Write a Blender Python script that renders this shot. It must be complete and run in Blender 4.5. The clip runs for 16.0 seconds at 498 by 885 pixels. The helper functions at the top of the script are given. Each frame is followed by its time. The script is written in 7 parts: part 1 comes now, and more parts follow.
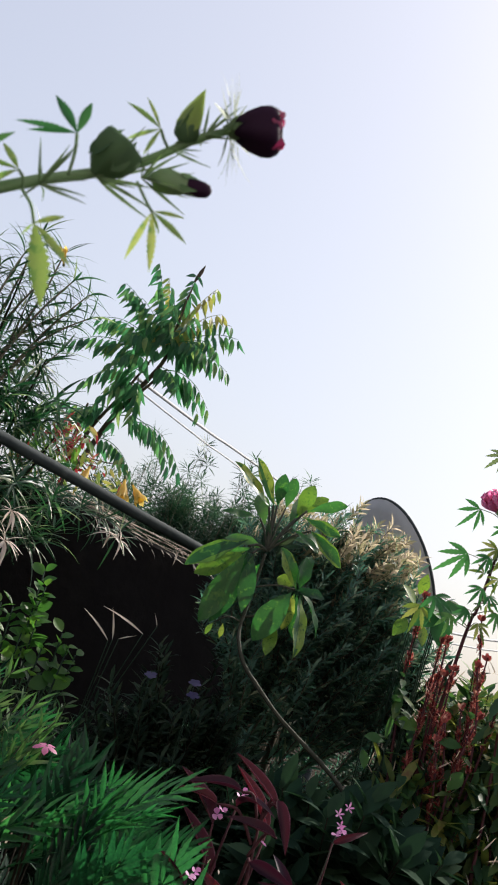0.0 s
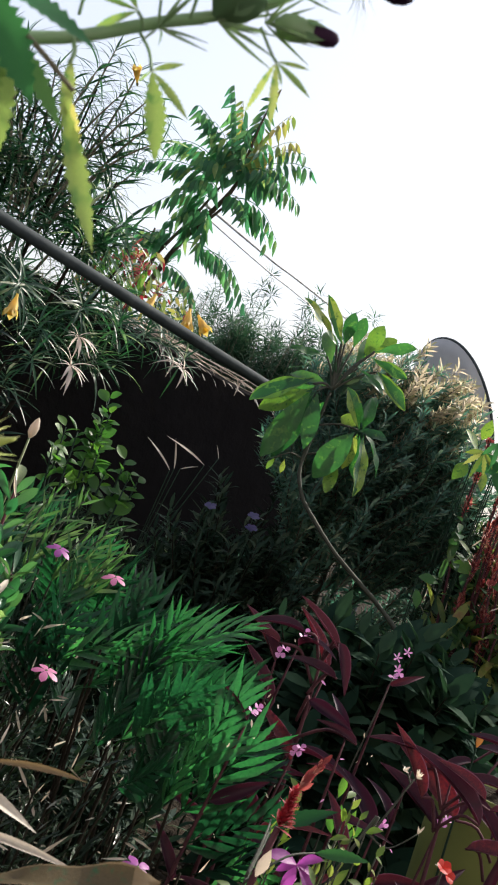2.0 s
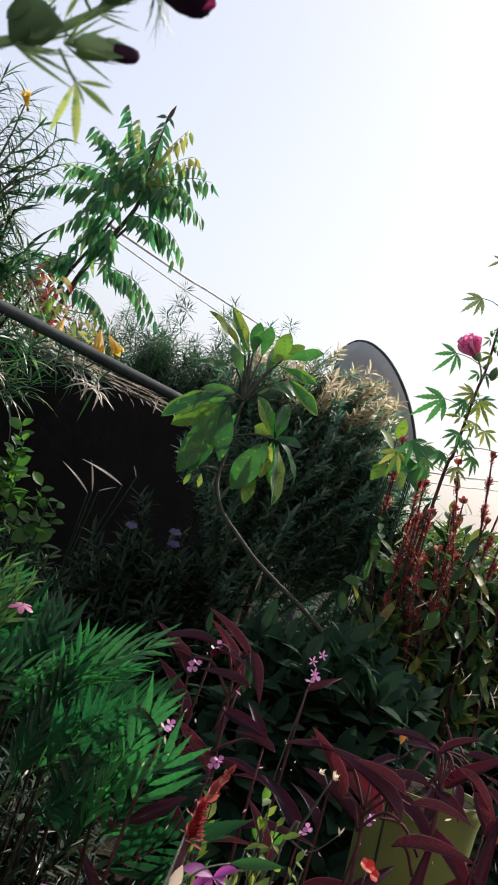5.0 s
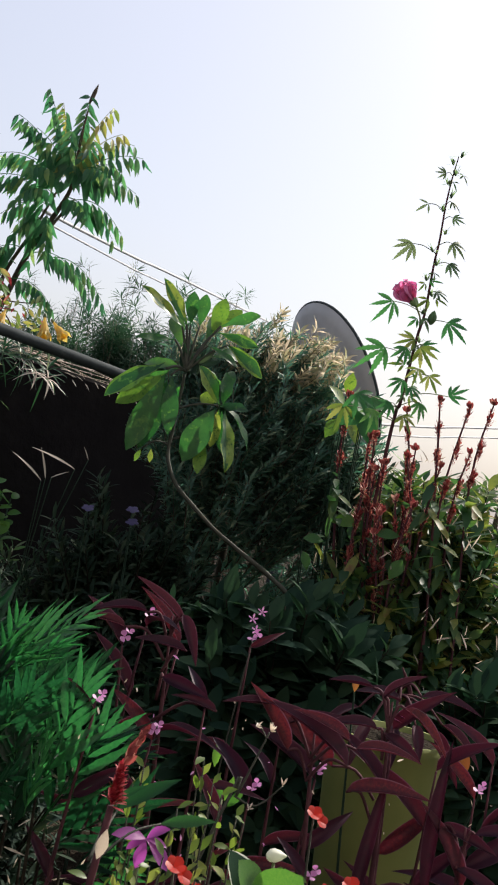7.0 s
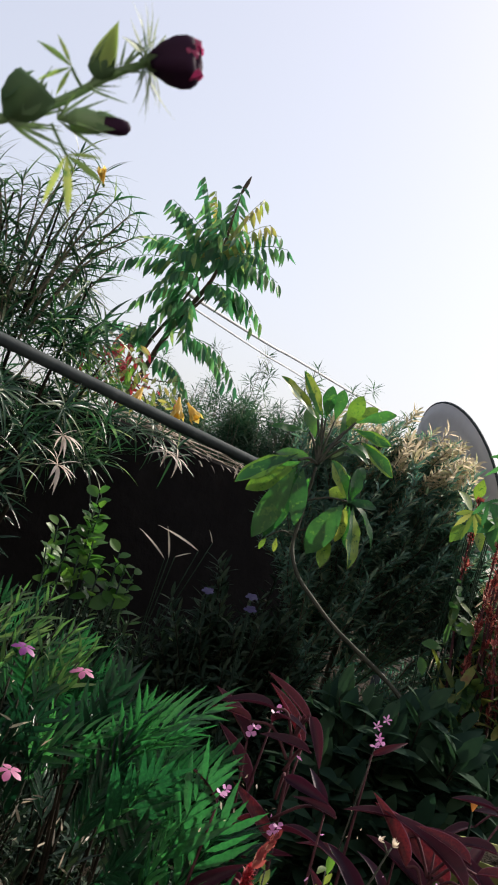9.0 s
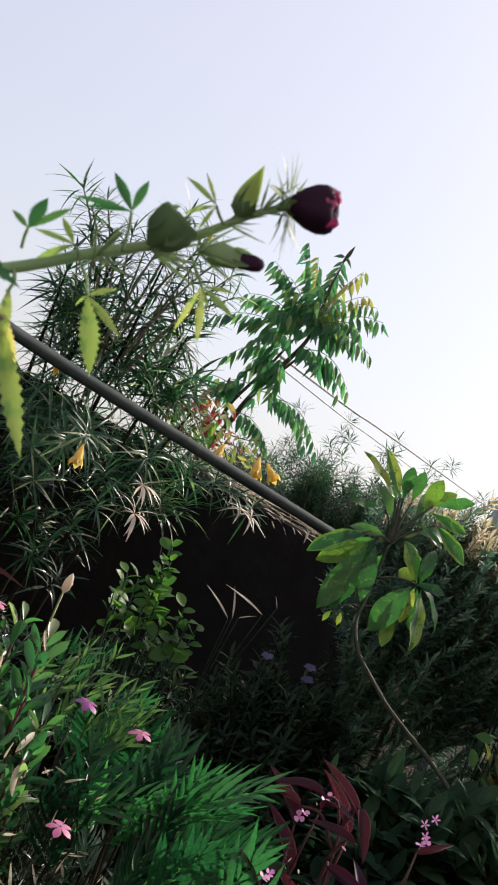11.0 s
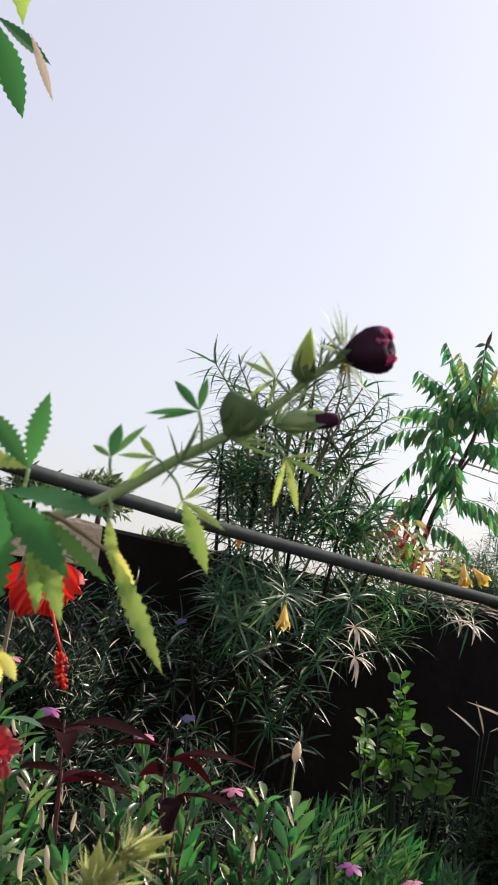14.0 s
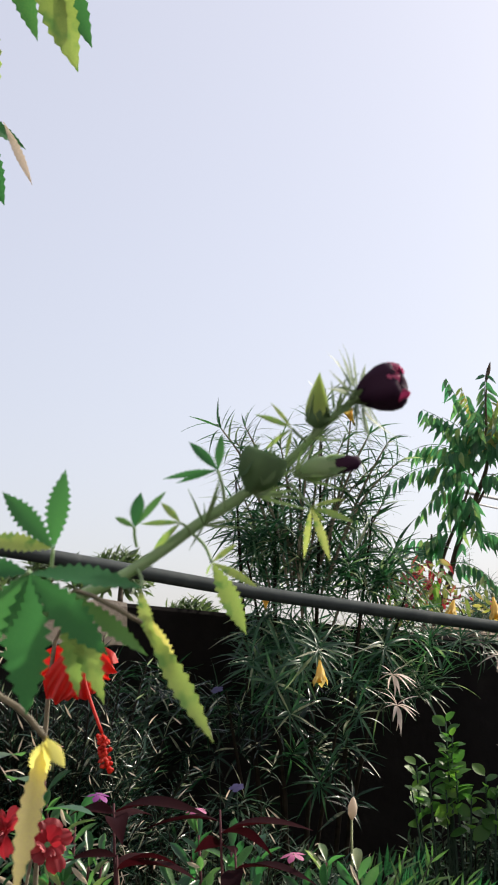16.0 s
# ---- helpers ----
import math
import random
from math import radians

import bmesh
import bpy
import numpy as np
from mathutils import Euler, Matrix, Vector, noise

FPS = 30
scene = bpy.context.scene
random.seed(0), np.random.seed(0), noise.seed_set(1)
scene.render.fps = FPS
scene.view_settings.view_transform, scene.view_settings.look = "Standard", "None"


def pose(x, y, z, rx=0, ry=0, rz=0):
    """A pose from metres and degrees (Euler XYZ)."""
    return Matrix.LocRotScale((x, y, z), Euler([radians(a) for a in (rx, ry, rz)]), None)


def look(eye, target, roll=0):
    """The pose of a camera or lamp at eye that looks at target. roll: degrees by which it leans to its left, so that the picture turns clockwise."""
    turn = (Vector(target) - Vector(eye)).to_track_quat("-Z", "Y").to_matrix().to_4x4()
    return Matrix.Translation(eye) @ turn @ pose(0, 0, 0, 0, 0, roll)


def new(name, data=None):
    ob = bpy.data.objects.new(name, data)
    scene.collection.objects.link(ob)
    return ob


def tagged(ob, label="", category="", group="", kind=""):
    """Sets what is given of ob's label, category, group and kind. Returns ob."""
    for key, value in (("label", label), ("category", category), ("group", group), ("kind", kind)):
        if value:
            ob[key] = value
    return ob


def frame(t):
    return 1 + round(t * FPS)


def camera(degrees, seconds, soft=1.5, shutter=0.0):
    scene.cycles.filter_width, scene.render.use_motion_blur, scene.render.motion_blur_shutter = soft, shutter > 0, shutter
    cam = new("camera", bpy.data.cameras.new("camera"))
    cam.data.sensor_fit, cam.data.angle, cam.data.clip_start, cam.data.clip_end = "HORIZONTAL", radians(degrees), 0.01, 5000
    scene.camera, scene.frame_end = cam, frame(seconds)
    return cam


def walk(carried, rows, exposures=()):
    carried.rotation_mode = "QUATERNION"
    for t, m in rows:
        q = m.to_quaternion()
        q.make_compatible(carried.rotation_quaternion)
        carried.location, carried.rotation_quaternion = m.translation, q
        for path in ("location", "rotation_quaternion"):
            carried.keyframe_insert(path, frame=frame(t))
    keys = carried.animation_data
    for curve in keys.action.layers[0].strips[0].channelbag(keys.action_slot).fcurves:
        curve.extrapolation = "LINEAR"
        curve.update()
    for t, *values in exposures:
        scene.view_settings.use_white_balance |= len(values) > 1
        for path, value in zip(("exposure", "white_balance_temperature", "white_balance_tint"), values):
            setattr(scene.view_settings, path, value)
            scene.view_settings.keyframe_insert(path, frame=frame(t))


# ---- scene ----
cam = camera(23.11, 16.0, 1.9)
PATH = [
    (0.0, pose(0.0143, -0.0178, 0.8905, 100.236, -18.307, -8.598)),
    (0.5, pose(-0.0117, -0.0068, 0.8933, 96.975, -21.790, -10.840)),
    (1.0, pose(-0.0026, 0.0001, 0.8967, 93.281, -19.255, -7.546)),
    (1.5, pose(-0.0000, 0.0000, 0.9000, 92.257, -18.763, -5.882)),
    (2.0, pose(-0.0139, 0.0007, 0.9022, 91.277, -21.391, -6.193)),
    (2.5, pose(-0.0212, -0.0004, 0.9047, 91.046, -22.203, -5.801)),
    (3.0, pose(-0.0275, 0.0034, 0.9033, 90.024, -23.567, -5.617)),
    (3.5, pose(-0.0303, -0.0026, 0.9053, 91.321, -23.448, -6.187)),
    (4.0, pose(-0.0099, 0.0011, 0.9062, 90.799, -21.393, -6.979)),
    (4.5, pose(0.0100, -0.0022, 0.9114, 91.299, -19.275, -7.835)),
    (5.0, pose(0.0292, -0.0088, 0.9161, 92.905, -16.885, -9.141)),
    (7.5, pose(0.1247, -0.0161, 0.9193, 91.511, -10.139, -8.950)),
    (8.0, pose(0.1065, -0.0097, 0.9166, 91.129, -11.519, -7.242)),
    (8.5, pose(0.0968, -0.0087, 0.9175, 91.914, -11.738, -7.027)),
    (9.0, pose(0.0727, -0.0188, 0.9252, 94.659, -16.105, -4.394)),
    (11.5, pose(0.0462, -0.0449, 0.9555, 95.985, -22.919, -1.387)),
    (12.0, pose(0.0523, -0.0456, 0.9556, 95.529, -20.717, 0.572)),
    (12.5, pose(0.0608, -0.0490, 0.9654, 95.747, -17.115, 3.783)),
    (13.0, pose(0.0755, -0.0460, 0.9741, 94.033, -13.189, 7.636)),
    (13.5, pose(0.0815, -0.0511, 0.9811, 96.833, -10.346, 8.607)),
    (14.0, pose(0.0846, -0.0538, 0.9787, 99.215, -6.831, 10.331)),
    (14.5, pose(0.0874, -0.0475, 0.9738, 100.951, -3.583, 12.747)),
    (15.0, pose(0.0700, -0.0626, 0.9796, 103.853, -5.037, 11.193)),
    (15.5, pose(0.0744, -0.0508, 0.9790, 102.081, -2.145, 10.655)),
    (16.0, pose(0.0777, -0.0459, 0.9766, 102.000, 0.000, 12.000)),
]
EXPOSURES = [(0.0, 0.16, 6550, 9), (0.5, 0.12, 6450, 8), (1.0, 0.32, 6500, 10), (2.0, 0.54, 6500, 9), (2.5, 0.54, 6500, 9), (3.5, 0.54, 6550, 10), (4.5, 0.42, 6600, 10), (5.0, 0.29, 6550, 10), (7.5, 0.22, 6620, 10), (8.5, 0.28, 6720, 10), (9.0, 0.25, 6700, 10),
             (11.5, 0.38, 6900, 11), (13.0, 0.51, 7050, 11), (14.0, 0.44, 6950, 11), (14.5, 0.42, 6850, 11), (15.0, 0.20, 6650, 10), (15.5, 0.21, 6550, 10), (16.0, 0.36, 6850, 10)]
walk(cam, PATH, EXPOSURES)
cam.data.dof.use_dof, cam.data.dof.focus_distance, cam.data.dof.aperture_fstop = True, 2.0, 50.0

# ---- world and sun ----
SUN_TURN, SUN_UP = 50.0, 42.0     # degrees to the right of straight ahead, and above the horizon
world = bpy.data.worlds.new("hazy_sky")
scene.world = world
world.use_nodes = True
wn = world.node_tree.nodes
sky = wn.new("ShaderNodeTexSky")
sky.sky_type = "NISHITA"
sky.sun_disc = False
sky.sun_elevation = radians(SUN_UP)
sky.sun_rotation = radians(SUN_TURN)
sky.air_density, sky.dust_density, sky.ozone_density = 1.0, 4.0, 2.5
wn["Background"].inputs["Strength"].default_value = 0.085
world.node_tree.links.new(sky.outputs["Color"], wn["Background"].inputs["Color"])
haze = wn.new("ShaderNodeBackground")          # even white haze over the whole sky
haze.inputs["Color"].default_value, haze.inputs["Strength"].default_value = (0.94, 0.91, 0.985, 1), 0.365
both = wn.new("ShaderNodeAddShader")
world.node_tree.links.new(wn["Background"].outputs[0], both.inputs[0])
world.node_tree.links.new(haze.outputs[0], both.inputs[1])
world.node_tree.links.new(both.outputs[0], wn["World Output"].inputs["Surface"])

sun_data = bpy.data.lights.new("sun", "SUN")
sun_data.energy, sun_data.angle, sun_data.color = 5.0, radians(0.6), (1.0, 0.94, 0.84)
sun = new("sun", sun_data)
sun_way = Vector((math.sin(radians(SUN_TURN)) * math.cos(radians(SUN_UP)), math.cos(radians(SUN_TURN)) * math.cos(radians(SUN_UP)), math.sin(radians(SUN_UP))))
sun.matrix_world = look(sun_way * 30, (0, 0, 0))

# ---- materials ----


def shader(name):
    m = bpy.data.materials.new(name)
    m.use_nodes = True
    n, l = m.node_tree.nodes, m.node_tree.links
    return m, n, l, n["Principled BSDF"]


def noise_tex(n, l, scale, detail=4.0, rough=0.6):
    co = n.new("ShaderNodeTexCoord")
    tx = n.new("ShaderNodeTexNoise")
    tx.inputs["Scale"].default_value, tx.inputs["Detail"].default_value, tx.inputs["Roughness"].default_value = scale, detail, rough
    l.new(co.outputs["Object"], tx.inputs["Vector"])
    return tx


def ramp(n, l, src, stops):
    r = n.new("ShaderNodeValToRGB")
    e = r.color_ramp.elements
    e[0].position, e[0].color = stops[0][0], (*stops[0][1], 1)
    e[1].position, e[1].color = stops[-1][0], (*stops[-1][1], 1)
    for p, c in stops[1:-1]:
        k = e.new(p)
        k.color = (*c, 1)
    l.new(src, r.inputs["Fac"])
    return r


def bump(n, l, b, height, strength, dist):
    k = n.new("ShaderNodeBump")
    k.inputs["Strength"].default_value, k.inputs["Distance"].default_value = strength, dist
    l.new(height, k.inputs["Height"])
    l.new(k.outputs["Normal"], b.inputs["Normal"])


def leaf_material(name, stops, glow, thin=0.45, rough=0.4, spots=30.0, joined=True, blotch=None, relief=0.18, shine=0.5):
    """Leaf skin: colour differs from leaf to leaf and in fine mottling; thin lets light through, tinted glow."""
    m, n, l, b = shader(name)
    if joined:
        src = n.new("ShaderNodeNewGeometry").outputs["Random Per Island"]
    else:
        src = n.new("ShaderNodeObjectInfo").outputs["Random"]
    tx = noise_tex(n, l, spots)
    add = n.new("ShaderNodeMath")
    add.operation = "MULTIPLY_ADD"
    l.new(tx.outputs["Fac"], add.inputs[0])
    add.inputs[1].default_value = 0.5
    sc = n.new("ShaderNodeMath")
    sc.operation = "MULTIPLY_ADD"
    l.new(src, sc.inputs[0])
    sc.inputs[1].default_value, sc.inputs[2].default_value = 0.8, -0.15
    l.new(sc.outputs[0], add.inputs[2])
    col = ramp(n, l, add.outputs[0], stops).outputs["Color"]
    if blotch:
        t2 = noise_tex(n, l, blotch[0], 2.0)
        r2 = ramp(n, l, t2.outputs["Fac"], [(blotch[1], (0, 0, 0)), (blotch[1] + 0.16, (1, 1, 1))])
        mx = n.new("ShaderNodeMix")
        mx.data_type = "RGBA"
        l.new(r2.outputs["Color"], mx.inputs[0])
        l.new(col, mx.inputs[6])
        mx.inputs[7].default_value = (*blotch[2], 1)
        col = mx.outputs[2]
    l.new(col, b.inputs["Base Color"])
    b.inputs["Roughness"].default_value = rough
    b.inputs["Specular IOR Level"].default_value = shine
    bump(n, l, b, tx.outputs["Fac"], relief, 0.002)
    tr = n.new("ShaderNodeBsdfTranslucent")
    tint = n.new("ShaderNodeMix")
    tint.data_type, tint.blend_type = "RGBA", "MULTIPLY"
    tint.inputs[0].default_value = 1.0
    l.new(col, tint.inputs[6])
    tint.inputs[7].default_value = (*glow, 1)
    l.new(tint.outputs[2], tr.inputs["Color"])
    mix = n.new("ShaderNodeMixShader")
    mix.inputs[0].default_value = thin
    l.new(b.outputs[0], mix.inputs[1])
    l.new(tr.outputs[0], mix.inputs[2])
    l.new(mix.outputs[0], n["Material Output"].inputs["Surface"])
    return m


def solid_material(name, stops, scale=20.0, rough=0.6, metal=0.0, relief=0.3, depth=0.003, shine=0.5):
    m, n, l, b = shader(name)
    tx = noise_tex(n, l, scale, 6.0)
    l.new(ramp(n, l, tx.outputs["Fac"], stops).outputs["Color"], b.inputs["Base Color"])
    b.inputs["Roughness"].default_value, b.inputs["Metallic"].default_value, b.inputs["Specular IOR Level"].default_value = rough, metal, shine
    t2 = noise_tex(n, l, scale * 5, 4.0)
    bump(n, l, b, t2.outputs["Fac"], relief, depth)
    return m


# The pale last stop paints sun glints on a few leaves.
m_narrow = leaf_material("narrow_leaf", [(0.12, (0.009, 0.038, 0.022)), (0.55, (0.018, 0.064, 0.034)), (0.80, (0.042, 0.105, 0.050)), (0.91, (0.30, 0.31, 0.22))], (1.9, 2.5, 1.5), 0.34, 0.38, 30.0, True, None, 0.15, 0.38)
# Darker copy for low leaves: shade painted in, glints painted pale.
m_narrow_shade = leaf_material("shade_painted_narrow_leaf", [(0.12, (0.006, 0.0204, 0.0144)), (0.55, (0.0108, 0.0336, 0.0216)), (0.80, (0.0192, 0.0504, 0.0312)), (0.88, (0.42, 0.42, 0.33))], (1.8, 2.4, 1.5), 0.22, 0.26, 30.0, True, None, 0.15, 0.5)
m_neem = leaf_material("pinnate_leaf", [(0.15, (0.024, 0.092, 0.058)), (0.55, (0.044, 0.138, 0.072)), (0.8, (0.084, 0.180, 0.082)), (0.9, (0.20, 0.25, 0.10))], (1.9, 2.3, 1.6), 0.52, 0.4)
m_neem_old = leaf_material("yellowing_pinnate_leaf", [(0.15, (0.13, 0.20, 0.07)), (0.6, (0.22, 0.24, 0.08)), (0.9, (0.30, 0.24, 0.12))], (1.9, 2.0, 1.1), 0.5, 0.5)
m_feather = leaf_material("feathery_leaf", [(0.15, (0.020, 0.062, 0.036)), (0.6, (0.034, 0.086, 0.048)), (0.9, (0.085, 0.125, 0.080))], (1.9, 2.2, 1.7), 0.34, 0.5)
m_bush = leaf_material("bush_leaf", [(0.15, (0.055, 0.125, 0.100)), (0.6, (0.088, 0.172, 0.128)), (0.85, (0.15, 0.21, 0.14)), (0.92, (0.32, 0.34, 0.23))], (1.3, 1.8, 1.5), 0.42, 0.55)
m_cream = leaf_material("cream_sunlit_shoot", [(0.15, (0.2992, 0.308, 0.176)), (0.45, (0.4576, 0.4136, 0.2904)), (0.9, (0.616, 0.528, 0.4224))], (1.15, 1.1, 1.0), 0.58, 0.5)
# Blotches and yellow paint sun patches and shadows over the leaflets' own variegation.
m_umbrella = leaf_material("umbrella_leaf", [(0.15, (0.01105, 0.0527, 0.0221)), (0.5, (0.0204, 0.0833, 0.02805)), (0.75, (0.034, 0.1105, 0.0323)), (0.95, (0.06375, 0.1318, 0.0357))], (2.0, 2.4, 1.2), 0.50, 0.34, 14.0, False, (9.0, 0.61, (0.075, 0.16, 0.04)), 0.18, 0.5)
m_umbrella_edge = leaf_material("yellow_lit_umbrella_leaf", [(0.15, (0.085, 0.185, 0.034)), (0.5, (0.150, 0.250, 0.044)), (0.9, (0.30, 0.33, 0.085))], (1.5, 1.65, 0.85), 0.50, 0.4, 14.0, False, (11.0, 0.58, (0.03, 0.10, 0.028)))
m_lemon = leaf_material("glossy_leaf", [(0.15, (0.035, 0.105, 0.030)), (0.6, (0.055, 0.150, 0.038)), (0.9, (0.105, 0.205, 0.050))], (2.1, 2.3, 1.1), 0.48, 0.38, 30.0, False, None, 0.12, 0.3)
# Leaf and stalk colour near black, with the deep shade painted in.
m_dark = leaf_material("shade_painted_leaf", [(0.15, (0.01825, 0.0365, 0.02839)), (0.6, (0.02839, 0.05273, 0.03853)), (0.9, (0.05577, 0.07504, 0.0507))], (1.6, 2.0, 1.2), 0.2, 0.7, 30.0, True, None, 0.1, 0.08)
# Filler leaf: shade painted near black, glints painted pale.
m_shade_filler = leaf_material("shade_filler_leaf", [(0.15, (0.0108, 0.02025, 0.01215)), (0.6, (0.01755, 0.0324, 0.0189)), (0.86, (0.0297, 0.0486, 0.0243)), (0.92, (0.24, 0.24, 0.2295))], (1.6, 2.0, 1.2), 0.15, 0.26, 30.0, True, None, 0.1, 0.18)
m_leafy = leaf_material("broad_bush_leaf", [(0.15, (0.022, 0.062, 0.034)), (0.5, (0.042, 0.100, 0.044)), (0.72, (0.105, 0.155, 0.050)), (0.86, (0.22, 0.23, 0.07)), (0.95, (0.20, 0.120, 0.060))], (1.9, 2.1, 1.1), 0.42, 0.5, 30.0, True, None, 0.12, 0.28)
# Broad leaf darkened likewise: deep shade sits in its colour.
m_shade = leaf_material("broad_shade_painted_leaf", [(0.15, (0.01273, 0.03076, 0.02228)), (0.5, (0.01803, 0.04031, 0.02652)), (0.9, (0.0297, 0.05728, 0.03394))], (1.7, 2.1, 1.4), 0.2, 0.75, 30.0, True, None, 0.1, 0.03)
m_marigold = leaf_material("compound_leaf", [(0.15, (0.00414, 0.0184, 0.01196)), (0.45, (0.00828, 0.03864, 0.02024)), (0.70, (0.02208, 0.09568, 0.03864)), (0.93, (0.0506, 0.1426, 0.05152))], (1.4, 2.3, 1.35), 0.45, 0.36, 30.0, False, None, 0.15, 0.4)
m_lance = leaf_material("lance_leaf", [(0.15, (0.014, 0.055, 0.025)), (0.6, (0.026, 0.090, 0.034)), (0.9, (0.045, 0.125, 0.045))], (1.6, 2.2, 1.2), 0.42, 0.5, 40.0, False, None, 0.15, 0.2)
m_peri = leaf_material("periwinkle_leaf", [(0.15, (0.018, 0.074, 0.038)), (0.5, (0.034, 0.120, 0.050)), (0.78, (0.080, 0.165, 0.066)), (0.9, (0.21, 0.24, 0.12))], (1.8, 2.3, 1.3), 0.42, 0.3, 40.0, False, None, 0.1, 0.6)
m_purple = leaf_material("purple_leaf", [(0.15, (0.02571, 0.01093, 0.02314)), (0.6, (0.04243, 0.01543, 0.027)), (0.82, (0.06429, 0.01929, 0.02958)), (0.92, (0.1093, 0.027, 0.03215))], (2.4, 0.75, 0.95), 0.14, 0.45, 30.0, False, None, 0.08, 0.14)
# Margin strip: light caught by the hairy leaf edge, painted pale pink.
m_purple_rim = leaf_material("pink_rim_light", [(0.15, (0.030, 0.014, 0.024)), (0.9, (0.10, 0.055, 0.075))], (1.4, 0.9, 1.1), 0.4, 0.35, 30.0, False, None, 0.1, 0.4)
m_maroon = leaf_material("maroon_leaf", [(0.15, (0.013, 0.005, 0.007)), (0.9, (0.024, 0.007, 0.009))], (2.6, 0.9, 1.1), 0.25, 0.7, 30.0, False, None, 0.1, 0.02)
m_hib = leaf_material("hibiscus_leaf", [(0.15, (0.030, 0.120, 0.056)), (0.6, (0.046, 0.155, 0.064)), (0.9, (0.100, 0.205, 0.080))], (1.9, 2.1, 1.2), 0.42, 0.5, 60.0, False, None, 0.18, 0.15)
# Hibiscus green turned grey to paint in the glare of the sky.
m_hib_grey = leaf_material("glare_grey_hibiscus_leaf", [(0.15, (0.060, 0.105, 0.066)), (0.6, (0.095, 0.145, 0.085)), (0.9, (0.16, 0.20, 0.11))], (1.6, 1.8, 1.3), 0.40, 0.5, 60.0, False, None, 0.18, 0.15)
m_hib_pale = leaf_material("pale_hibiscus_leaf", [(0.15, (0.19, 0.31, 0.09)), (0.6, (0.31, 0.41, 0.12)), (0.9, (0.42, 0.46, 0.17))], (1.35, 1.4, 1.0), 0.45, 0.5, 60.0, False, (5.0, 0.53, (0.13, 0.27, 0.075)))
m_hib_dry = leaf_material("withered_leaf", [(0.15, (0.56, 0.53, 0.17)), (0.6, (0.72, 0.68, 0.24)), (0.9, (0.60, 0.49, 0.26))], (1.35, 1.35, 1.0), 0.62, 0.7, 80.0, False)
m_hib_stem = leaf_material("green_stem", [(0.15, (0.16, 0.27, 0.15)), (0.9, (0.26, 0.37, 0.21))], (1.4, 1.5, 1.0), 0.35, 0.5)
m_calyx = leaf_material("green_calyx", [(0.15, (0.17, 0.30, 0.18)), (0.9, (0.30, 0.42, 0.25))], (1.6, 1.6, 1.0), 0.4, 0.5, 60.0)
m_bud = leaf_material("dark_red_petal", [(0.15, (0.018, 0.009, 0.026)), (0.7, (0.034, 0.012, 0.036)), (0.95, (0.075, 0.017, 0.050))], (1.9, 0.9, 1.2), 0.14, 0.7, 50.0, True, None, 0.3, 0.12)
m_bud_rim = leaf_material("crimson_petal_rim", [(0.15, (0.26, 0.020, 0.09)), (0.9, (0.46, 0.07, 0.20))], (1.5, 1.0, 1.2), 0.45, 0.5)
m_bract = leaf_material("thin_bract", [(0.15, (0.075, 0.135, 0.070)), (0.9, (0.15, 0.22, 0.11))], (1.5, 1.6, 1.0), 0.35, 0.5)
m_pod = leaf_material("green_pod", [(0.15, (0.062, 0.124, 0.0682)), (0.9, (0.1178, 0.1922, 0.1054))], (1.6, 1.6, 1.0), 0.3, 0.75, 60.0, True, None, 0.4, 0.15)
m_pink = leaf_material("pink_petal", [(0.15, (0.58, 0.16, 0.36)), (0.9, (0.72, 0.28, 0.48))], (1.4, 1.1, 1.2), 0.5, 0.5)
m_lilac = leaf_material("lilac_petal", [(0.15, (0.58, 0.22, 0.50)), (0.9, (0.70, 0.36, 0.64))], (1.2, 1.1, 1.2), 0.45, 0.5)
m_magenta = leaf_material("magenta_petal", [(0.15, (0.22, 0.035, 0.25)), (0.9, (0.42, 0.10, 0.38))], (1.6, 1.2, 1.5), 0.5, 0.45, 60.0)
m_red = leaf_material("red_petal", [(0.15, (0.42, 0.010, 0.008)), (0.9, (0.62, 0.022, 0.014))], (1.25, 1.0, 1.0), 0.4, 0.5, 40.0)
# Pale last stops: dry bits, and sunlight painted over the red.
m_spike = leaf_material("red_flower_spike", [(0.15, (0.15, 0.030, 0.034)), (0.5, (0.27, 0.058, 0.064)), (0.72, (0.40, 0.14, 0.12)), (0.86, (0.56, 0.38, 0.31))], (1.6, 1.1, 1.0), 0.38, 0.7)
m_crimson = leaf_material("crimson_petal", [(0.15, (0.20, 0.012, 0.022)), (0.6, (0.34, 0.022, 0.036)), (0.9, (0.56, 0.12, 0.14))], (1.5, 1.0, 1.0), 0.4, 0.6)
m_orange = leaf_material("orange_red_petal", [(0.15, (0.50, 0.014, 0.008)), (0.9, (0.62, 0.030, 0.012))], (1.3, 1.1, 1.0), 0.45, 0.5)
m_yellow = leaf_material("yellow_petal", [(0.15, (0.72, 0.50, 0.10)), (0.9, (0.82, 0.66, 0.22))], (1.2, 1.2, 1.0), 0.5, 0.5)
m_blue = leaf_material("violet_blue_petal", [(0.15, (0.028, 0.022, 0.095)), (0.9, (0.05, 0.042, 0.13))], (1.4, 1.4, 1.4), 0.3, 0.6)
m_dry = leaf_material("dry_leaf", [(0.15, (0.44, 0.38, 0.31)), (0.6, (0.62, 0.55, 0.47)), (0.9, (0.74, 0.68, 0.60))], (1.2, 1.1, 1.0), 0.4, 0.55)
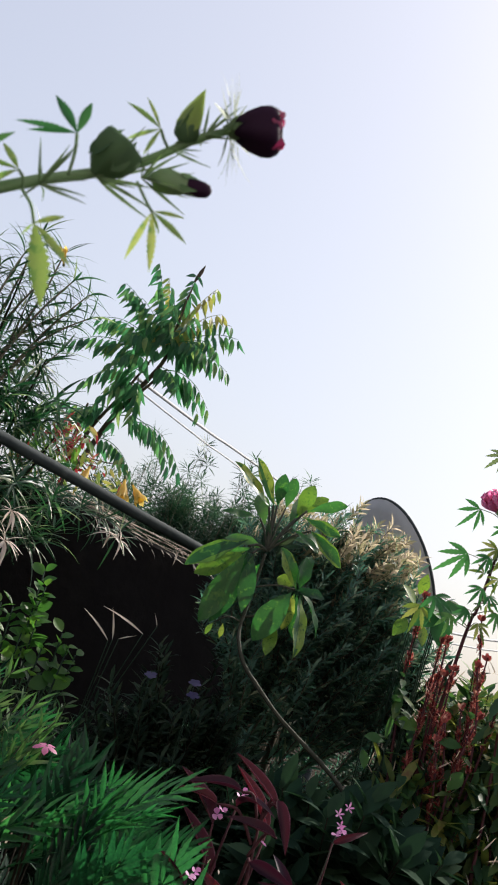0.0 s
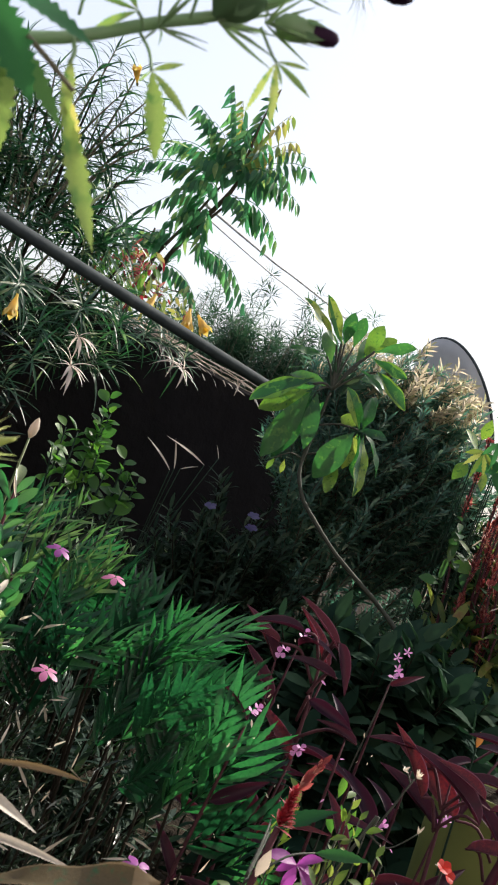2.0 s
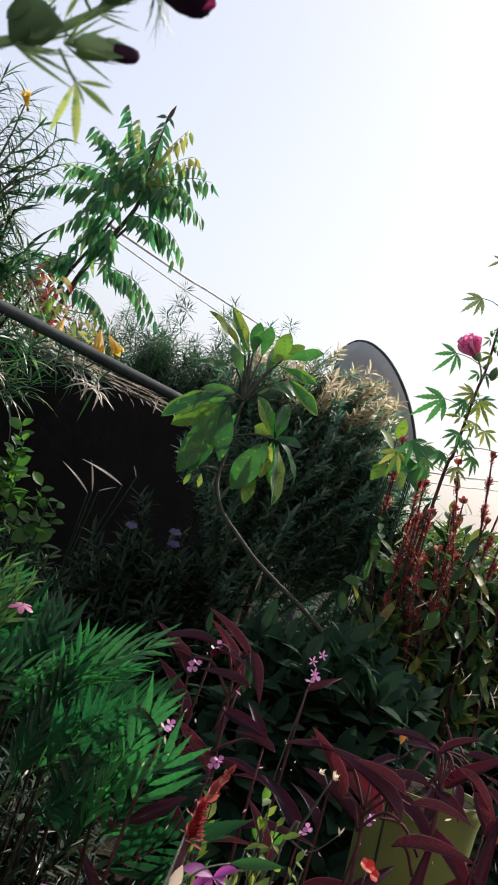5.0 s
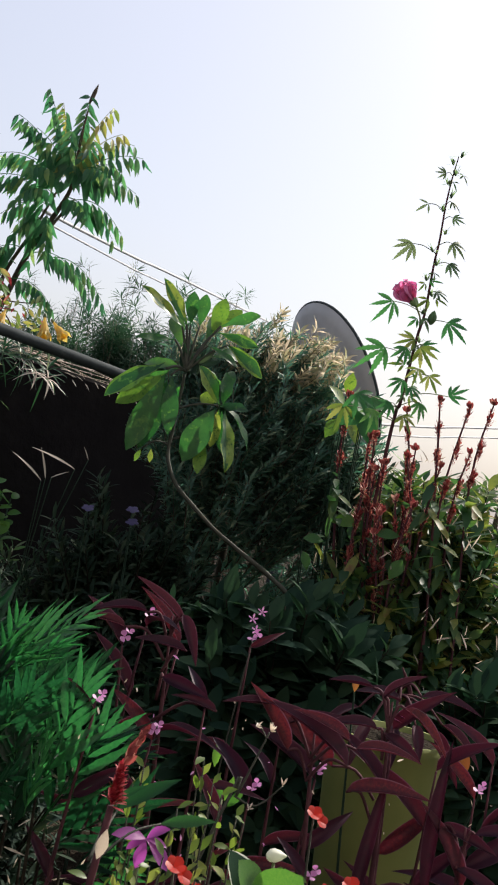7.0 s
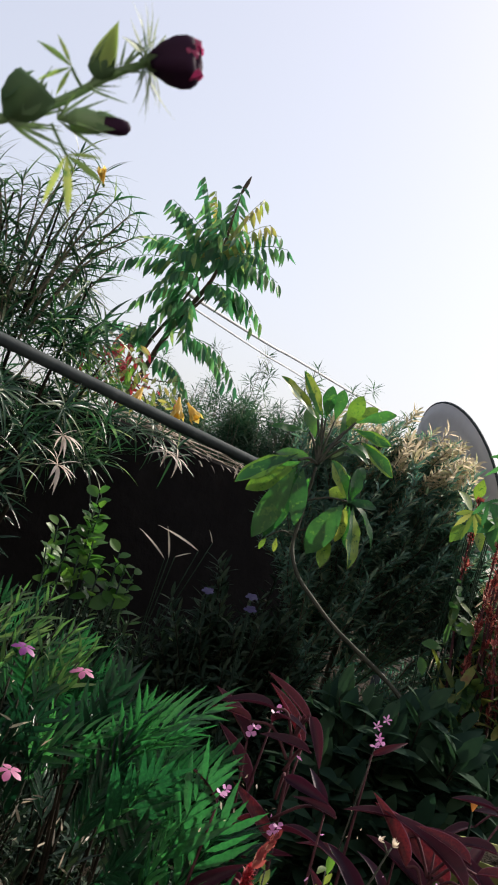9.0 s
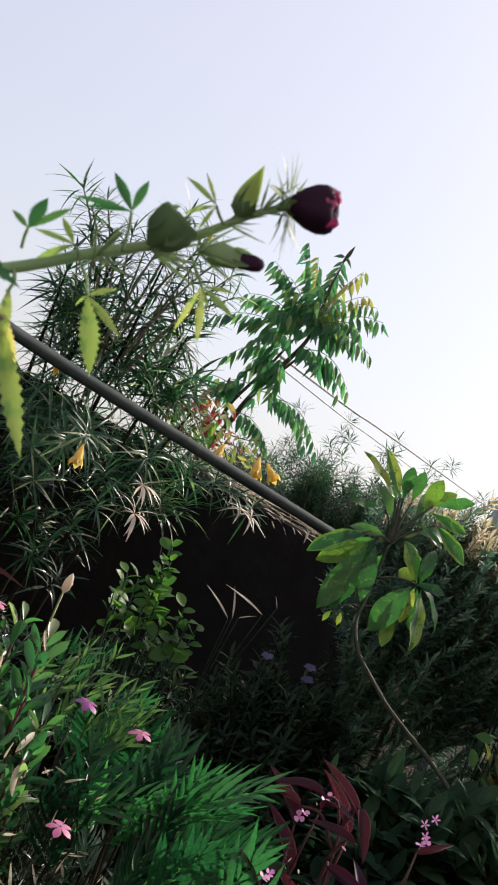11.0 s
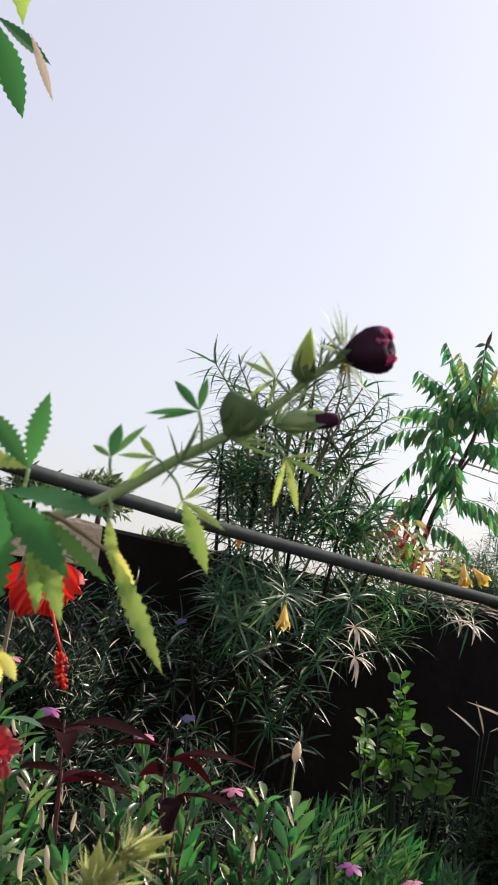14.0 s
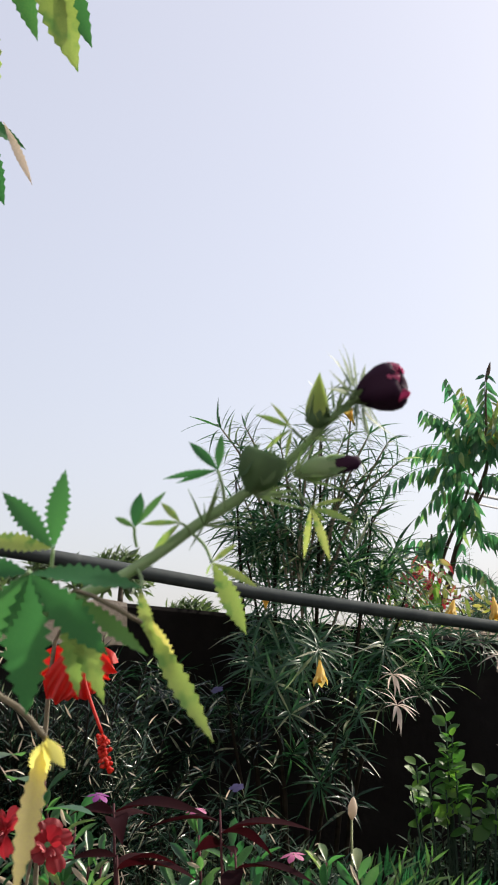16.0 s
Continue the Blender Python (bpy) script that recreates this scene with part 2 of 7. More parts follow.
m_bleached = leaf_material("bleached_leaf", [(0.15, (0.52, 0.45, 0.41)), (0.6, (0.72, 0.64, 0.60)), (0.9, (0.84, 0.79, 0.74))], (1.1, 1.05, 1.0), 0.45, 0.5)
m_plume = leaf_material("pale_yellow_plume", [(0.15, (0.23, 0.27, 0.12)), (0.6, (0.34, 0.37, 0.18)), (0.9, (0.48, 0.48, 0.28))], (1.4, 1.4, 1.1), 0.55, 0.7)
m_white = leaf_material("white_petal", [(0.15, (0.62, 0.66, 0.55)), (0.9, (0.80, 0.80, 0.74))], (1.1, 1.1, 1.0), 0.4, 0.5)
m_olive = leaf_material("olive_brown_leaf", [(0.15, (0.040, 0.032, 0.012)), (0.5, (0.070, 0.052, 0.018)), (0.9, (0.12, 0.080, 0.030))], (1.5, 1.3, 0.8), 0.3, 0.6, 45.0, False, (18.0, 0.56, (0.030, 0.085, 0.030)))
m_tan = leaf_material("tan_leaf_edge", [(0.15, (0.14, 0.095, 0.05)), (0.9, (0.27, 0.19, 0.10))], (1.3, 1.2, 0.9), 0.35, 0.6, 60.0, False)
m_herb = leaf_material("pale_herb_leaf", [(0.15, (0.040, 0.105, 0.040)), (0.6, (0.075, 0.150, 0.052)), (0.9, (0.14, 0.21, 0.09))], (1.5, 1.8, 1.1), 0.42, 0.45)
m_lime = leaf_material("sunlit_small_leaf", [(0.15, (0.09, 0.15, 0.03)), (0.6, (0.17, 0.23, 0.05)), (0.9, (0.30, 0.31, 0.11))], (1.5, 1.6, 0.9), 0.45, 0.45)
m_rust = leaf_material("rust_brown_leaf", [(0.15, (0.20, 0.075, 0.022)), (0.9, (0.36, 0.17, 0.05))], (1.5, 1.2, 0.8), 0.4, 0.6, 60.0, False)
m_far = leaf_material("distant_leaf", [(0.15, (0.045, 0.075, 0.035)), (0.9, (0.10, 0.14, 0.07))], (2.0, 2.2, 1.2), 0.35, 0.6)

m_bark = solid_material("dark_bark", [(0.3, (0.045, 0.032, 0.024)), (0.7, (0.12, 0.095, 0.07))], 30, 0.85, 0, 0.6)
m_twig = solid_material("grey_brown_twig", [(0.3, (0.10, 0.085, 0.06)), (0.7, (0.22, 0.19, 0.14))], 40, 0.8, 0, 0.5)
m_greenstem = solid_material("garden_stem", [(0.3, (0.06, 0.10, 0.035)), (0.7, (0.15, 0.17, 0.07))], 40, 0.6)
m_greystem = solid_material("grey_green_stem", [(0.3, (0.022, 0.026, 0.018)), (0.7, (0.055, 0.058, 0.042))], 40, 0.8, 0, 0.5)
m_redstem = solid_material("purple_stem", [(0.3, (0.049, 0.0196, 0.028)), (0.7, (0.105, 0.042, 0.0504))], 40, 0.75, 0.0, 0.3, 0.003, 0.1)
m_pipe = solid_material("black_pipe", [(0.3, (0.030, 0.038, 0.042)), (0.6, (0.048, 0.058, 0.062)), (0.75, (0.085, 0.092, 0.092))], 18, 0.8, 0.0, 0.4, 0.001, 0.12)
# Plaster near black: the wall's backlit shade is painted into its colour.
m_wall = solid_material("shade_dark_plaster", [(0.3, (0.00825, 0.0075, 0.007875)), (0.6, (0.012, 0.01088, 0.0111)), (0.78, (0.021, 0.01875, 0.018))], 7, 0.95, 0, 0.6, 0.008, 0.05)
m_coping = solid_material("weathered_stone", [(0.3, (0.30, 0.25, 0.20)), (0.55, (0.46, 0.39, 0.32)), (0.75, (0.60, 0.53, 0.45))], 16, 0.9, 0, 0.8, 0.01)
m_dish = solid_material("grey_painted_metal", [(0.3, (0.36, 0.36, 0.365)), (0.7, (0.46, 0.46, 0.465))], 9, 0.6, 0.0, 0.1, 0.001)
m_wire = solid_material("cable_sheath", [(0.3, (0.42, 0.42, 0.44)), (0.7, (0.55, 0.55, 0.57))], 10, 0.5, 0, 0.1, 0.0005)
m_pot = solid_material("olive_green_plastic", [(0.3, (0.1238, 0.1428, 0.04284)), (0.7, (0.1809, 0.1999, 0.06188))], 6, 0.7, 0, 0.1, 0.001, 0.15)
m_soil = solid_material("dark_garden_soil", [(0.3, (0.0168, 0.014, 0.0112)), (0.55, (0.0336, 0.0266, 0.0196)), (0.75, (0.07, 0.056, 0.042))], 12, 0.95, 0, 1.0, 0.03, 0.03)
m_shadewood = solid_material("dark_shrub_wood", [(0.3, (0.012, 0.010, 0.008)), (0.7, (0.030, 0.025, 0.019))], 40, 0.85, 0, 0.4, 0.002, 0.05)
m_palestem = solid_material("grey_green_bark", [(0.3, (0.02475, 0.02805, 0.0198)), (0.7, (0.0495, 0.05156, 0.03919))], 40, 0.75, 0, 0.6, 0.002, 0.25)
m_fill_wall = solid_material("fill_wall_plaster", [(0.3, (0.46, 0.43, 0.39)), (0.7, (0.56, 0.53, 0.48))], 5, 0.9, 0, 0.4, 0.006)


# ---- mesh tools ----
class Bag:
    """Vertices and faces gathered for one mesh."""

    def __init__(self):
        self.v, self.f, self.n = [], [], 0

    def add(self, shape, m=None):
        v, f = shape
        if m is not None:
            a = np.array(m)
            v = v @ a[:3, :3].T + a[:3, 3]
        self.v.append(v)
        k = self.n
        self.f.extend([tuple(i + k for i in q) for q in f])
        self.n += len(v)
        return self

    def mesh(self, name, mat, smooth=True):
        me = bpy.data.meshes.new(name)
        me.from_pydata(np.concatenate(self.v).tolist(), [], self.f)
        for mm in (mat if isinstance(mat, (list, tuple)) else [mat]):
            me.materials.append(mm)
        me.polygons.foreach_set("use_smooth", [smooth] * len(me.polygons))
        me.update()
        return me


def thing(name, at, label, category, group="", kind=""):
    ob = new(name)
    ob.empty_display_size = 0.05
    ob.location = at
    return tagged(ob, label, category, group, kind)


def world_place(ob):
    p = Vector((0, 0, 0))
    while ob:
        p = p + ob.location
        ob = ob.parent
    return p


def part(name, shape, mat, parent, label="", at=None, kind=""):
    """One mesh object under a thing or part. shape: a Bag in world coordinates, or a mesh set at the matrix at."""
    me = shape.mesh(name, mat) if isinstance(shape, Bag) else shape
    ob = new(name, me)
    ob.parent = parent
    m = Matrix.Translation(-world_place(parent))
    ob.matrix_basis = m @ at if at is not None else m
    return tagged(ob, label, "", "", kind)


def axes(base, way, up=(0, 0, 1), size=1.0, broad=1.0):
    """A matrix with its x axis along way and its z axis near up."""
    x = Vector(way).normalized()
    z = Vector(up)
    z = z - x * z.dot(x)
    if z.length < 1e-4:
        z = Vector((1, 0, 0)) - x * x.x
    z.normalize()
    y = z.cross(x)
    m = Matrix((x * size, y * size * broad, z * size)).transposed().to_4x4()
    m.translation = base
    return m


def blade(width, n=5, droop=0.15, fold=0.15, peak=0.45, teeth=0.0, stalk=0.0, blunt=1.0, twist=0.0):
    """A leaf blade of length 1 along x, widest at peak, folded along its rib."""
    v, f = [], []
    p = math.log(0.5) / math.log(peak)
    count = n * 2 if teeth else n
    for i in range(count + 1):
        s = i / count
        w = width * 0.5 * math.sin(math.pi * min(s, 1.0) ** p) ** blunt if 0 < i < count else 0.004
        if teeth and i % 2 and 0 < i < count:
            w *= 1.0 - teeth
        sx = stalk + s * (1 - stalk)
        z = -droop * sx * sx
        a = twist * s
        v += [(sx, w * math.cos(a), z + fold * w + w * math.sin(a)), (sx, 0, z), (sx, -w * math.cos(a), z + fold * w - w * math.sin(a))]
    for i in range(count):
        a, b = 3 * i, 3 * i + 3
        f += [(a, a + 1, b + 1, b), (a + 1, a + 2, b + 2, b + 1)]
    return np.array(v), f


def margined(width, edge, n=10, droop=0.2, peak=0.55, seed=0, twist=0.0):
    """A blunt leaf of length 1 along x: middle faces first, then the faces of its uneven margin."""
    rows, mid, rim = [], [], []
    v = []
    p = math.log(0.5) / math.log(peak)
    for i in range(n + 1):
        s = i / n
        w = width * 0.5 * math.sin(math.pi * s ** p) ** 0.75 if 0 < i < n else 0.006
        z = -droop * s * s
        a = twist * (s - 0.4)
        e1 = max(0.15, min(0.95, 1 - edge * (1 + 1.1 * noise.noise((s * 4, seed, 0)))))
        e2 = max(0.15, min(0.95, 1 - edge * (1 + 1.1 * noise.noise((s * 4, seed, 7)))))
        for u in (1.0, e1, 0.0, -e2, -1.0):
            q = w * u
            wave = 0.02 * math.sin(s * 14 + seed) * abs(u)
            v.append((s, q * math.cos(a), z + 0.22 * abs(q) + q * math.sin(a) + wave))
    for i in range(n):
        k = 5 * i
        mid += [(k + 1, k + 2, k + 7, k + 6), (k + 2, k + 3, k + 8, k + 7)]
        rim += [(k, k + 1, k + 6, k + 5), (k + 3, k + 4, k + 9, k + 8)]
    return np.array(v), mid + rim


def joined(*pieces):
    b = Bag()
    for s, m in pieces:
        b.add(s, m)
    return np.concatenate(b.v), b.f


def tube(points, radii, sides=6, knob=0.0, seed=0):
    """A round stem through points with a radius at each, finely resampled."""
    pts = [Vector(p) for p in points]
    if not isinstance(radii, (list, tuple)):
        radii = [radii] * len(pts)
    fine, rad = [], []
    for i in range(len(pts) - 1):
        a, b, c, d = pts[max(i - 1, 0)], pts[i], pts[i + 1], pts[min(i + 2, len(pts) - 1)]
        for k in range(4):
            s = k / 4
            fine.append(0.5 * ((2 * b) + (c - a) * s + (2 * a - 5 * b + 4 * c - d) * s * s + (3 * b - a - 3 * c + d) * s ** 3))
            rad.append(radii[i] * (1 - s) + radii[i + 1] * s)
    fine.append(pts[-1])
    rad.append(radii[-1])
    r = random.Random(seed)
    v, f = [], []
    side = Vector((0.3, 0.9, 0.2))
    for i, p in enumerate(fine):
        t = (fine[min(i + 1, len(fine) - 1)] - fine[max(i - 1, 0)]).normalized()
        side = (side - t * side.dot(t)).normalized()
        o = t.cross(side)
        q = rad[i] * (1 + knob * r.uniform(-1, 1))
        for k in range(sides):
            a = 2 * math.pi * k / sides
            v.append(tuple(p + side * (q * math.cos(a)) + o * (q * math.sin(a))))
    for i in range(len(fine) - 1):
        for k in range(sides):
            k2 = (k + 1) % sides
            f.append((i * sides + k, i * sides + k2, (i + 1) * sides + k2, (i + 1) * sides + k))
    f.append(tuple(range(sides))[::-1])
    f.append(tuple(range((len(fine) - 1) * sides, len(fine) * sides)))
    return np.array(v), f


def spun(profile, sides=12, lobes=0, depth=0.0):
    """A solid of revolution about x from rows of (x, radius)."""
    v, f = [], []
    for x, r in profile:
        for k in range(sides):
            a = 2 * math.pi * k / sides
            q = r * (1 + depth * math.cos(lobes * a))
            v.append((x, q * math.cos(a), q * math.sin(a)))
    for i in range(len(profile) - 1):
        for k in range(sides):
            k2 = (k + 1) % sides
            f.append((i * sides + k, i * sides + k2, (i + 1) * sides + k2, (i + 1) * sides + k))
    return np.array(v), f


def turned(r, base, spread):
    """base tilted at random by up to spread."""
    return (Vector(base).normalized() + Vector((r.uniform(-1, 1), r.uniform(-1, 1), r.uniform(-1, 1))) * spread).normalized()


def rot_z(a):
    return Matrix.Rotation(a, 4, "Z")


NARROW = [blade(0.105, 4, d, 0.2, 0.4) for d in (0.05, 0.2, 0.4)]
SHORT = [blade(0.26, 3, d, 0.25, 0.5) for d in (0.05, 0.25)]
OVAL = [blade(0.46, 4, d, 0.2, 0.5) for d in (0.05, 0.2, 0.35)]
NEEDLE = [blade(0.10, 2, d, 0.2, 0.4) for d in (0.1, 0.3)]


def whorl(bag, r, tip, way, count, size, spread=0.9, shapes=NARROW, back=0.06):
    """Leaves spiralling round the end of a twig."""
    way = Vector(way).normalized()
    for i in range(count):
        a = i * 2.4 + r.uniform(-0.3, 0.3)
        side = way.orthogonal()
        side.rotate(Matrix.Rotation(a, 3, way))
        s = i / count
        d = way * (1.0 - spread * (0.35 + 0.65 * s)) + side * (0.35 + 0.7 * s) * (0.6 + spread * 0.4)
        d.z -= 0.15 * s
        k = size * r.uniform(0.7, 1.1)
        bag.add(r.choice(shapes), axes(Vector(tip) - way * back * s, d, way, k))


def flower5(bag, at, way, size, petals=5, droop=0.25, width=0.75, lift=0.35, seed=0):
    r = random.Random(seed)
    way = Vector(way).normalized()
    petal = blade(width, 6, droop, -0.1, 0.62, 0, 0, 0.6)
    for i in range(petals):
        side = way.orthogonal()
        side.rotate(Matrix.Rotation(2 * math.pi * i / petals + r.uniform(-0.1, 0.1), 3, way))
        bag.add(petal, axes(at, side + way * lift, way, size * r.uniform(0.9, 1.05)))


def petal_sheet(width, ripple, flare, n=9, k=8):
    """A ruffled petal of length 1 along x, cupped and waved at its outer edge."""
    v, f = [], []
    for i in range(n + 1):
        s = i / n
        w = width * (0.12 + 0.88 * math.sin(min(1.0, s * 1.25) * math.pi / 2) ** 1.2) * (1.0 if s < 0.85 else 1.0 - 0.9 * (s - 0.85) / 0.15 * 0.35)
        for j in range(k + 1):
            u = 2 * j / k - 1
            end = s * (1 - 0.10 * u * u * s)
            v.append((end, 0.5 * w * u, flare * s * s - 0.10 * u * u * w + ripple * s ** 2 * math.sin(u * 7 + s * 3)))
    for i in range(n):
        for j in range(k):
            a = i * (k + 1) + j
            f.append((a, a + 1, a + k + 2, a + k + 1))
    return np.array(v), f

# ---- setting: ground, wall, rail, unseen fill wall behind ----
def ground():
    r = random.Random(3)
    v, f = [], []
    rings = [0.0, 0.4, 0.8, 1.2, 1.6, 2.0, 2.4, 2.8, 3.2, 3.7, 4.5, 6, 9, 15, 30, 80, 300, 1500, 4000]
    sides = 48
    for q in rings:
        for k in range(sides):
            a = 2 * math.pi * k / sides
            x, y = q * math.cos(a), 1.8 + q * math.sin(a)
            z = 0.03 * noise.noise((x * 2, y * 2, 0)) + 0.015 * noise.noise((x * 7, y * 7, 3)) if q < 15 else 0.0
            v.append((x, y, z))
    for i in range(len(rings) - 1):
        for k in range(sides):
            k2 = (k + 1) % sides
            f.append((i * sides + k, i * sides + k2, (i + 1) * sides + k2, (i + 1) * sides + k))
    me = Bag().add((np.array(v), f)).mesh("ground", m_soil)
    tagged(new("ground", me), "dark garden soil under the planting", "ground", "", "structure")


ground()


def slab(a, b, top_a, top_b, bottom, thick, seed, rough=0.006, bits=28):
    """An upright slab from plan point a to b with an uneven top."""
    a, b = Vector((*a, 0)), Vector((*b, 0))
    way = (b - a).normalized()
    out = Vector((way.y, -way.x, 0))
    v, f = [], []
    for i in range(bits + 1):
        s = i / bits
        p = a.lerp(b, s)
        zt = top_a + (top_b - top_a) * s + rough * noise.noise((s * 20, seed, 0)) * 2
        lean = rough * noise.noise((s * 9, seed, 5))
        for off, z in ((0, bottom), (lean, zt - 0.01), (0.006, zt), (thick - 0.006, zt + 0.002), (thick, zt - 0.01), (thick, bottom)):
            q = p - out * off
            v.append((q.x, q.y, z))
    for i in range(bits):
        for k in range(5):
            f.append((i * 6 + k, i * 6 + k + 1, i * 6 + k + 7, i * 6 + k + 6))
    f.append(tuple(range(6))[::-1])
    f.append(tuple(range(bits * 6, bits * 6 + 6)))
    return np.array(v), f


WALL_A, WALL_B = (-2.50, 1.68), (0.62, 3.94)
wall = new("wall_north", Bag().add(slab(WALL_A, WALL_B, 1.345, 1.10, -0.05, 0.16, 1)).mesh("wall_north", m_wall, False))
tagged(wall, "low garden wall in shade, the shade painted into its near-black plaster", "wall", "", "structure")

coping = new("coping_stone", Bag().add(slab((-1.55, 1.98), (-0.765, 2.60), 1.225, 1.195, 1.10, 0.10, 4, 0.012, 16)).mesh("coping_stone", m_coping, False))
tagged(coping, "weathered beige stone slab on a dark pier", "stone slab")
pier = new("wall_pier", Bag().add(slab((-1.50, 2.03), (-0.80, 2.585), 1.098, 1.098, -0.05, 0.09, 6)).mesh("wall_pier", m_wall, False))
tagged(pier, "pier under the stone slab, shade painted into its near-black plaster", "wall", "", "structure")

rail = thing("pipe_rail", (-1.6, 1.1, 0), "long dark metal pipe rail crossing above the planting", "rail")
part("pipe", Bag().add(tube([(-1.60, 1.10, 1.335), (-0.803, 2.062, 1.247), (-0.45, 2.49, 1.203), (-0.08, 2.85, 1.165), (0.269, 3.178, 1.130), (0.52, 3.41, 1.105)], 0.0145, 14)), m_pipe, rail)
for px, py, pz in ((-1.585, 1.118, 1.325), (0.50, 3.39, 1.10)):
    part("post", Bag().add(tube([(px, py, -0.05), (px, py, pz * 0.5), (px, py, pz)], 0.017, 10)), m_pipe, rail)

# Unseen wall, added to block rear sky and bounce fill light forward.
unseen_wall = new("fill_wall", Bag().add(slab((6, -1.6), (-6, -1.6), 4.6, 4.6, -0.05, 0.25, 9)).mesh("fill_wall", m_fill_wall, False))
tagged(unseen_wall, "unseen plain wall added to bounce fill light", "wall", "", "structure")


# ---- feathery shrubs behind the wall ----
for i, (x, y, h) in enumerate(((0.02, 4.9, 1.46), (0.22, 5.1, 1.58), (0.42, 5.0, 1.57), (0.62, 5.05, 1.60), (0.84, 4.95, 1.56), (-0.14, 5.1, 1.36))):
    r0 = random.Random(40 + i)
    t = thing("feathery_shrub", (x, y, 0), "grey-green shrub with fine feathery shoots against the sky", "shrub", "feathery shrubs")
    wood, leaves = Bag(), Bag()
    for j in range(125):
        a, q = r0.uniform(0, 6.283), math.sqrt(r0.random())
        top = Vector((x + 0.24 * q * math.cos(a), y + 0.20 * q * math.sin(a), h * r0.uniform(0.74, 1.0) * (1 - 0.08 * q)))
        if j < 2:
            top = Vector((x + 0.09 * (j * 2 - 1), y, h + 0.10 - 0.04 * j))
        foot = Vector((x + 0.05 * math.cos(a), y + 0.05 * math.sin(a), 0))
        mid = foot.lerp(top, 0.66) + Vector((r0.uniform(-0.06, 0.06), 0, 0))
        wood.add(tube([foot, mid, top], [0.004, 0.002, 0.001], 4))
        for k in range(9):
            whorl(leaves, r0, mid.lerp(top, k / 8) + Vector((r0.uniform(-0.03, 0.03), 0, r0.uniform(-0.02, 0.02))), turned(r0, top - mid, 0.7), 22, 0.060, 1.0, NEEDLE, 0.03)
    part("stem", wood, m_twig, t, "", None, "stuff")
    part("foliage", leaves, m_feather, t, "", None, "stuff")


# ---- young tree with pinnate leaves ----
def pinnate(a, b, sag, leaf_len, width, r):
    """A compound leaf from a to b: an arching rib with leaflets in pairs that hang from it."""
    bag = Bag()
    a, b = Vector(a), Vector(b)
    n = (b - a).length
    side = (b - a).cross(Vector((0, 0, 1)))
    side = side.normalized() if side.length > 1e-3 else Vector((0, 1, 0))

    def on(s):
        return a.lerp(b, s) + Vector((0, 0, 4 * 0.5 * sag * n * s * (1 - s)))

    bag.add(tube([on(s) for s in (0, 0.25, 0.5, 0.75, 1.0)], [0.0016, 0.0014, 0.0012, 0.001, 0.0007], 4))
    pairs = max(5, int(n / 0.021))
    for i in range(pairs):
        s = 0.16 + 0.84 * i / (pairs - 1)
        p, along = on(s), (on(min(1, s + 0.05)) - on(s - 0.05)).normalized()
        for sgn in (1, -1):
            d = along * r.uniform(0.25, 0.55) + side * (sgn * r.uniform(0.25, 0.55)) + Vector((0, 0, -r.uniform(0.6, 1.2)))
            bag.add(blade(width * r.uniform(0.8, 1.15), 5, r.uniform(0.0, 0.45), 0.3, 0.38, 0, 0.06), axes(p, d, turned(r, (sgn * 0.3, -0.9, 0.4), 0.45), leaf_len * (1.05 - 0.40 * s) * r.uniform(0.75, 1.1)))
    return bag


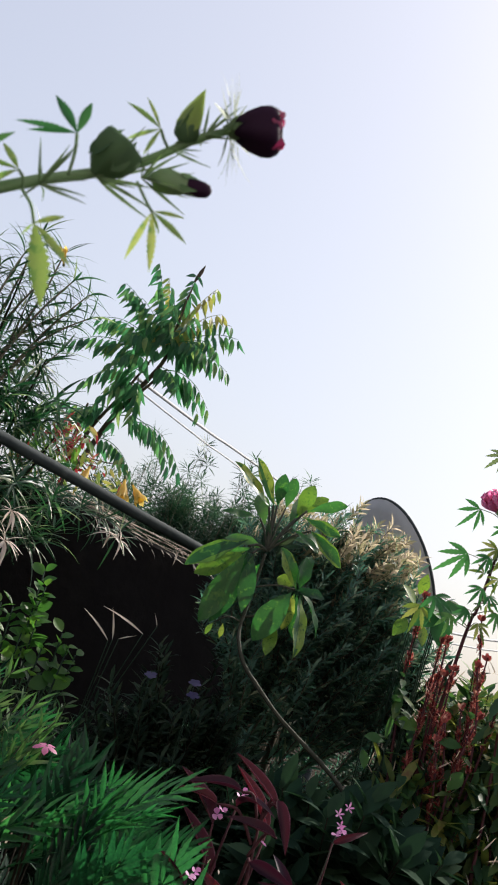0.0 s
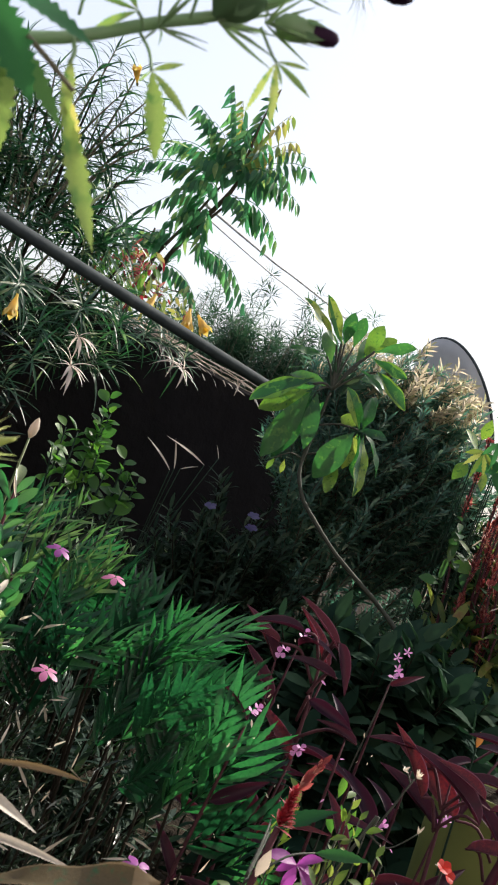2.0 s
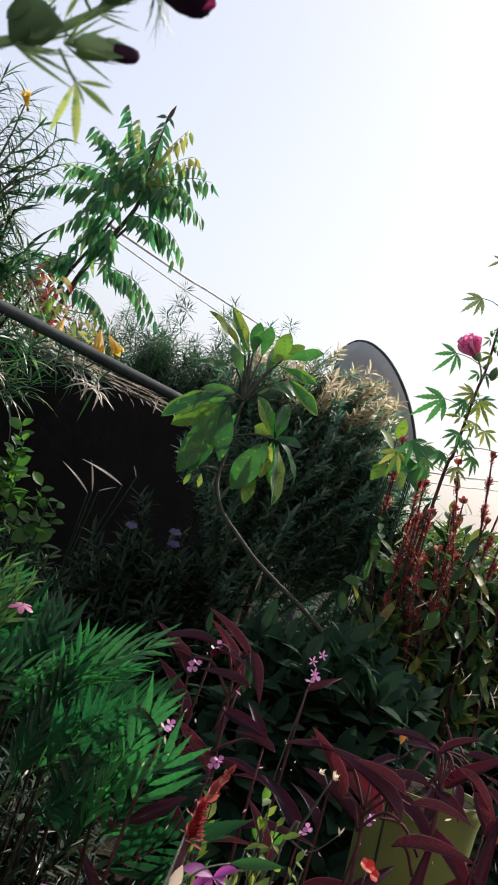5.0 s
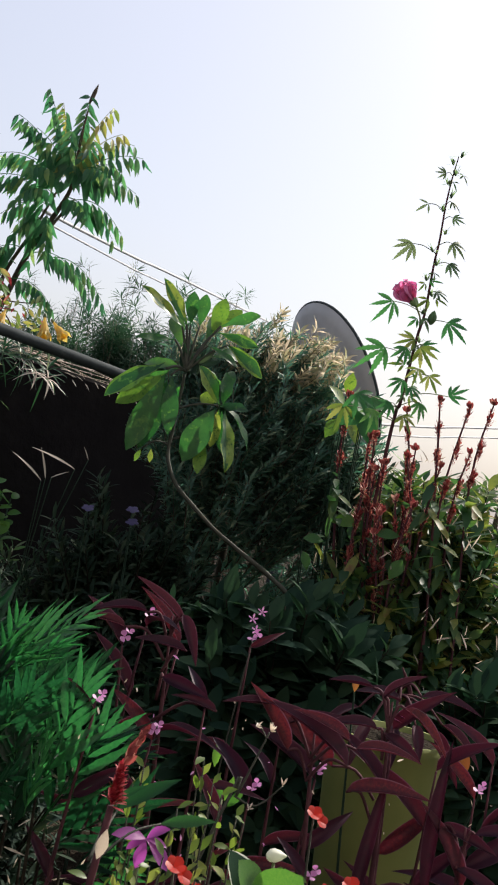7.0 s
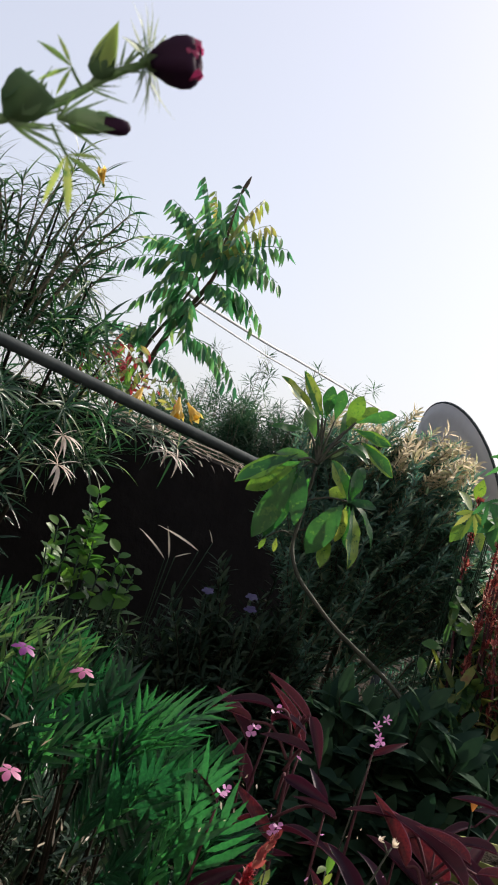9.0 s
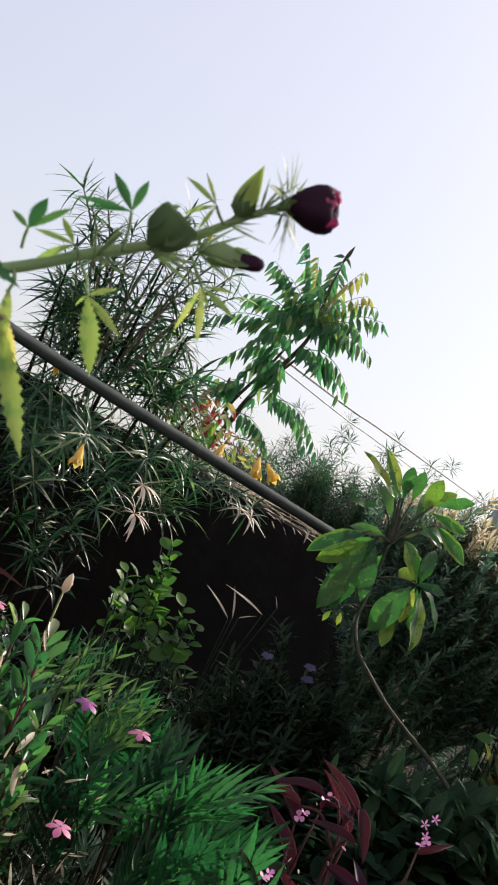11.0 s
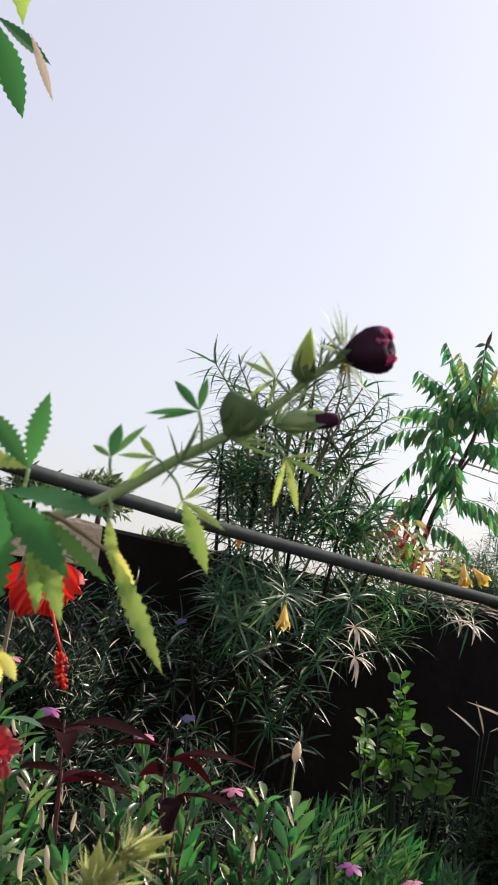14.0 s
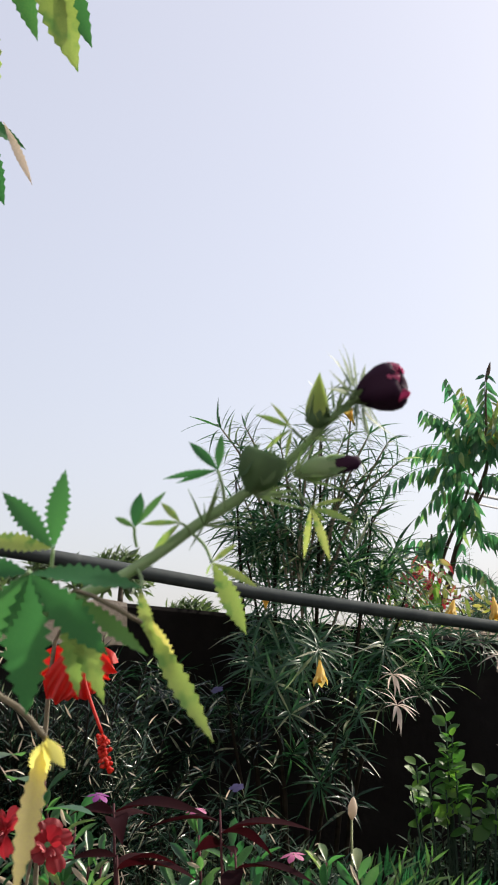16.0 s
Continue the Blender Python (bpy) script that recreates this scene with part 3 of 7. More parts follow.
def young_tree():
    r = random.Random(11)
    base = Vector((-0.30, 3.78, 0))
    t = thing("young_tree", base, "young tree with drooping green pinnate leaves", "tree")
    part("trunk", Bag().add(tube([base, (-0.27, 3.76, 0.8), (-0.111, 3.720, 1.297), (-0.069, 3.680, 1.436), (-0.019, 3.640, 1.548), (0.026, 3.610, 1.652), (0.032, 3.600, 1.720), (0.034, 3.580, 1.843), (0.040, 3.570, 1.926)], [0.014, 0.011, 0.0096, 0.0088, 0.0078, 0.0066, 0.0054, 0.0036, 0.0022], 8, 0.06)), m_bark, t)
    part("limb", Bag().add(tube([(-0.25, 3.75, 1.05), (-0.138, 3.720, 1.296), (-0.112, 3.690, 1.408), (-0.057, 3.650, 1.528), (-0.006, 3.610, 1.658)], [0.0080, 0.0072, 0.0062, 0.0046, 0.0030], 6, 0.06)), m_bark, t)
    part("limb", Bag().add(tube([(-0.048, 3.660, 1.481), (0.011, 3.620, 1.579), (0.048, 3.610, 1.643)], [0.0055, 0.0045, 0.0028], 6, 0.06)), m_bark, t)
    part("limb", Bag().add(tube([(-0.158, 3.720, 1.309), (-0.149, 3.700, 1.421), (-0.145, 3.680, 1.475)], [0.0060, 0.0048, 0.0028], 6, 0.06)), m_bark, t)
    # each leaf: where it leaves the wood, where it ends, leaflet size, sag
    right = [
        ((0.018, 3.600, 1.699), (-0.080, 3.550, 1.929), 0.052, 0.08),
        ((0.019, 3.600, 1.717), (0.037, 3.560, 1.935), 0.050, 0.10),
        ((0.019, 3.600, 1.717), (0.110, 3.550, 1.915), 0.052, 0.20),
        ((0.026, 3.600, 1.715), (0.149, 3.570, 1.851), 0.052, 0.26),
        ((0.033, 3.600, 1.708), (0.220, 3.570, 1.794), 0.056, 0.26),
        ((0.033, 3.610, 1.684), (0.219, 3.580, 1.690), 0.060, 0.34),
        ((0.030, 3.620, 1.634), (0.200, 3.600, 1.567), 0.062, 0.42),
        ((-0.042, 3.660, 1.470), (0.142, 3.620, 1.368), 0.060, 0.40),
    ]
    left = [
        ((0.002, 3.600, 1.695), (-0.153, 3.560, 1.838), 0.052, 0.22),
        ((0.001, 3.600, 1.675), (-0.188, 3.570, 1.718), 0.056, 0.34),
        ((-0.009, 3.620, 1.643), (-0.257, 3.580, 1.617), 0.060, 0.34),
        ((-0.012, 3.620, 1.608), (-0.174, 3.580, 1.522), 0.060, 0.36),
        ((-0.029, 3.640, 1.573), (-0.115, 3.580, 1.472), 0.058, 0.34),
        ((-0.077, 3.660, 1.476), (-0.190, 3.600, 1.404), 0.058, 0.34),
    ]
    inner = [
        ((-0.026, 3.620, 1.591), (-0.006, 3.520, 1.463), 0.056, 0.20),
        ((0.016, 3.600, 1.699), (-0.094, 3.550, 1.809), 0.052, 0.22),
        ((0.023, 3.600, 1.683), (0.073, 3.520, 1.801), 0.052, 0.24),
        ((-0.088, 3.670, 1.427), (-0.251, 3.620, 1.431), 0.058, 0.34),
        ((-0.092, 3.680, 1.383), (0.041, 3.600, 1.313), 0.056, 0.30),
        ((0.014, 3.620, 1.638), (0.092, 3.520, 1.579), 0.056, 0.30),
        ((0.018, 3.600, 1.691), (0.005, 3.500, 1.810), 0.052, 0.20),
        ((-0.008, 3.620, 1.638), (-0.116, 3.500, 1.583), 0.056, 0.40),
        ((0.023, 3.600, 1.700), (0.130, 3.480, 1.699), 0.054, 0.36),
        ((0.016, 3.610, 1.667), (-0.088, 3.500, 1.685), 0.054, 0.34),
        ((0.019, 3.600, 1.700), (-0.038, 3.620, 1.917), 0.050, 0.10),
    ]
    fronds = right + left + inner
    for a, b, k, sag in fronds[:14]:
        a, b = Vector(a), Vector(b)
        a = a.lerp(b, 0.15) + Vector((r.uniform(-0.01, 0.01), 0.02, 0))
        fronds.append((a, a.lerp(b, r.uniform(0.65, 0.95)) + Vector((r.uniform(-0.05, 0.05), r.uniform(-0.09, 0.09), r.uniform(-0.06, 0.02))), k, sag + 0.08))
    for i, (a, b, k, sag) in enumerate(fronds):
        old = i in (2, 3, 24, 27)
        part("leaf", pinnate(a, b, sag, k * 1.42, 0.255, r), m_neem_old if old else m_neem, t, "yellowing pinnate leaf" if old else "")
    part("shoot", Bag().add(spun([(-0.01, 0.002), (0.01, 0.006), (0.03, 0.006), (0.05, 0.002), (0.055, 0.0)], 8), axes((0.040, 3.570, 1.926), (0.25, 0, 1))), m_bark, t, "dark folded shoot tip")


young_tree()


# ---- narrow-leaved flowering shrub over the wall ----
def trumpet(b, at, way, size):
    """A trumpet-shaped flower that opens along way."""
    m = axes(at, way, (0.3, 1, 0.2), size) @ Matrix.Diagonal((1.0, 0.78, 0.78, 1))
    b.add(spun([(0, 0.05), (0.25, 0.09), (0.5, 0.20), (0.8, 0.27), (0.95, 0.34), (0.90, 0.27), (0.5, 0.14)], 15, 5, 0.10), m)
    for i in range(5):
        a = 2 * math.pi * i / 5
        d = Vector((0.8, 0.6 * math.cos(a), 0.6 * math.sin(a)))
        b.add(blade(0.8, 3, 0.3, 0.1, 0.55), m @ axes((0.7, 0.22 * math.cos(a), 0.22 * math.sin(a)), d, (-1, 0, 0), 0.45))


DROOPING = [Bag().add(blade(0.19, 7, d, 0.3, 0.4)).mesh("dry_leaf", m_bleached) for d in (0.4, 0.65, 0.9)]


THIN = [blade(0.080, 5, d, 0.3, 0.4) for d in (0.15, 0.35, 0.6, 0.85)]
LOW = [blade(0.125, 5, d, 0.3, 0.45) for d in (0.15, 0.4, 0.7)]


def narrow_shrub():
    r = random.Random(21)
    base = Vector((-0.42, 2.86, 0))
    t = thing("yellow_oleander", base, "tall shrub with narrow dark leaves and yellow trumpet flowers", "shrub")
    leaves, shaded, thick = Bag(), Bag(), Bag()
    limbs = [(-0.56, 2.80, 1.50), (-0.47, 2.84, 1.56), (-0.36, 2.88, 1.60), (-0.24, 2.90, 1.42), (-0.16, 2.93, 1.25), (-0.52, 2.75, 1.30), (-0.55, 2.66, 1.0), (-0.30, 2.70, 0.95), (-0.82, 2.62, 0.95)]
    for i, p in enumerate(limbs):
        p = Vector(p)
        mid = base.lerp(p, 0.55) + Vector((r.uniform(-0.04, 0.04), r.uniform(-0.03, 0.03), 0.05))
        part("branch", Bag().add(tube([base + Vector((r.uniform(-0.03, 0.03), r.uniform(-0.03, 0.03), 0)), mid, p], [0.009, 0.006, 0.002], 6, 0.06)), m_shadewood, t)
    # dense lower body
    for i in range(430):
        a, q, z = r.uniform(0, 6.283), math.sqrt(r.random()), 0.35 + 1.10 * r.random()
        wide = 0.40 if z < 1.12 else 0.40 - 0.35 * (z - 1.12)
        if z < 1.0 and -0.47 + wide * q * math.cos(a) > -0.27:
            continue
        p = Vector((-0.47 + wide * q * math.cos(a), 2.80 + 0.24 * q * math.sin(a), z))
        if z > 1.1:
            p.x += 0.13 * (z - 1.1) / 0.3
            p.y += 0.06
        if z > 1.06 and p.x < -0.56:
            continue
        if z > 1.14 and p.x > -0.14 - 0.42 * (z - 1.25):
            continue
        clear = 2.062 + (p.x + 0.803) * 1.09 + 0.17
        if z > 0.99 and p.y < clear:
            p.y = clear + r.uniform(0, 0.10)
        # Low whorls go to the copy with shade painted into its colour.
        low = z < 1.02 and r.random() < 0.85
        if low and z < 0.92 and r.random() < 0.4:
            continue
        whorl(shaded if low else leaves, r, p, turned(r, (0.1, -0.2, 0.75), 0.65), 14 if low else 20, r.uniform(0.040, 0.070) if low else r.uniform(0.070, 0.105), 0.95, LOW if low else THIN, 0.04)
    # open shoots against the sky
    tops = [(-0.617, 2.85, 1.655), (-0.572, 2.85, 1.61), (-0.545, 2.83, 1.645), (-0.56, 2.82, 1.50), (-0.498, 2.85, 1.575), (-0.459, 2.85, 1.60), (-0.352, 2.87, 1.70), (-0.285, 2.88, 1.68), (-0.239, 2.88, 1.625), (-0.195, 2.88, 1.60),
            (-0.369, 2.85, 1.645), (-0.415, 2.85, 1.59), (-0.304, 2.86, 1.60), (-0.17, 2.88, 1.55), (-0.54, 2.82, 1.53), (-0.33, 2.90, 1.54), (-0.25, 2.90, 1.53), (-0.45, 2.88, 1.52), (-0.21, 2.9, 1.46), (-0.50, 2.86, 1.45)]
    for p in tops:
        p = Vector(p)
        way = turned(r, ((p.x + 0.43) * 2.2, -0.1, 0.7), 0.25)
        q = p - way * 0.14
        thick.add(tube([q - Vector(((p.x + 0.43) * 0.35, 0, 0.20)), q, p], [0.0040, 0.0032, 0.0015], 4))
        for k in range(4):
            whorl(leaves, r, p - way * 0.048 * k, way, 9 if k else 12, 0.086, 0.9 if k else 0.6, THIN, 0.03)
    # shoots hanging over the front of the wall
    for p in ((-0.30, 2.44, 1.09), (-0.35, 2.50, 1.06), (-0.42, 2.55, 1.02), (0.02, 3.22, 1.13), (0.07, 3.25, 1.115), (-0.05, 3.2, 1.14), (-0.12, 3.12, 1.14)):
        whorl(leaves, r, p, turned(r, (0.2, -0.3, 0.3), 0.5), 22, 0.080, 0.95, THIN, 0.04)
    part("twig", thick, m_twig, t, "", None, "stuff")
    for p in ((-0.342, 2.60, 1.10), (-0.245, 2.58, 0.965), (-0.386, 2.56, 0.955), (-0.26, 2.60, 1.03), (-0.19, 2.64, 1.10)):
        whorl(leaves, r, p, turned(r, (0.0, -0.6, 0.5), 0.3), 20, 0.075, 0.95, THIN, 0.03)
    part("foliage", leaves, m_narrow, t, "", None, "stuff")
    part("shaded_foliage", shaded, m_narrow_shade, t, "narrow leaves painted dark for shade, with painted pale glints", None, "stuff")
    for p, w, s in (((-0.302, 2.428, 1.062), (0.05, -0.25, -1), 0.050), ((-0.447, 2.60, 1.175), (0.1, -0.5, 0.6), 0.040), ((-0.277, 2.87, 1.645), (-0.3, -0.6, 0.7), 0.040),
                    ((0.035, 3.30, 1.255), (0.15, -0.35, -1), 0.066), ((0.058, 3.30, 1.245), (0.75, -0.5, -0.8), 0.060), ((-0.06, 3.15, 1.24), (-0.2, -0.3, -0.9), 0.05)):
        b = Bag()
        trumpet(b, p, w, s)
        fl = part("flower", b, m_yellow, t, "yellow trumpet flower")
        part("calyx", Bag().add(spun([(-0.12, 0.02), (-0.02, 0.09), (0.1, 0.07)], 8), axes(p, w, (0.3, 1, 0.2), s)), m_greenstem, fl)
    for k, p in enumerate(((-0.173, 2.60, 1.032), (-0.165, 2.60, 0.968), (0.045, 3.2, 1.09), (0.075, 3.22, 1.085))):
        for j in range(11 if k < 2 else 7):
            d = Vector((math.cos(j * 2.4) + r.uniform(-0.3, 0.5), -0.4, 0.7 * math.sin(j * 2.4) + r.uniform(-0.3, 0.5)))
            part("dry_leaf", DROOPING[j % 3], None, t, "pale dry narrow leaf", axes(p, d, (0.15, -0.3, 1), 0.050 * r.uniform(0.45, 1.15), 1.0))
    rb = Bag()
    for p in ((-0.15, 2.95, 1.305), (-0.135, 2.95, 1.28), (-0.11, 2.96, 1.265), (-0.16, 2.95, 1.27), (-0.06, 2.98, 1.235), (-0.13, 2.96, 1.24)):
        whorl(rb, r, p, turned(r, (0.3, -0.4, 0.6), 0.6), 7, 0.026, 0.8, SHORT, 0.03)
    part("young_leaves", rb, m_spike, t, "reddish young leaves")


narrow_shrub()


# ---- thin shrub and dry leaves on top of the wall ----
def wall_shrub():
    r = random.Random(25)
    base = Vector((-0.20, 3.42, 0))
    t = thing("thin_shrub", base, "thin shrub with an arching brown twig and small yellowish leaves", "shrub")
    part("stem", Bag().add(tube([base, (-0.22, 3.40, 0.8), (-0.23, 3.36, 1.24), (-0.24, 3.30, 1.295)], [0.006, 0.0055, 0.004, 0.003], 6, 0.05)), m_bark, t)
    part("twig", Bag().add(tube([(-0.24, 3.30, 1.295), (-0.157, 3.30, 1.281), (-0.068, 3.30, 1.237), (-0.038, 3.30, 1.188)], [0.003, 0.0026, 0.0022, 0.0012], 6, 0.05)), m_bark, t, "bare arching twig")
    part("twig", Bag().add(tube([(-0.23, 3.36, 1.22), (-0.14, 3.36, 1.27), (-0.02, 3.36, 1.285), (0.02, 3.36, 1.30)], [0.003, 0.0024, 0.0018, 0.001], 6, 0.05)), m_bark, t)
    pale, red = Bag(), Bag()
    for k in range(120):
        p = Vector((r.uniform(-0.25, 0.03), 3.36 + r.uniform(-0.04, 0.04), r.uniform(1.20, 1.315) - 0.02 * r.random()))
        (red if k % 7 == 0 else pale).add(r.choice(SHORT), axes(p, turned(r, (0.1, -0.2, -0.2), 0.9), turned(r, (0, -0.9, 0.4), 0.5), r.uniform(0.018, 0.038), 1.2))
    low = Bag()
    for k in range(150):
        s, u = r.random(), r.random()
        p = Vector((-0.283 + 0.195 * s, 3.28 + r.uniform(-0.05, 0.05), 1.217 + 0.03 * s + u * 0.116))
        (red if k % 4 == 0 else low if k % 4 < 3 else pale).add(r.choice(SHORT), axes(p, turned(r, (0.1, -0.2, -0.4), 0.8), turned(r, (0, -0.9, 0.4), 0.5), r.uniform(0.028, 0.050), 1.1))
    part("foliage", low, m_lemon, t, "small green leaves", None, "stuff")
    part("foliage", pale, m_neem_old, t, "small yellow-green leaves", None, "stuff")
    part("young_leaf", red, m_crimson, t, "reddish young leaves", None, "stuff")


wall_shrub()

litter = thing("dry_creeper", (0.0, 3.47, 1.14), "dry pale creeper leaves lying along the wall top", "creeper")
lr = random.Random(26)
strands, dead = Bag(), Bag()
for k in range(5):
    a = 0.70 + 0.02 * k
    strands.add(tube([(-2.50 + 3.12 * s, 1.63 + 2.26 * s + 0.01 * lr.uniform(-1, 1), 1.352 - 0.245 * s + lr.uniform(-0.012, 0.016)) for s in (a, a + 0.05, a + 0.10, a + 0.15, a + 0.20)], [0.0016, 0.0016, 0.0014, 0.0012, 0.0008], 5))
for k in range(70):
    s = lr.uniform(0.66, 0.93)
    p = Vector((-2.50 + 3.12 * s, 1.635 + 2.26 * s, 1.350 - 0.245 * s + lr.uniform(-0.03, 0.012)))
    dead.add(lr.choice(NARROW), axes(p, turned(lr, (0.3, -0.4, -0.2), 0.9), (0, -0.6, 0.8), lr.uniform(0.020, 0.055)))
part("strand", strands, m_coping, litter, "", None, "stuff")
part("dead_leaf", dead, m_dry, litter, "", None, "stuff")


# ---- umbrella plant ----
def umbrella_plant():
    r = random.Random(31)
    base = Vector((0.70, 2.17, 0))
    t = thing("umbrella_plant", base, "umbrella plant with yellow-green leaflets, variegated and painted with light, on a leaning stem", "plant")
    stem = [base, (0.72, 2.24, 0.35), (0.69, 2.30, 0.64), (0.627, 2.330, 0.710), (0.580, 2.360, 0.745), (0.518, 2.380, 0.780), (0.469, 2.400, 0.809), (0.418, 2.430, 0.849), (0.381, 2.460, 0.883), (0.361, 2.480, 0.918), (0.354, 2.500, 0.952), (0.358, 2.520, 1.013), (0.360, 2.530, 1.068), (0.361, 2.530, 1.116)]
    part("stem", Bag().add(tube(stem, [0.0056, 0.0054, 0.0050, 0.0047, 0.0045, 0.0044, 0.0042, 0.0042, 0.0042, 0.0042, 0.0040, 0.0038, 0.0036, 0.0032], 8, 0.12)), m_palestem, t)
    hub = Vector((0.362, 2.53, 1.122))
    # each leaflet: the end of its stalk, its tip, its width to its length, its tone of yellowing and painted light
    crown = (
        ((0.337, 2.530, 1.213), (0.249, 2.500, 1.280), 0.26, "h"),
        ((0.346, 2.535, 1.219), (0.289, 2.505, 1.298), 0.29, "h"),
        ((0.354, 2.540, 1.222), (0.347, 2.520, 1.284), 0.46, "g"),
        ((0.375, 2.550, 1.223), (0.377, 2.550, 1.290), 0.42, "g"),
        ((0.404, 2.560, 1.210), (0.419, 2.550, 1.288), 0.44, "y"),
        ((0.416, 2.520, 1.229), (0.483, 2.480, 1.262), 0.32, "g"),
        ((0.413, 2.530, 1.215), (0.495, 2.510, 1.204), 0.31, "e"),
        ((0.396, 2.520, 1.183), (0.459, 2.490, 1.163), 0.26, "g"),
        ((0.441, 2.540, 1.195), (0.521, 2.520, 1.147), 0.35, "e"),
        ((0.328, 2.540, 1.184), (0.249, 2.500, 1.174), 0.20, "g"),
        ((0.409, 2.570, 1.225), (0.459, 2.570, 1.278), 0.42, "y"),
    )
    hanging = (
        ((0.313, 2.490, 1.127), (0.204, 2.460, 1.058), 0.33, "e"),
        ((0.325, 2.530, 1.111), (0.237, 2.500, 1.036), 0.34, "y"),
        ((0.319, 2.500, 1.103), (0.270, 2.470, 0.948), 0.31, "g"),
        ((0.328, 2.520, 1.103), (0.302, 2.490, 0.957), 0.26, "g"),
        ((0.334, 2.510, 1.103), (0.344, 2.480, 0.991), 0.31, "g"),
        ((0.317, 2.540, 1.107), (0.296, 2.520, 1.036), 0.46, "e"),
    )
    side = (
        ((0.440, 2.500, 1.064), (0.394, 2.470, 1.132), 0.43, "h"),
        ((0.447, 2.500, 1.065), (0.451, 2.480, 1.126), 0.56, "g"),
        ((0.437, 2.520, 1.067), (0.403, 2.520, 1.079), 0.98, "y"),
        ((0.439, 2.490, 1.062), (0.489, 2.450, 1.066), 0.46, "g"),
        ((0.433, 2.490, 1.055), (0.382, 2.450, 0.954), 0.47, "g"),
        ((0.443, 2.510, 1.055), (0.440, 2.500, 0.980), 0.35, "y"),
        ((0.454, 2.500, 1.055), (0.485, 2.460, 0.942), 0.34, "h"),
        ((0.450, 2.520, 1.054), (0.470, 2.510, 0.969), 0.35, "g"),
        ((0.422, 2.500, 0.986), (0.417, 2.470, 0.921), 0.40, "y"),
    )
    for k, c in enumerate(((0.337, 2.530, 1.213), (0.346, 2.535, 1.219), (0.354, 2.540, 1.222), (0.375, 2.550, 1.223), (0.404, 2.560, 1.210), (0.416, 2.520, 1.229), (0.396, 2.520, 1.183), (0.441, 2.540, 1.195), (0.328, 2.540, 1.184), (0.318, 2.500, 1.117), (0.331, 2.510, 1.106), (0.440, 2.500, 1.062), (0.422, 2.500, 0.986))):
        c = Vector(c)
        foot = hub if k < 11 else Vector((0.358, 2.52, 1.04 if k == 11 else 0.975))
        q = (0.0030, 0.0034, 0.0028, 0.0026)[k % 4]
        part("leaf_stalk", Bag().add(tube([foot, foot.lerp(c, 0.5) + Vector((0, 0, 0.008)), c], [q, q * 0.9, q * 0.75], 6)), m_greystem, t)
    # the dark knot of young stalks in the middle
    knot = Bag()
    for k in range(26):
        knot.add(blade(0.22, 5, r.uniform(0.1, 0.4), 0.4, 0.5), axes(hub + Vector((r.uniform(-0.01, 0.035), r.uniform(0, 0.03), r.uniform(-0.01, 0.03))), turned(r, (0.25, 0.1, 0.6), 0.7), (0, -1, 0.2), r.uniform(0.025, 0.055)))
    part("young_leaves", knot, m_dark, t, "dark folded young leaves", None, "stuff")
    for a, b, wide, tone in crown + hanging + side:
        a, b = Vector(a), Vector(b)
        me = Bag().add(margined(wide * 0.96, r.choice((0.22, 0.34)), 14, r.uniform(0.05, 0.28), r.uniform(0.56, 0.66), r.uniform(0, 50), r.uniform(-0.3, 0.3))).mesh("leaflet", [m_umbrella, m_umbrella_edge])
        side = r.choice((1, -1))
        # Yellow halves and margins paint sun against shade, besides real yellowing.
        for k, f in enumerate(me.polygons):
            if tone == "y":
                f.material_index = 1 if k % 28 >= 3 else 0
            elif tone == "h":
                f.material_index = 1 if f.center.y * side > 0.02 or k >= 44 else 0
            elif tone == "e":
                f.material_index = 1 if k >= 28 else 0
        part("leaflet", me, None, t, "", axes(a, b - a, turned(r, (0.05, -0.75, 0.45), 0.35), (b - a).length * 1.05))
    # leaflets on the far side, which shade those before them
    back = [Bag().add(margined(0.34, 0.3, 8, 0.25, 0.6, q, 0.3)).mesh("leaflet", m_umbrella) for q in (3.0, 9.0)]
    for k, (p, d) in enumerate((((0.36, 2.58, 1.13), (-0.6, 0.3, 0.1)), ((0.37, 2.59, 1.10), (-0.3, 0.4, -0.6)), ((0.40, 2.60, 1.14), (0.5, 0.5, 0.0)), ((0.42, 2.60, 1.17), (0.8, 0.3, 0.3)), ((0.35, 2.60, 1.18), (-0.3, 0.5, 0.8)), ((0.40, 2.60, 1.20), (0.3, 0.5, 0.9)),
                                ((0.33, 2.56, 1.12), (-0.7, 0.1, -0.5)), ((0.45, 2.56, 1.08), (0.2, 0.3, 0.9)), ((0.46, 2.55, 1.07), (0.7, 0.3, -0.5)))):
        part("leaflet", back[k % 2], None, t, "", axes(p, d, turned(r, (0.1, -0.5, 0.7), 0.5), r.uniform(0.08, 0.12)))
    small = Bag().add(blade(0.4, 6, 0.3, 0.2, 0.6)).mesh("leaflet", m_umbrella_edge)
    for p, d in (((0.299, 2.50, 0.945), (-0.4, -0.4, -0.8)), ((0.318, 2.50, 0.950), (0.1, -0.3, -1))):
        part("leaflet", small, None, t, "small yellowed leaflet", axes(p, d, (0, -0.6, 1), 0.030))
    part("leaf_stalk", Bag().add(tube([(0.358, 2.51, 0.962), (0.325, 2.50, 0.966), (0.299, 2.50, 0.945)], [0.0022, 0.002, 0.0014], 5)), m_greystem, t)


umbrella_plant()


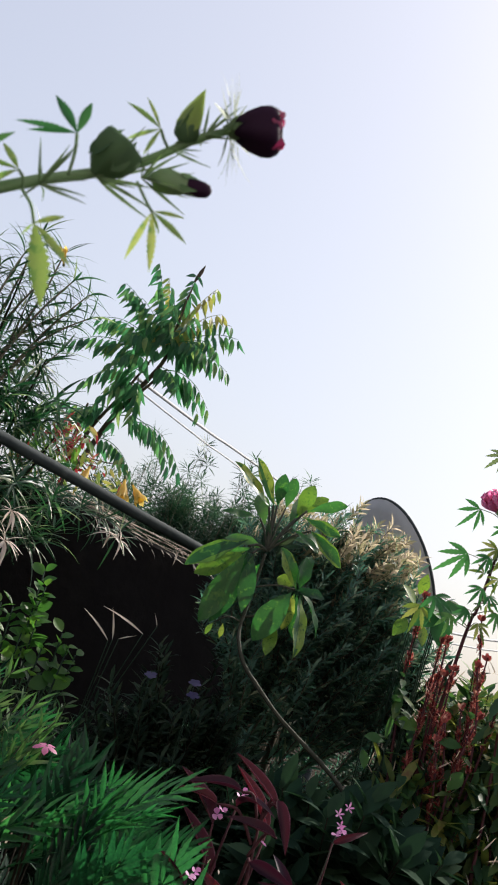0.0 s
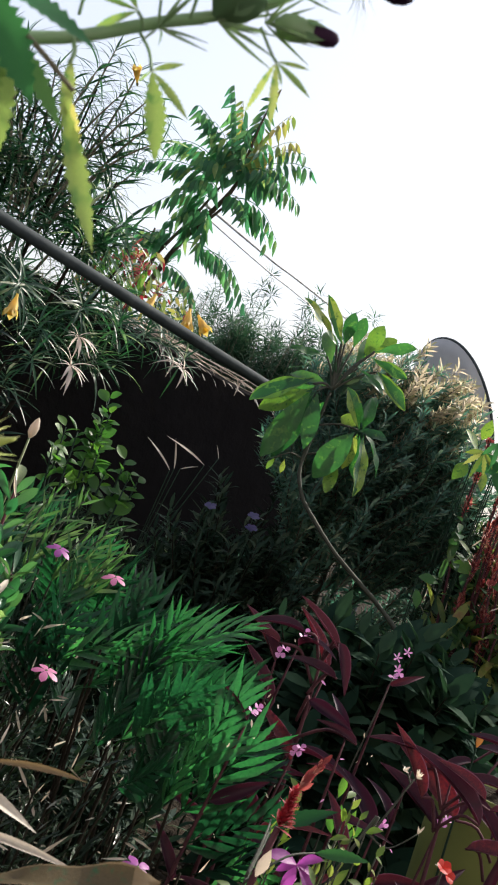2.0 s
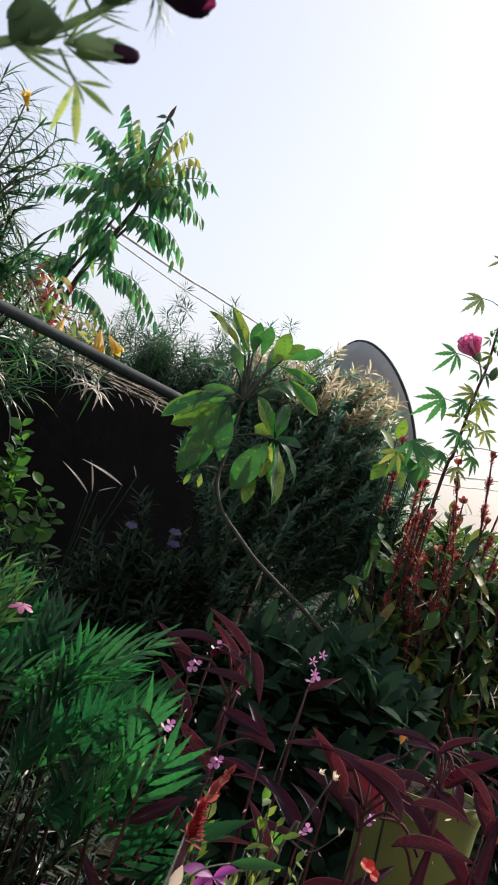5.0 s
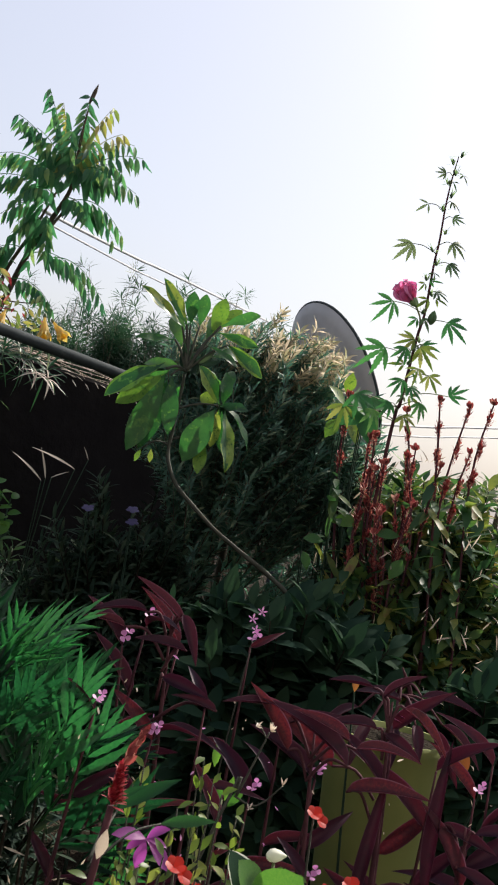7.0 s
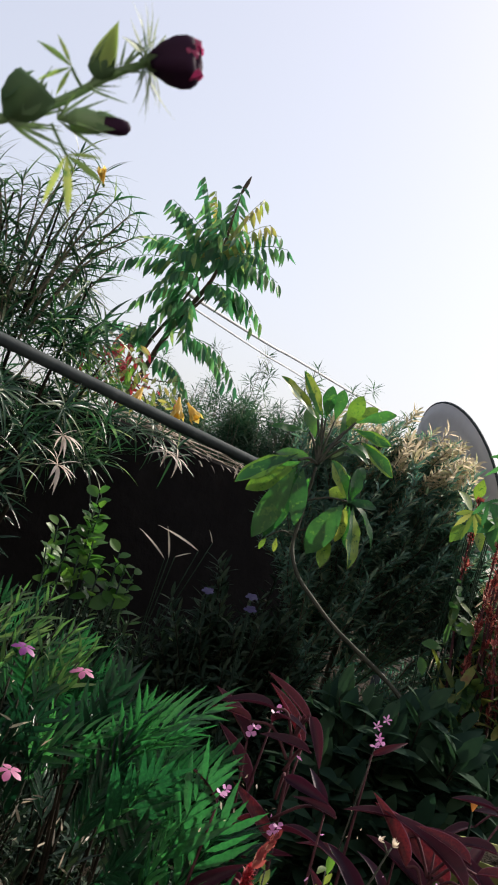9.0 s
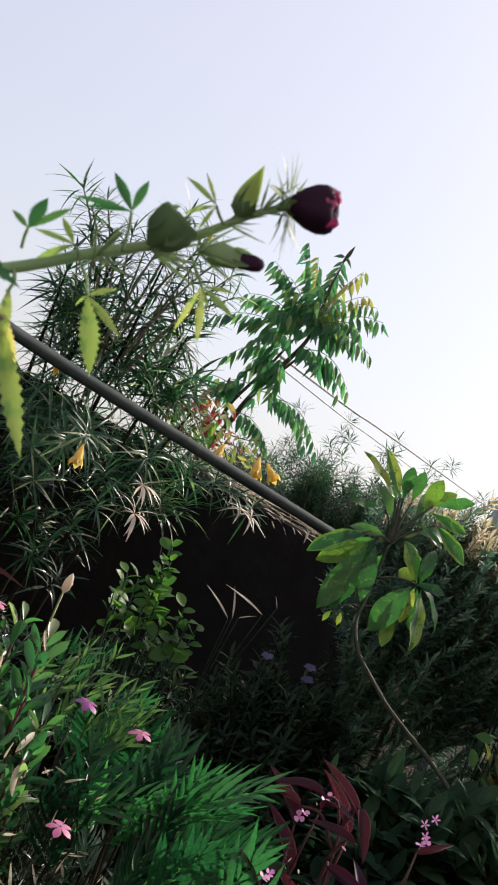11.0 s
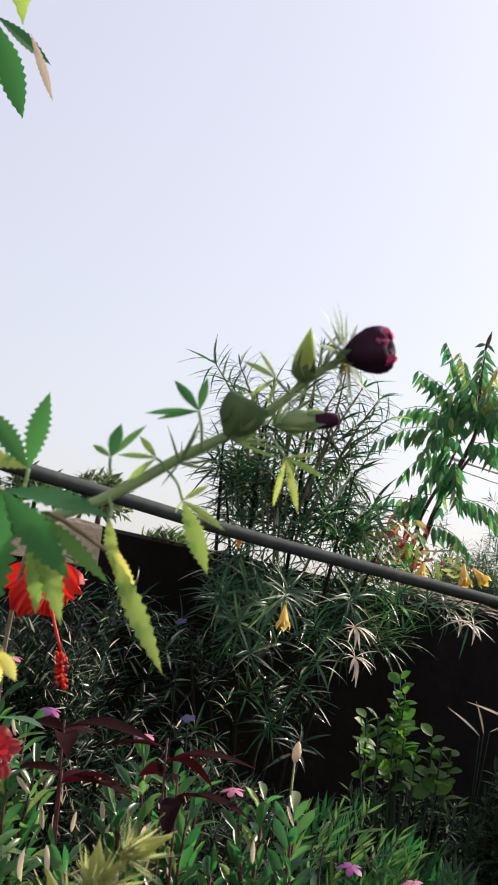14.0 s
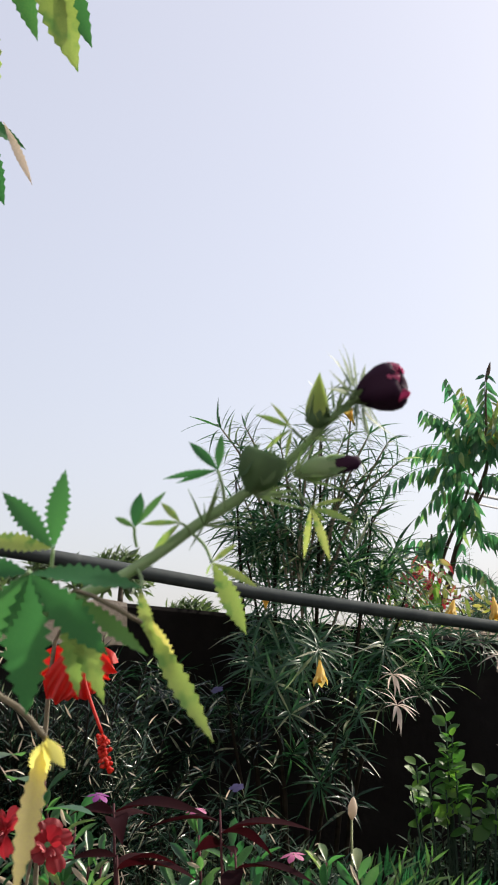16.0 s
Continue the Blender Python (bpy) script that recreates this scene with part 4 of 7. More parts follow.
# ---- bushes ----
def dense_bush(name, centre, radii, count, seed, label, leaf_mat, size, shapes=SHORT, dry=0, per=5):
    r = random.Random(seed)
    c = Vector(centre)
    base = Vector((c.x, c.y, 0))
    t = thing(name, base, label, "bush")
    wood, leaves = Bag(), Bag()
    for i in range(count):
        d = turned(r, (0, -0.25, 0.35), 1.1)
        q = r.uniform(0.55, 1.0)
        tip = Vector((c.x + d.x * radii[0] * q, c.y + d.y * radii[1] * q, max(0.08, c.z + d.z * radii[2] * q * (1 + 0.12 * r.uniform(-1, 1)))))
        root = c.lerp(tip, 0.25)
        root.z = max(0.05, min(root.z, tip.z - 0.06))
        way = (tip - root).normalized() + Vector((0, 0, 0.35))
        back = tip - way.normalized() * 0.17
        wood.add(tube([back - Vector((0, 0, 0.06)), back, tip], [0.0025, 0.002, 0.001], 4))
        for k in range(7):
            p = back.lerp(tip, k / 6)
            whorl(leaves, r, p, turned(r, way, 0.25), per, size * r.uniform(0.8, 1.2) * (0.8 if k > 3 else 1), 0.65, shapes, 0.02)
    wood.add(tube([base, c.lerp(base, 0.5), c], [0.02, 0.014, 0.006], 7))
    part("stem", wood, m_shadewood, t, "", None, "stuff")
    part("foliage", leaves, leaf_mat, t, "", None, "stuff")
    # Pale bits: dry litter, and leaf glints painted as small blades.
    if dry:
        bits = Bag()
        for i in range(dry):
            d = turned(r, (0, -0.6, 0.2), 1.0)
            p = Vector((c.x + d.x * radii[0], c.y + d.y * radii[1] * 1.25 - 0.03, max(0.1, c.z + d.z * radii[2])))
            bits.add(r.choice(NARROW), axes(p, turned(r, (0, -0.2, 0.2), 1.0), (0, -1, 0.4), r.uniform(0.012, 0.036)))
        part("dry_litter", bits, m_dry, t, "scattered pale bits, dry litter and painted glints", None, "stuff")


def plumed_bush():
    """A dense bush of long curving shoots, each set with fine leaves; the outermost on top are pale."""
    r = random.Random(51)
    c, radii = Vector((0.58, 2.98, 0.78)), (0.30, 0.25, 0.55)
    t = thing("golden_bush", (c.x, c.y, 0), "dense bush of curving plumes, green with cream-yellow tips", "bush")
    wood, leaves, pale = Bag(), Bag(), Bag()
    fine = [blade(0.22, 3, d, 0.3, 0.45) for d in (0.05, 0.2, 0.4)]
    broad = [blade(0.30, 3, d, 0.3, 0.5) for d in (0.05, 0.25)]
    for i in range(880):
        d = turned(r, (0.12, -0.35, 0.45), 1.1)
        q = r.uniform(0.62, 1.0)
        wide = math.copysign(abs(d.x) ** 0.75, d.x)
        wide *= 1.0 + (0.30 * min(1.0, max(0.0, 0.75 - d.z) / 0.3) if d.x > 0 else 0.0)
        tall = math.copysign(abs(d.z) ** 0.55, d.z)
        tip = Vector((c.x + wide * radii[0] * q, c.y + d.y * radii[1] * q, max(0.10, c.z + tall * radii[2] * q * (1 + 0.06 * r.uniform(-1, 1)))))
        way = Vector((d.x * 0.9 + 0.14, d.y * 0.5, 0.85)).normalized()
        bend = Vector((-way.z, 0, way.x)) * r.uniform(-0.03, 0.05)
        n = r.uniform(0.16, 0.27)
        foot = tip - way * n
        mid = foot.lerp(tip, 0.5) + bend
        wood.add(tube([foot, mid, tip], [0.0018, 0.0013, 0.0006], 4))
        # Cream tips sit sunward: their own colour, paler with painted sunlight.
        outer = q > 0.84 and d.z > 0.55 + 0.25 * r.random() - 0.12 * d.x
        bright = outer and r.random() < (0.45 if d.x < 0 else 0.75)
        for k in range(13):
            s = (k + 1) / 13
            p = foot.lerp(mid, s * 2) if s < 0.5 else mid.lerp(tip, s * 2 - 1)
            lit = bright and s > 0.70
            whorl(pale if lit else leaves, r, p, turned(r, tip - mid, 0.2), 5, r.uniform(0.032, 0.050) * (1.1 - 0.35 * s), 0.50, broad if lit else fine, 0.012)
    wood.add(tube([(c.x, c.y, 0), c.lerp(Vector((c.x, c.y, 0)), 0.5), c], [0.02, 0.014, 0.006], 7))
    part("stem", wood, m_bark, t, "", None, "stuff")
    part("foliage", leaves, m_bush, t, "", None, "stuff")
    part("shoot", pale, m_cream, t, "cream-yellow young shoots, paler with painted sunlight", None, "stuff")


plumed_bush()
# Bushes for the dark middle; near-black leaves carry the painted shade.
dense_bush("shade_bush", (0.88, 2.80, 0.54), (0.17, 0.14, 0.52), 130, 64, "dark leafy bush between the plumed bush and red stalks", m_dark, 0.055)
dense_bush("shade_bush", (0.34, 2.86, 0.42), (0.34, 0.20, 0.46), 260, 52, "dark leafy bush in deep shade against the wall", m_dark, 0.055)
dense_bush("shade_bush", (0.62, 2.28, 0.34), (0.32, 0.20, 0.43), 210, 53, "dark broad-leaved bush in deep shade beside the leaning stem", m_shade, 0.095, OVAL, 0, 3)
# Added fillers whose dark leaves paint the shaded hollow under the marigolds.
dense_bush("shade_bush", (-0.06, 1.40, 0.24), (0.16, 0.14, 0.46), 240, 63, "added fine-leaved filler painted dark as the shade among the marigolds", m_shade_filler, 0.034, NARROW, 120)
dense_bush("shade_bush", (0.02, 1.24, 0.16), (0.22, 0.12, 0.42), 210, 61, "added fine-leaved filler painted dark as the shade before the marigolds", m_shade_filler, 0.040, NARROW, 150)
dense_bush("shade_bush", (0.14, 1.02, 0.12), (0.16, 0.12, 0.38), 150, 62, "added low filler painted dark as shade, with pale bits", m_shade_filler, 0.036, NARROW, 110)
dense_bush("shade_bush", (0.06, 1.62, 0.22), (0.30, 0.16, 0.40), 150, 60, "added leafy filler painted dark as the shade beneath the marigolds", m_dark, 0.045)
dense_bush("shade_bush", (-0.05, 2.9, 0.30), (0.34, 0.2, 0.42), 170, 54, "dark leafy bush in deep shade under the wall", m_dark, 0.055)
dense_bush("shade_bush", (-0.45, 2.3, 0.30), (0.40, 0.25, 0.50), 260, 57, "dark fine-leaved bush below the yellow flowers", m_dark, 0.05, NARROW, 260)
dense_bush("leafy_bush", (-0.82, 2.35, 0.55), (0.36, 0.22, 0.55), 330, 58, "green fine-leaved bush before the stone slab", m_narrow_shade, 0.050, NARROW, 260)
dense_bush("leafy_bush", (0.98, 2.62, 0.50), (0.32, 0.20, 0.54), 300, 55, "green leafy bush below red flower stalks", m_leafy, 0.058, OVAL, 320, 4)
dense_bush("leafy_bush", (1.38, 2.70, 0.45), (0.34, 0.22, 0.52), 220, 56, "green leafy bush beside red flower stalks", m_leafy, 0.062, OVAL, 60, 4)
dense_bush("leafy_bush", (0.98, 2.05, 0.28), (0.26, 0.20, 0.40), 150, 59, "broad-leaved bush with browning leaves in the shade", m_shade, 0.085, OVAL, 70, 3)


# ---- satellite dish ----
def dish():
    c = Vector((1.029, 4.42, 1.294))
    t = thing("satellite_dish", (1.07, 4.5, 0), "grey satellite dish on a pole behind the bush", "dish")
    v, f = [], []
    n, rings, rad = 40, 8, 0.300
    for back in (0, 1):
        for i in range(rings + 1):
            q = i / rings
            for k in range(n):
                a = 2 * math.pi * k / n
                x = 0.085 * q * q - (0.006 if back else 0)
                v.append((x, rad * q * math.cos(a), rad * 1.06 * q * math.sin(a)))
    off = (rings + 1) * n
    for i in range(rings):
        for k in range(n):
            k2 = (k + 1) % n
            q = (i * n + k, i * n + k2, (i + 1) * n + k2, (i + 1) * n + k)
            f.append(q)
            f.append(tuple(j + off for j in q[::-1]))
    for k in range(n):
        k2 = (k + 1) % n
        f.append((rings * n + k, rings * n + k2, off + rings * n + k2, off + rings * n + k))
    m = axes(c, (0.69, 0.21, 0.37), (0, 0, 1))
    part("reflector", Bag().add((np.array(v), f), m), m_dish, t)
    rim = [m @ Vector((0.085, rad * math.cos(2 * math.pi * k / 24), rad * 1.06 * math.sin(2 * math.pi * k / 24))) for k in range(25)]
    part("rim", Bag().add(tube(rim, 0.006, 6)), m_pipe, t, "dark rolled rim")
    part("pole", Bag().add(tube([(0.99, 4.36, -0.05), (0.99, 4.36, 0.7), (0.98, 4.41, 1.21)], 0.022, 10)), m_pipe, t)


dish()

# ---- cables ----
for a, b, rad in (((-0.045, 3.635, 1.595), (0.653, 5.893, 1.808), 0.0055), ((-0.05, 3.64, 1.57), (0.653, 5.90, 1.745), 0.0032), ((1.27, 4.50, 1.22), (2.156, 5.61, 1.387), 0.005), ((1.27, 4.50, 1.18), (2.156, 5.61, 1.34), 0.0035)):
    a, b = Vector(a), Vector(b)
    w = (b - a)
    ob = new("cable", Bag().add(tube([a, a.lerp(b, 0.5) - Vector((0, 0, 0.006)), b, b + w * 3], rad, 6)).mesh("cable", m_wire))
    tagged(ob, "pale grey overhead cable stretched against the sky", "cable", "overhead cables")


# ---- far trees over the wall ----
for i, (x, y, h, w) in enumerate(((-3.15, 8.3, 1.98, 0.28), (-2.70, 8.45, 2.02, 0.22), (-2.2, 8.6, 1.66, 0.26), (-3.7, 8.1, 1.95, 0.4), (-1.7, 8.9, 1.5, 0.4), (2.6, 9.0, 1.15, 0.5), (3.4, 8.6, 1.2, 0.5))):
    r0 = random.Random(70 + i)
    t = thing("far_tree", (x, y, 0), "small tree crown just showing above the wall", "tree", "far trees")
    part("trunk", Bag().add(tube([(x, y, 0), (x, y, h * 0.5), (x + 0.02, y, h * 0.9)], [0.05, 0.04, 0.015], 6)), m_bark, t)
    crown = Bag()
    for k in range(90):
        d = turned(r0, (0, 0, 0.4), 1.1)
        p = Vector((x + d.x * w, y + d.y * w, h - 0.22 + d.z * 0.22 * r0.uniform(0.7, 1.1)))
        whorl(crown, r0, p, d + Vector((0, 0, 0.5)), 7, 0.11, 0.8, SHORT, 0.05)
    part("crown", crown, m_far, t, "", None, "stuff")


# ---- tall pink-flowered hibiscus ----
def palmate(r, lobes, width, teeth=0.25, open_angle=1.15, droop=0.2, n=6):
    """A hand-shaped leaf along x with toothed lobes."""
    b = Bag()
    for i in range(lobes):
        a = (i - (lobes - 1) / 2) / max(1, (lobes - 1) / 2) * open_angle if lobes > 1 else 0
        k = 1.0 - 0.38 * abs(a) / max(open_angle, 0.1)
        b.add(blade(width / k * r.uniform(0.9, 1.1), n, droop * r.uniform(0.6, 1.4), 0.22, 0.5, teeth), rot_z(a) @ Matrix.Diagonal((k, k, k, 1)))
    return b




def pink_hibiscus():
    r = random.Random(61)
    base = Vector((0.77, 2.52, 0))
    t = thing("pink_hibiscus", base, "tall thin hibiscus with a pink flower and hand-shaped leaves", "plant")
    spine = [base, Vector((0.79, 2.49, 0.6)), Vector((0.803, 2.46, 1.08)), Vector((0.809, 2.45, 1.140)), Vector((0.818, 2.45, 1.275)), Vector((0.826, 2.45, 1.336)), Vector((0.823, 2.44, 1.431)), Vector((0.823, 2.43, 1.489)), Vector((0.821, 2.425, 1.560)), Vector((0.820, 2.41, 1.617)), Vector((0.824, 2.405, 1.661))]
    part("stem", Bag().add(tube(spine, [0.006, 0.005, 0.0042, 0.0038, 0.0032, 0.0029, 0.0026, 0.0023, 0.0020, 0.0016, 0.0010], 6, 0.05)), m_redstem, t)

    def on(z):
        for a, b in zip(spine, spine[1:]):
            if a.z <= z <= b.z:
                return a.lerp(b, (z - a.z) / (b.z - a.z))
        return spine[-1]

    upper = (((0.814, 2.440, 1.631), (-0.92, -0.38, -0.13), 0.029, "g"), ((0.851, 2.440, 1.634), (0.47, -0.49, -0.74), 0.025, "g"), ((0.832, 2.440, 1.616), (0.38, -0.48, -0.79), 0.023, "g"), ((0.788, 2.440, 1.560), (-0.73, -0.34, -0.60), 0.035, "g"),
        ((0.837, 2.440, 1.573), (0.78, -0.46, -0.43), 0.028, "g"), ((0.845, 2.440, 1.542), (0.89, -0.39, -0.24), 0.030, "g"), ((0.771, 2.440, 1.471), (-0.67, -0.24, -0.70), 0.055, "g"), ((0.854, 2.440, 1.489), (0.77, -0.37, -0.52), 0.044, "g"),
        ((0.855, 2.440, 1.446), (0.68, -0.35, -0.64), 0.039, "g"), ((0.828, 2.440, 1.420), (-0.01, -0.52, -0.86), 0.025, "g"))
    middle = (((0.839, 2.440, 1.382), (0.80, -0.41, -0.43), 0.035, "g"), ((0.751, 2.440, 1.344), (-0.54, -0.24, -0.81), 0.060, "m"), ((0.875, 2.440, 1.324), (0.80, -0.19, -0.57), 0.062, "m"), ((0.821, 2.420, 1.258), (0.61, -0.22, -0.76), 0.057, "p"),
        ((0.748, 2.420, 1.243), (-0.78, -0.15, -0.61), 0.076, "m"), ((0.792, 2.420, 1.252), (-0.36, -0.27, -0.89), 0.046, "m"), ((0.812, 2.440, 1.275), (-0.92, -0.22, -0.33), 0.048, "p"), ((0.832, 2.440, 1.267), (0.90, -0.43, -0.12), 0.039, "m"),
        ((0.850, 2.420, 1.204), (0.50, -0.32, -0.81), 0.044, "p"), ((0.797, 2.420, 1.185), (-0.49, -0.30, -0.82), 0.046, "m"))
    lower = (((0.824, 2.420, 1.214), (-0.13, -0.32, -0.94), 0.041, "p"), ((0.814, 2.420, 1.173), (0.74, -0.33, -0.59), 0.041, "m"), ((0.706, 2.420, 1.139), (0.61, -0.22, -0.76), 0.073, "m"), ((0.684, 2.420, 1.111), (-0.20, -0.26, -0.95), 0.064, "p"),
        ((0.901, 2.420, 1.169), (0.76, -0.31, 0.57), 0.046, "m"), ((0.780, 2.420, 1.134), (-0.48, -0.33, -0.81), 0.044, "m"), ((0.841, 2.420, 1.145), (0.07, -0.34, -0.94), 0.046, "m"), ((0.747, 2.420, 1.113), (-0.07, -0.28, -0.96), 0.053, "m"),
        ((0.810, 2.420, 1.113), (0.51, -0.32, -0.80), 0.048, "p"))
    for p, d, k, tone in upper + middle + lower:
        p = Vector(p)
        q = on(p.z - 0.012)
        part("leaf_stalk", Bag().add(tube([q, q.lerp(p, 0.55) + Vector((0, 0, 0.005)), p], [0.0011, 0.0009, 0.0008], 4)), m_greenstem, t)
        shape = palmate(r, 5 if k > 0.035 else r.choice((3, 5)), 0.19, 0.30, r.uniform(0.95, 1.3), r.uniform(0.15, 0.4), 7)
        part("leaf", shape.mesh("leaf", {"g": m_hib_grey, "m": m_hib, "p": m_lime}[tone]), None, t, "", axes(p, d, turned(r, (0.1, -0.85, 0.35), 0.25), k))
    for k, z in enumerate((1.16, 1.22, 1.27, 1.33, 1.37, 1.40, 1.435, 1.46, 1.50, 1.545, 1.575, 1.60, 1.62, 1.64, 1.658)):
        b = Bag()
        c = on(z) + Vector(((0.008, -0.010)[k % 2] * r.uniform(0.5, 1), -0.004, 0))
        for _ in range(14):
            b.add(NEEDLE[0], axes(c, turned(r, (0, 0, 0.3), 1.0), (0, 0, 1), r.uniform(0.012, 0.024), 1.1))
        part("bract_tuft", b, m_calyx, t, "", None, "stuff")
        if z < 1.42:
            for sgn in (-1, 1):
                d = Vector((sgn * r.uniform(0.3, 1.0), -0.3, r.uniform(-0.9, 0.2)))
                shape = palmate(r, 3, 0.24, 0.3, 0.9, 0.3)
                part("leaf", shape.mesh("leaf", r.choice((m_lime, m_hib_grey, m_hib))), None, t, "", axes(c + d * 0.012, d, turned(r, (0.1, -0.8, 0.4), 0.3), r.uniform(0.020, 0.036)))
        part("bud", Bag().add(spun([(0, 0.001), (0.004, 0.0032), (0.008, 0.0030), (0.013, 0.001)], 8), axes(c, turned(r, (0, 0, 1), 0.5))), m_hib_grey, t)
    b = Bag()
    c = Vector((0.798, 2.440, 1.349))
    way = Vector((-0.72, -0.25, 0.55)).normalized()
    for i in range(7):
        side = way.orthogonal()
        side.rotate(Matrix.Rotation(0.9 * i, 3, way))
        b.add(petal_sheet(0.95, 0.10, -0.12), axes(c, way + side * (0.30 + 0.16 * (i % 2)), side, 0.046 + 0.005 * (i % 3)))
    fl = part("flower", b, m_pink, t, "half-open pink flower")
    part("calyx", Bag().add(spun([(-0.010, 0.002), (-0.002, 0.008), (0.008, 0.011), (0.014, 0.010)], 10), axes(c, way)), m_calyx, fl)
    part("leaf_stalk", Bag().add(tube([on(1.30), on(1.325) + Vector((-0.008, 0, 0)), c], [0.002, 0.002, 0.002], 5)), m_greenstem, t)
    part("seed_pod", Bag().add(spun([(0, 0.003), (0.006, 0.008), (0.014, 0.011), (0.022, 0.010), (0.030, 0.006), (0.036, 0.001)], 14), axes((0.836, 2.430, 1.310), (0.1, -0.1, 1), (0, 1, 0), 0.85)), m_pod, t, "dark green seed pod")


pink_hibiscus()


# ---- red flower stalks ----
def red_stalk(base, top, seed, leafy=1.0, bare=0.45):
    r = random.Random(seed)
    base, top = Vector(base), Vector(top)
    t = thing("cockscomb_plant", base, "tall cockscomb with a red-brown flower stalk", "plant", "red flower stalks")
    mid = base.lerp(top, 1 - r.uniform(0.14, 0.24) / top.z) + Vector((r.uniform(-0.03, 0.03), r.uniform(-0.03, 0.03), 0))
    low = base.lerp(mid, 0.6) + Vector((r.uniform(-0.03, 0.03), r.uniform(-0.03, 0.03), 0))
    part("stem", Bag().add(tube([base, low, mid, top], [0.004, 0.0034, 0.0028, 0.0018], 6)), m_redstem, t)
    b = Bag()
    n = int((top - mid).length * 2200)
    for i in range(n):
        s = (i / n) ** 1.1
        p = mid.lerp(top, s)
        k = 0.0125 * (1.25 - 0.5 * s) * (0.55 + 0.45 * math.sin(s * 17 + seed))
        d = turned(r, (0, 0, 0.25), 1.0)
        p = p + Vector((r.uniform(-1, 1), r.uniform(-1, 1), 0)) * 0.004
        b.add(SHORT[0], axes(p, d, (0, 0, 1), k * r.uniform(0.7, 1.3), 1.5))
    part("flower_spike", b, m_spike, t, "red-brown seeding flower spike")
    comb = Bag()
    for i in range(12):
        comb.add(OVAL[0], axes(top, turned(r, (r.uniform(-0.6, 0.6), 0, 1), 0.5), (0, -1, 0), r.uniform(0.012, 0.018), 1.0))
    part("comb", comb, m_spike, t, "dark red crested tip")
    lv = Bag()
    for i in range(int(34 * leafy)):
        s = r.uniform(0.35, 1.0)
        p = base.lerp(mid, s)
        lv.add(r.choice(SHORT), axes(p, turned(r, (0, -0.4, -0.1), 1.0), (0, -0.2, 1), r.uniform(0.05, 0.09)))
    part("leaves", lv, m_leafy, t, "", None, "stuff")


for i, (x, y, z) in enumerate(((0.712, 2.508, 1.135), (0.772, 2.50, 1.055), (0.785, 2.46, 0.99), (0.835, 2.478, 1.125), (0.845, 2.45, 1.03), (0.895, 2.455, 1.158), (0.955, 2.435, 1.155), (0.975, 2.44, 1.06), (1.00, 2.42, 1.17), (0.80, 2.42, 0.90), (0.86, 2.40, 0.93), (0.91, 2.42, 1.02), (0.771, 2.460, 1.061), (0.799, 2.450, 1.007), (0.774, 2.470, 0.978), (0.857, 2.440, 1.047), (0.804, 2.430, 0.908), (0.833, 2.440, 0.937), (0.797, 2.420, 0.860))):
    red_stalk((x + 0.05, y + 0.02, 0), (x, y, z), 80 + i)


# ---- glossy lemon shrub ----
def oval_leaf_shrub(name, label, category, base, tips, leaf_meshes, stem_mat, size, step, seed, up=0.6, group="", bare=0.4):
    """Upright stems with leaves set in turn along them, every leaf a part."""
    r = random.Random(seed)
    base = Vector(base)
    t = thing(name, base, label, category, group)
    for tip in tips:
        tip = Vector(tip)
        foot = base + Vector((r.uniform(-0.03, 0.03), r.uniform(-0.03, 0.03), 0))
        mid = foot.lerp(tip, 0.6) + Vector((r.uniform(-0.02, 0.02), r.uniform(-0.02, 0.02), 0))
        part("stem", Bag().add(tube([foot, mid, tip], [0.0045, 0.0035, 0.0015], 5)), stem_mat, t)
        n = max(4, int((tip - foot).length * (1 - bare) / step))
        for i in range(n):
            s = bare + (1 - bare) * (i + 1) / n
            p = foot.lerp(mid, s / 0.6) if s < 0.6 else mid.lerp(tip, (s - 0.6) / 0.4)
            a = i * 2.4 + r.uniform(-0.4, 0.4)
            d = Vector((math.cos(a), math.sin(a), up + 0.5 * s * s + r.uniform(-0.5, 0.3)))
            k = size * r.uniform(0.7, 1.1) * (1.0 if s < 0.9 else 0.75)
            part("leaf", r.choice(leaf_meshes), None, t, "", axes(p, d, turned(r, (0, -0.45, 0.8), 0.6), k))
    return t


LEMON = [Bag().add(blade(0.66, 6, d, 0.25, 0.52, 0, 0.08, 0.7)).mesh("leaf", m_lemon) for d in (0.05, 0.2, 0.35)]
oval_leaf_shrub("lemon_shrub", "small shrub with glossy bright green oval leaves", "shrub", (-0.03, 2.62, 0),
                [(-0.064, 2.60, 0.935), (-0.050, 2.585, 0.905), (-0.062, 2.58, 0.88), (-0.127, 2.60, 0.845), (-0.139, 2.60, 0.80), (-0.10, 2.58, 0.845), (0.015, 2.59, 0.825), (0.055, 2.60, 0.79), (0.035, 2.58, 0.80), (-0.065, 2.56, 0.80), (-0.015, 2.57, 0.79), (-0.045, 2.57, 0.835)],
                LEMON, m_dark, 0.049, 0.0105, 91, 0.35, "", 0.87)
dryb = thing("dry_grass_tuft", (0.10, 2.66, 0), "few pale dry grass blades in the shade", "grass")
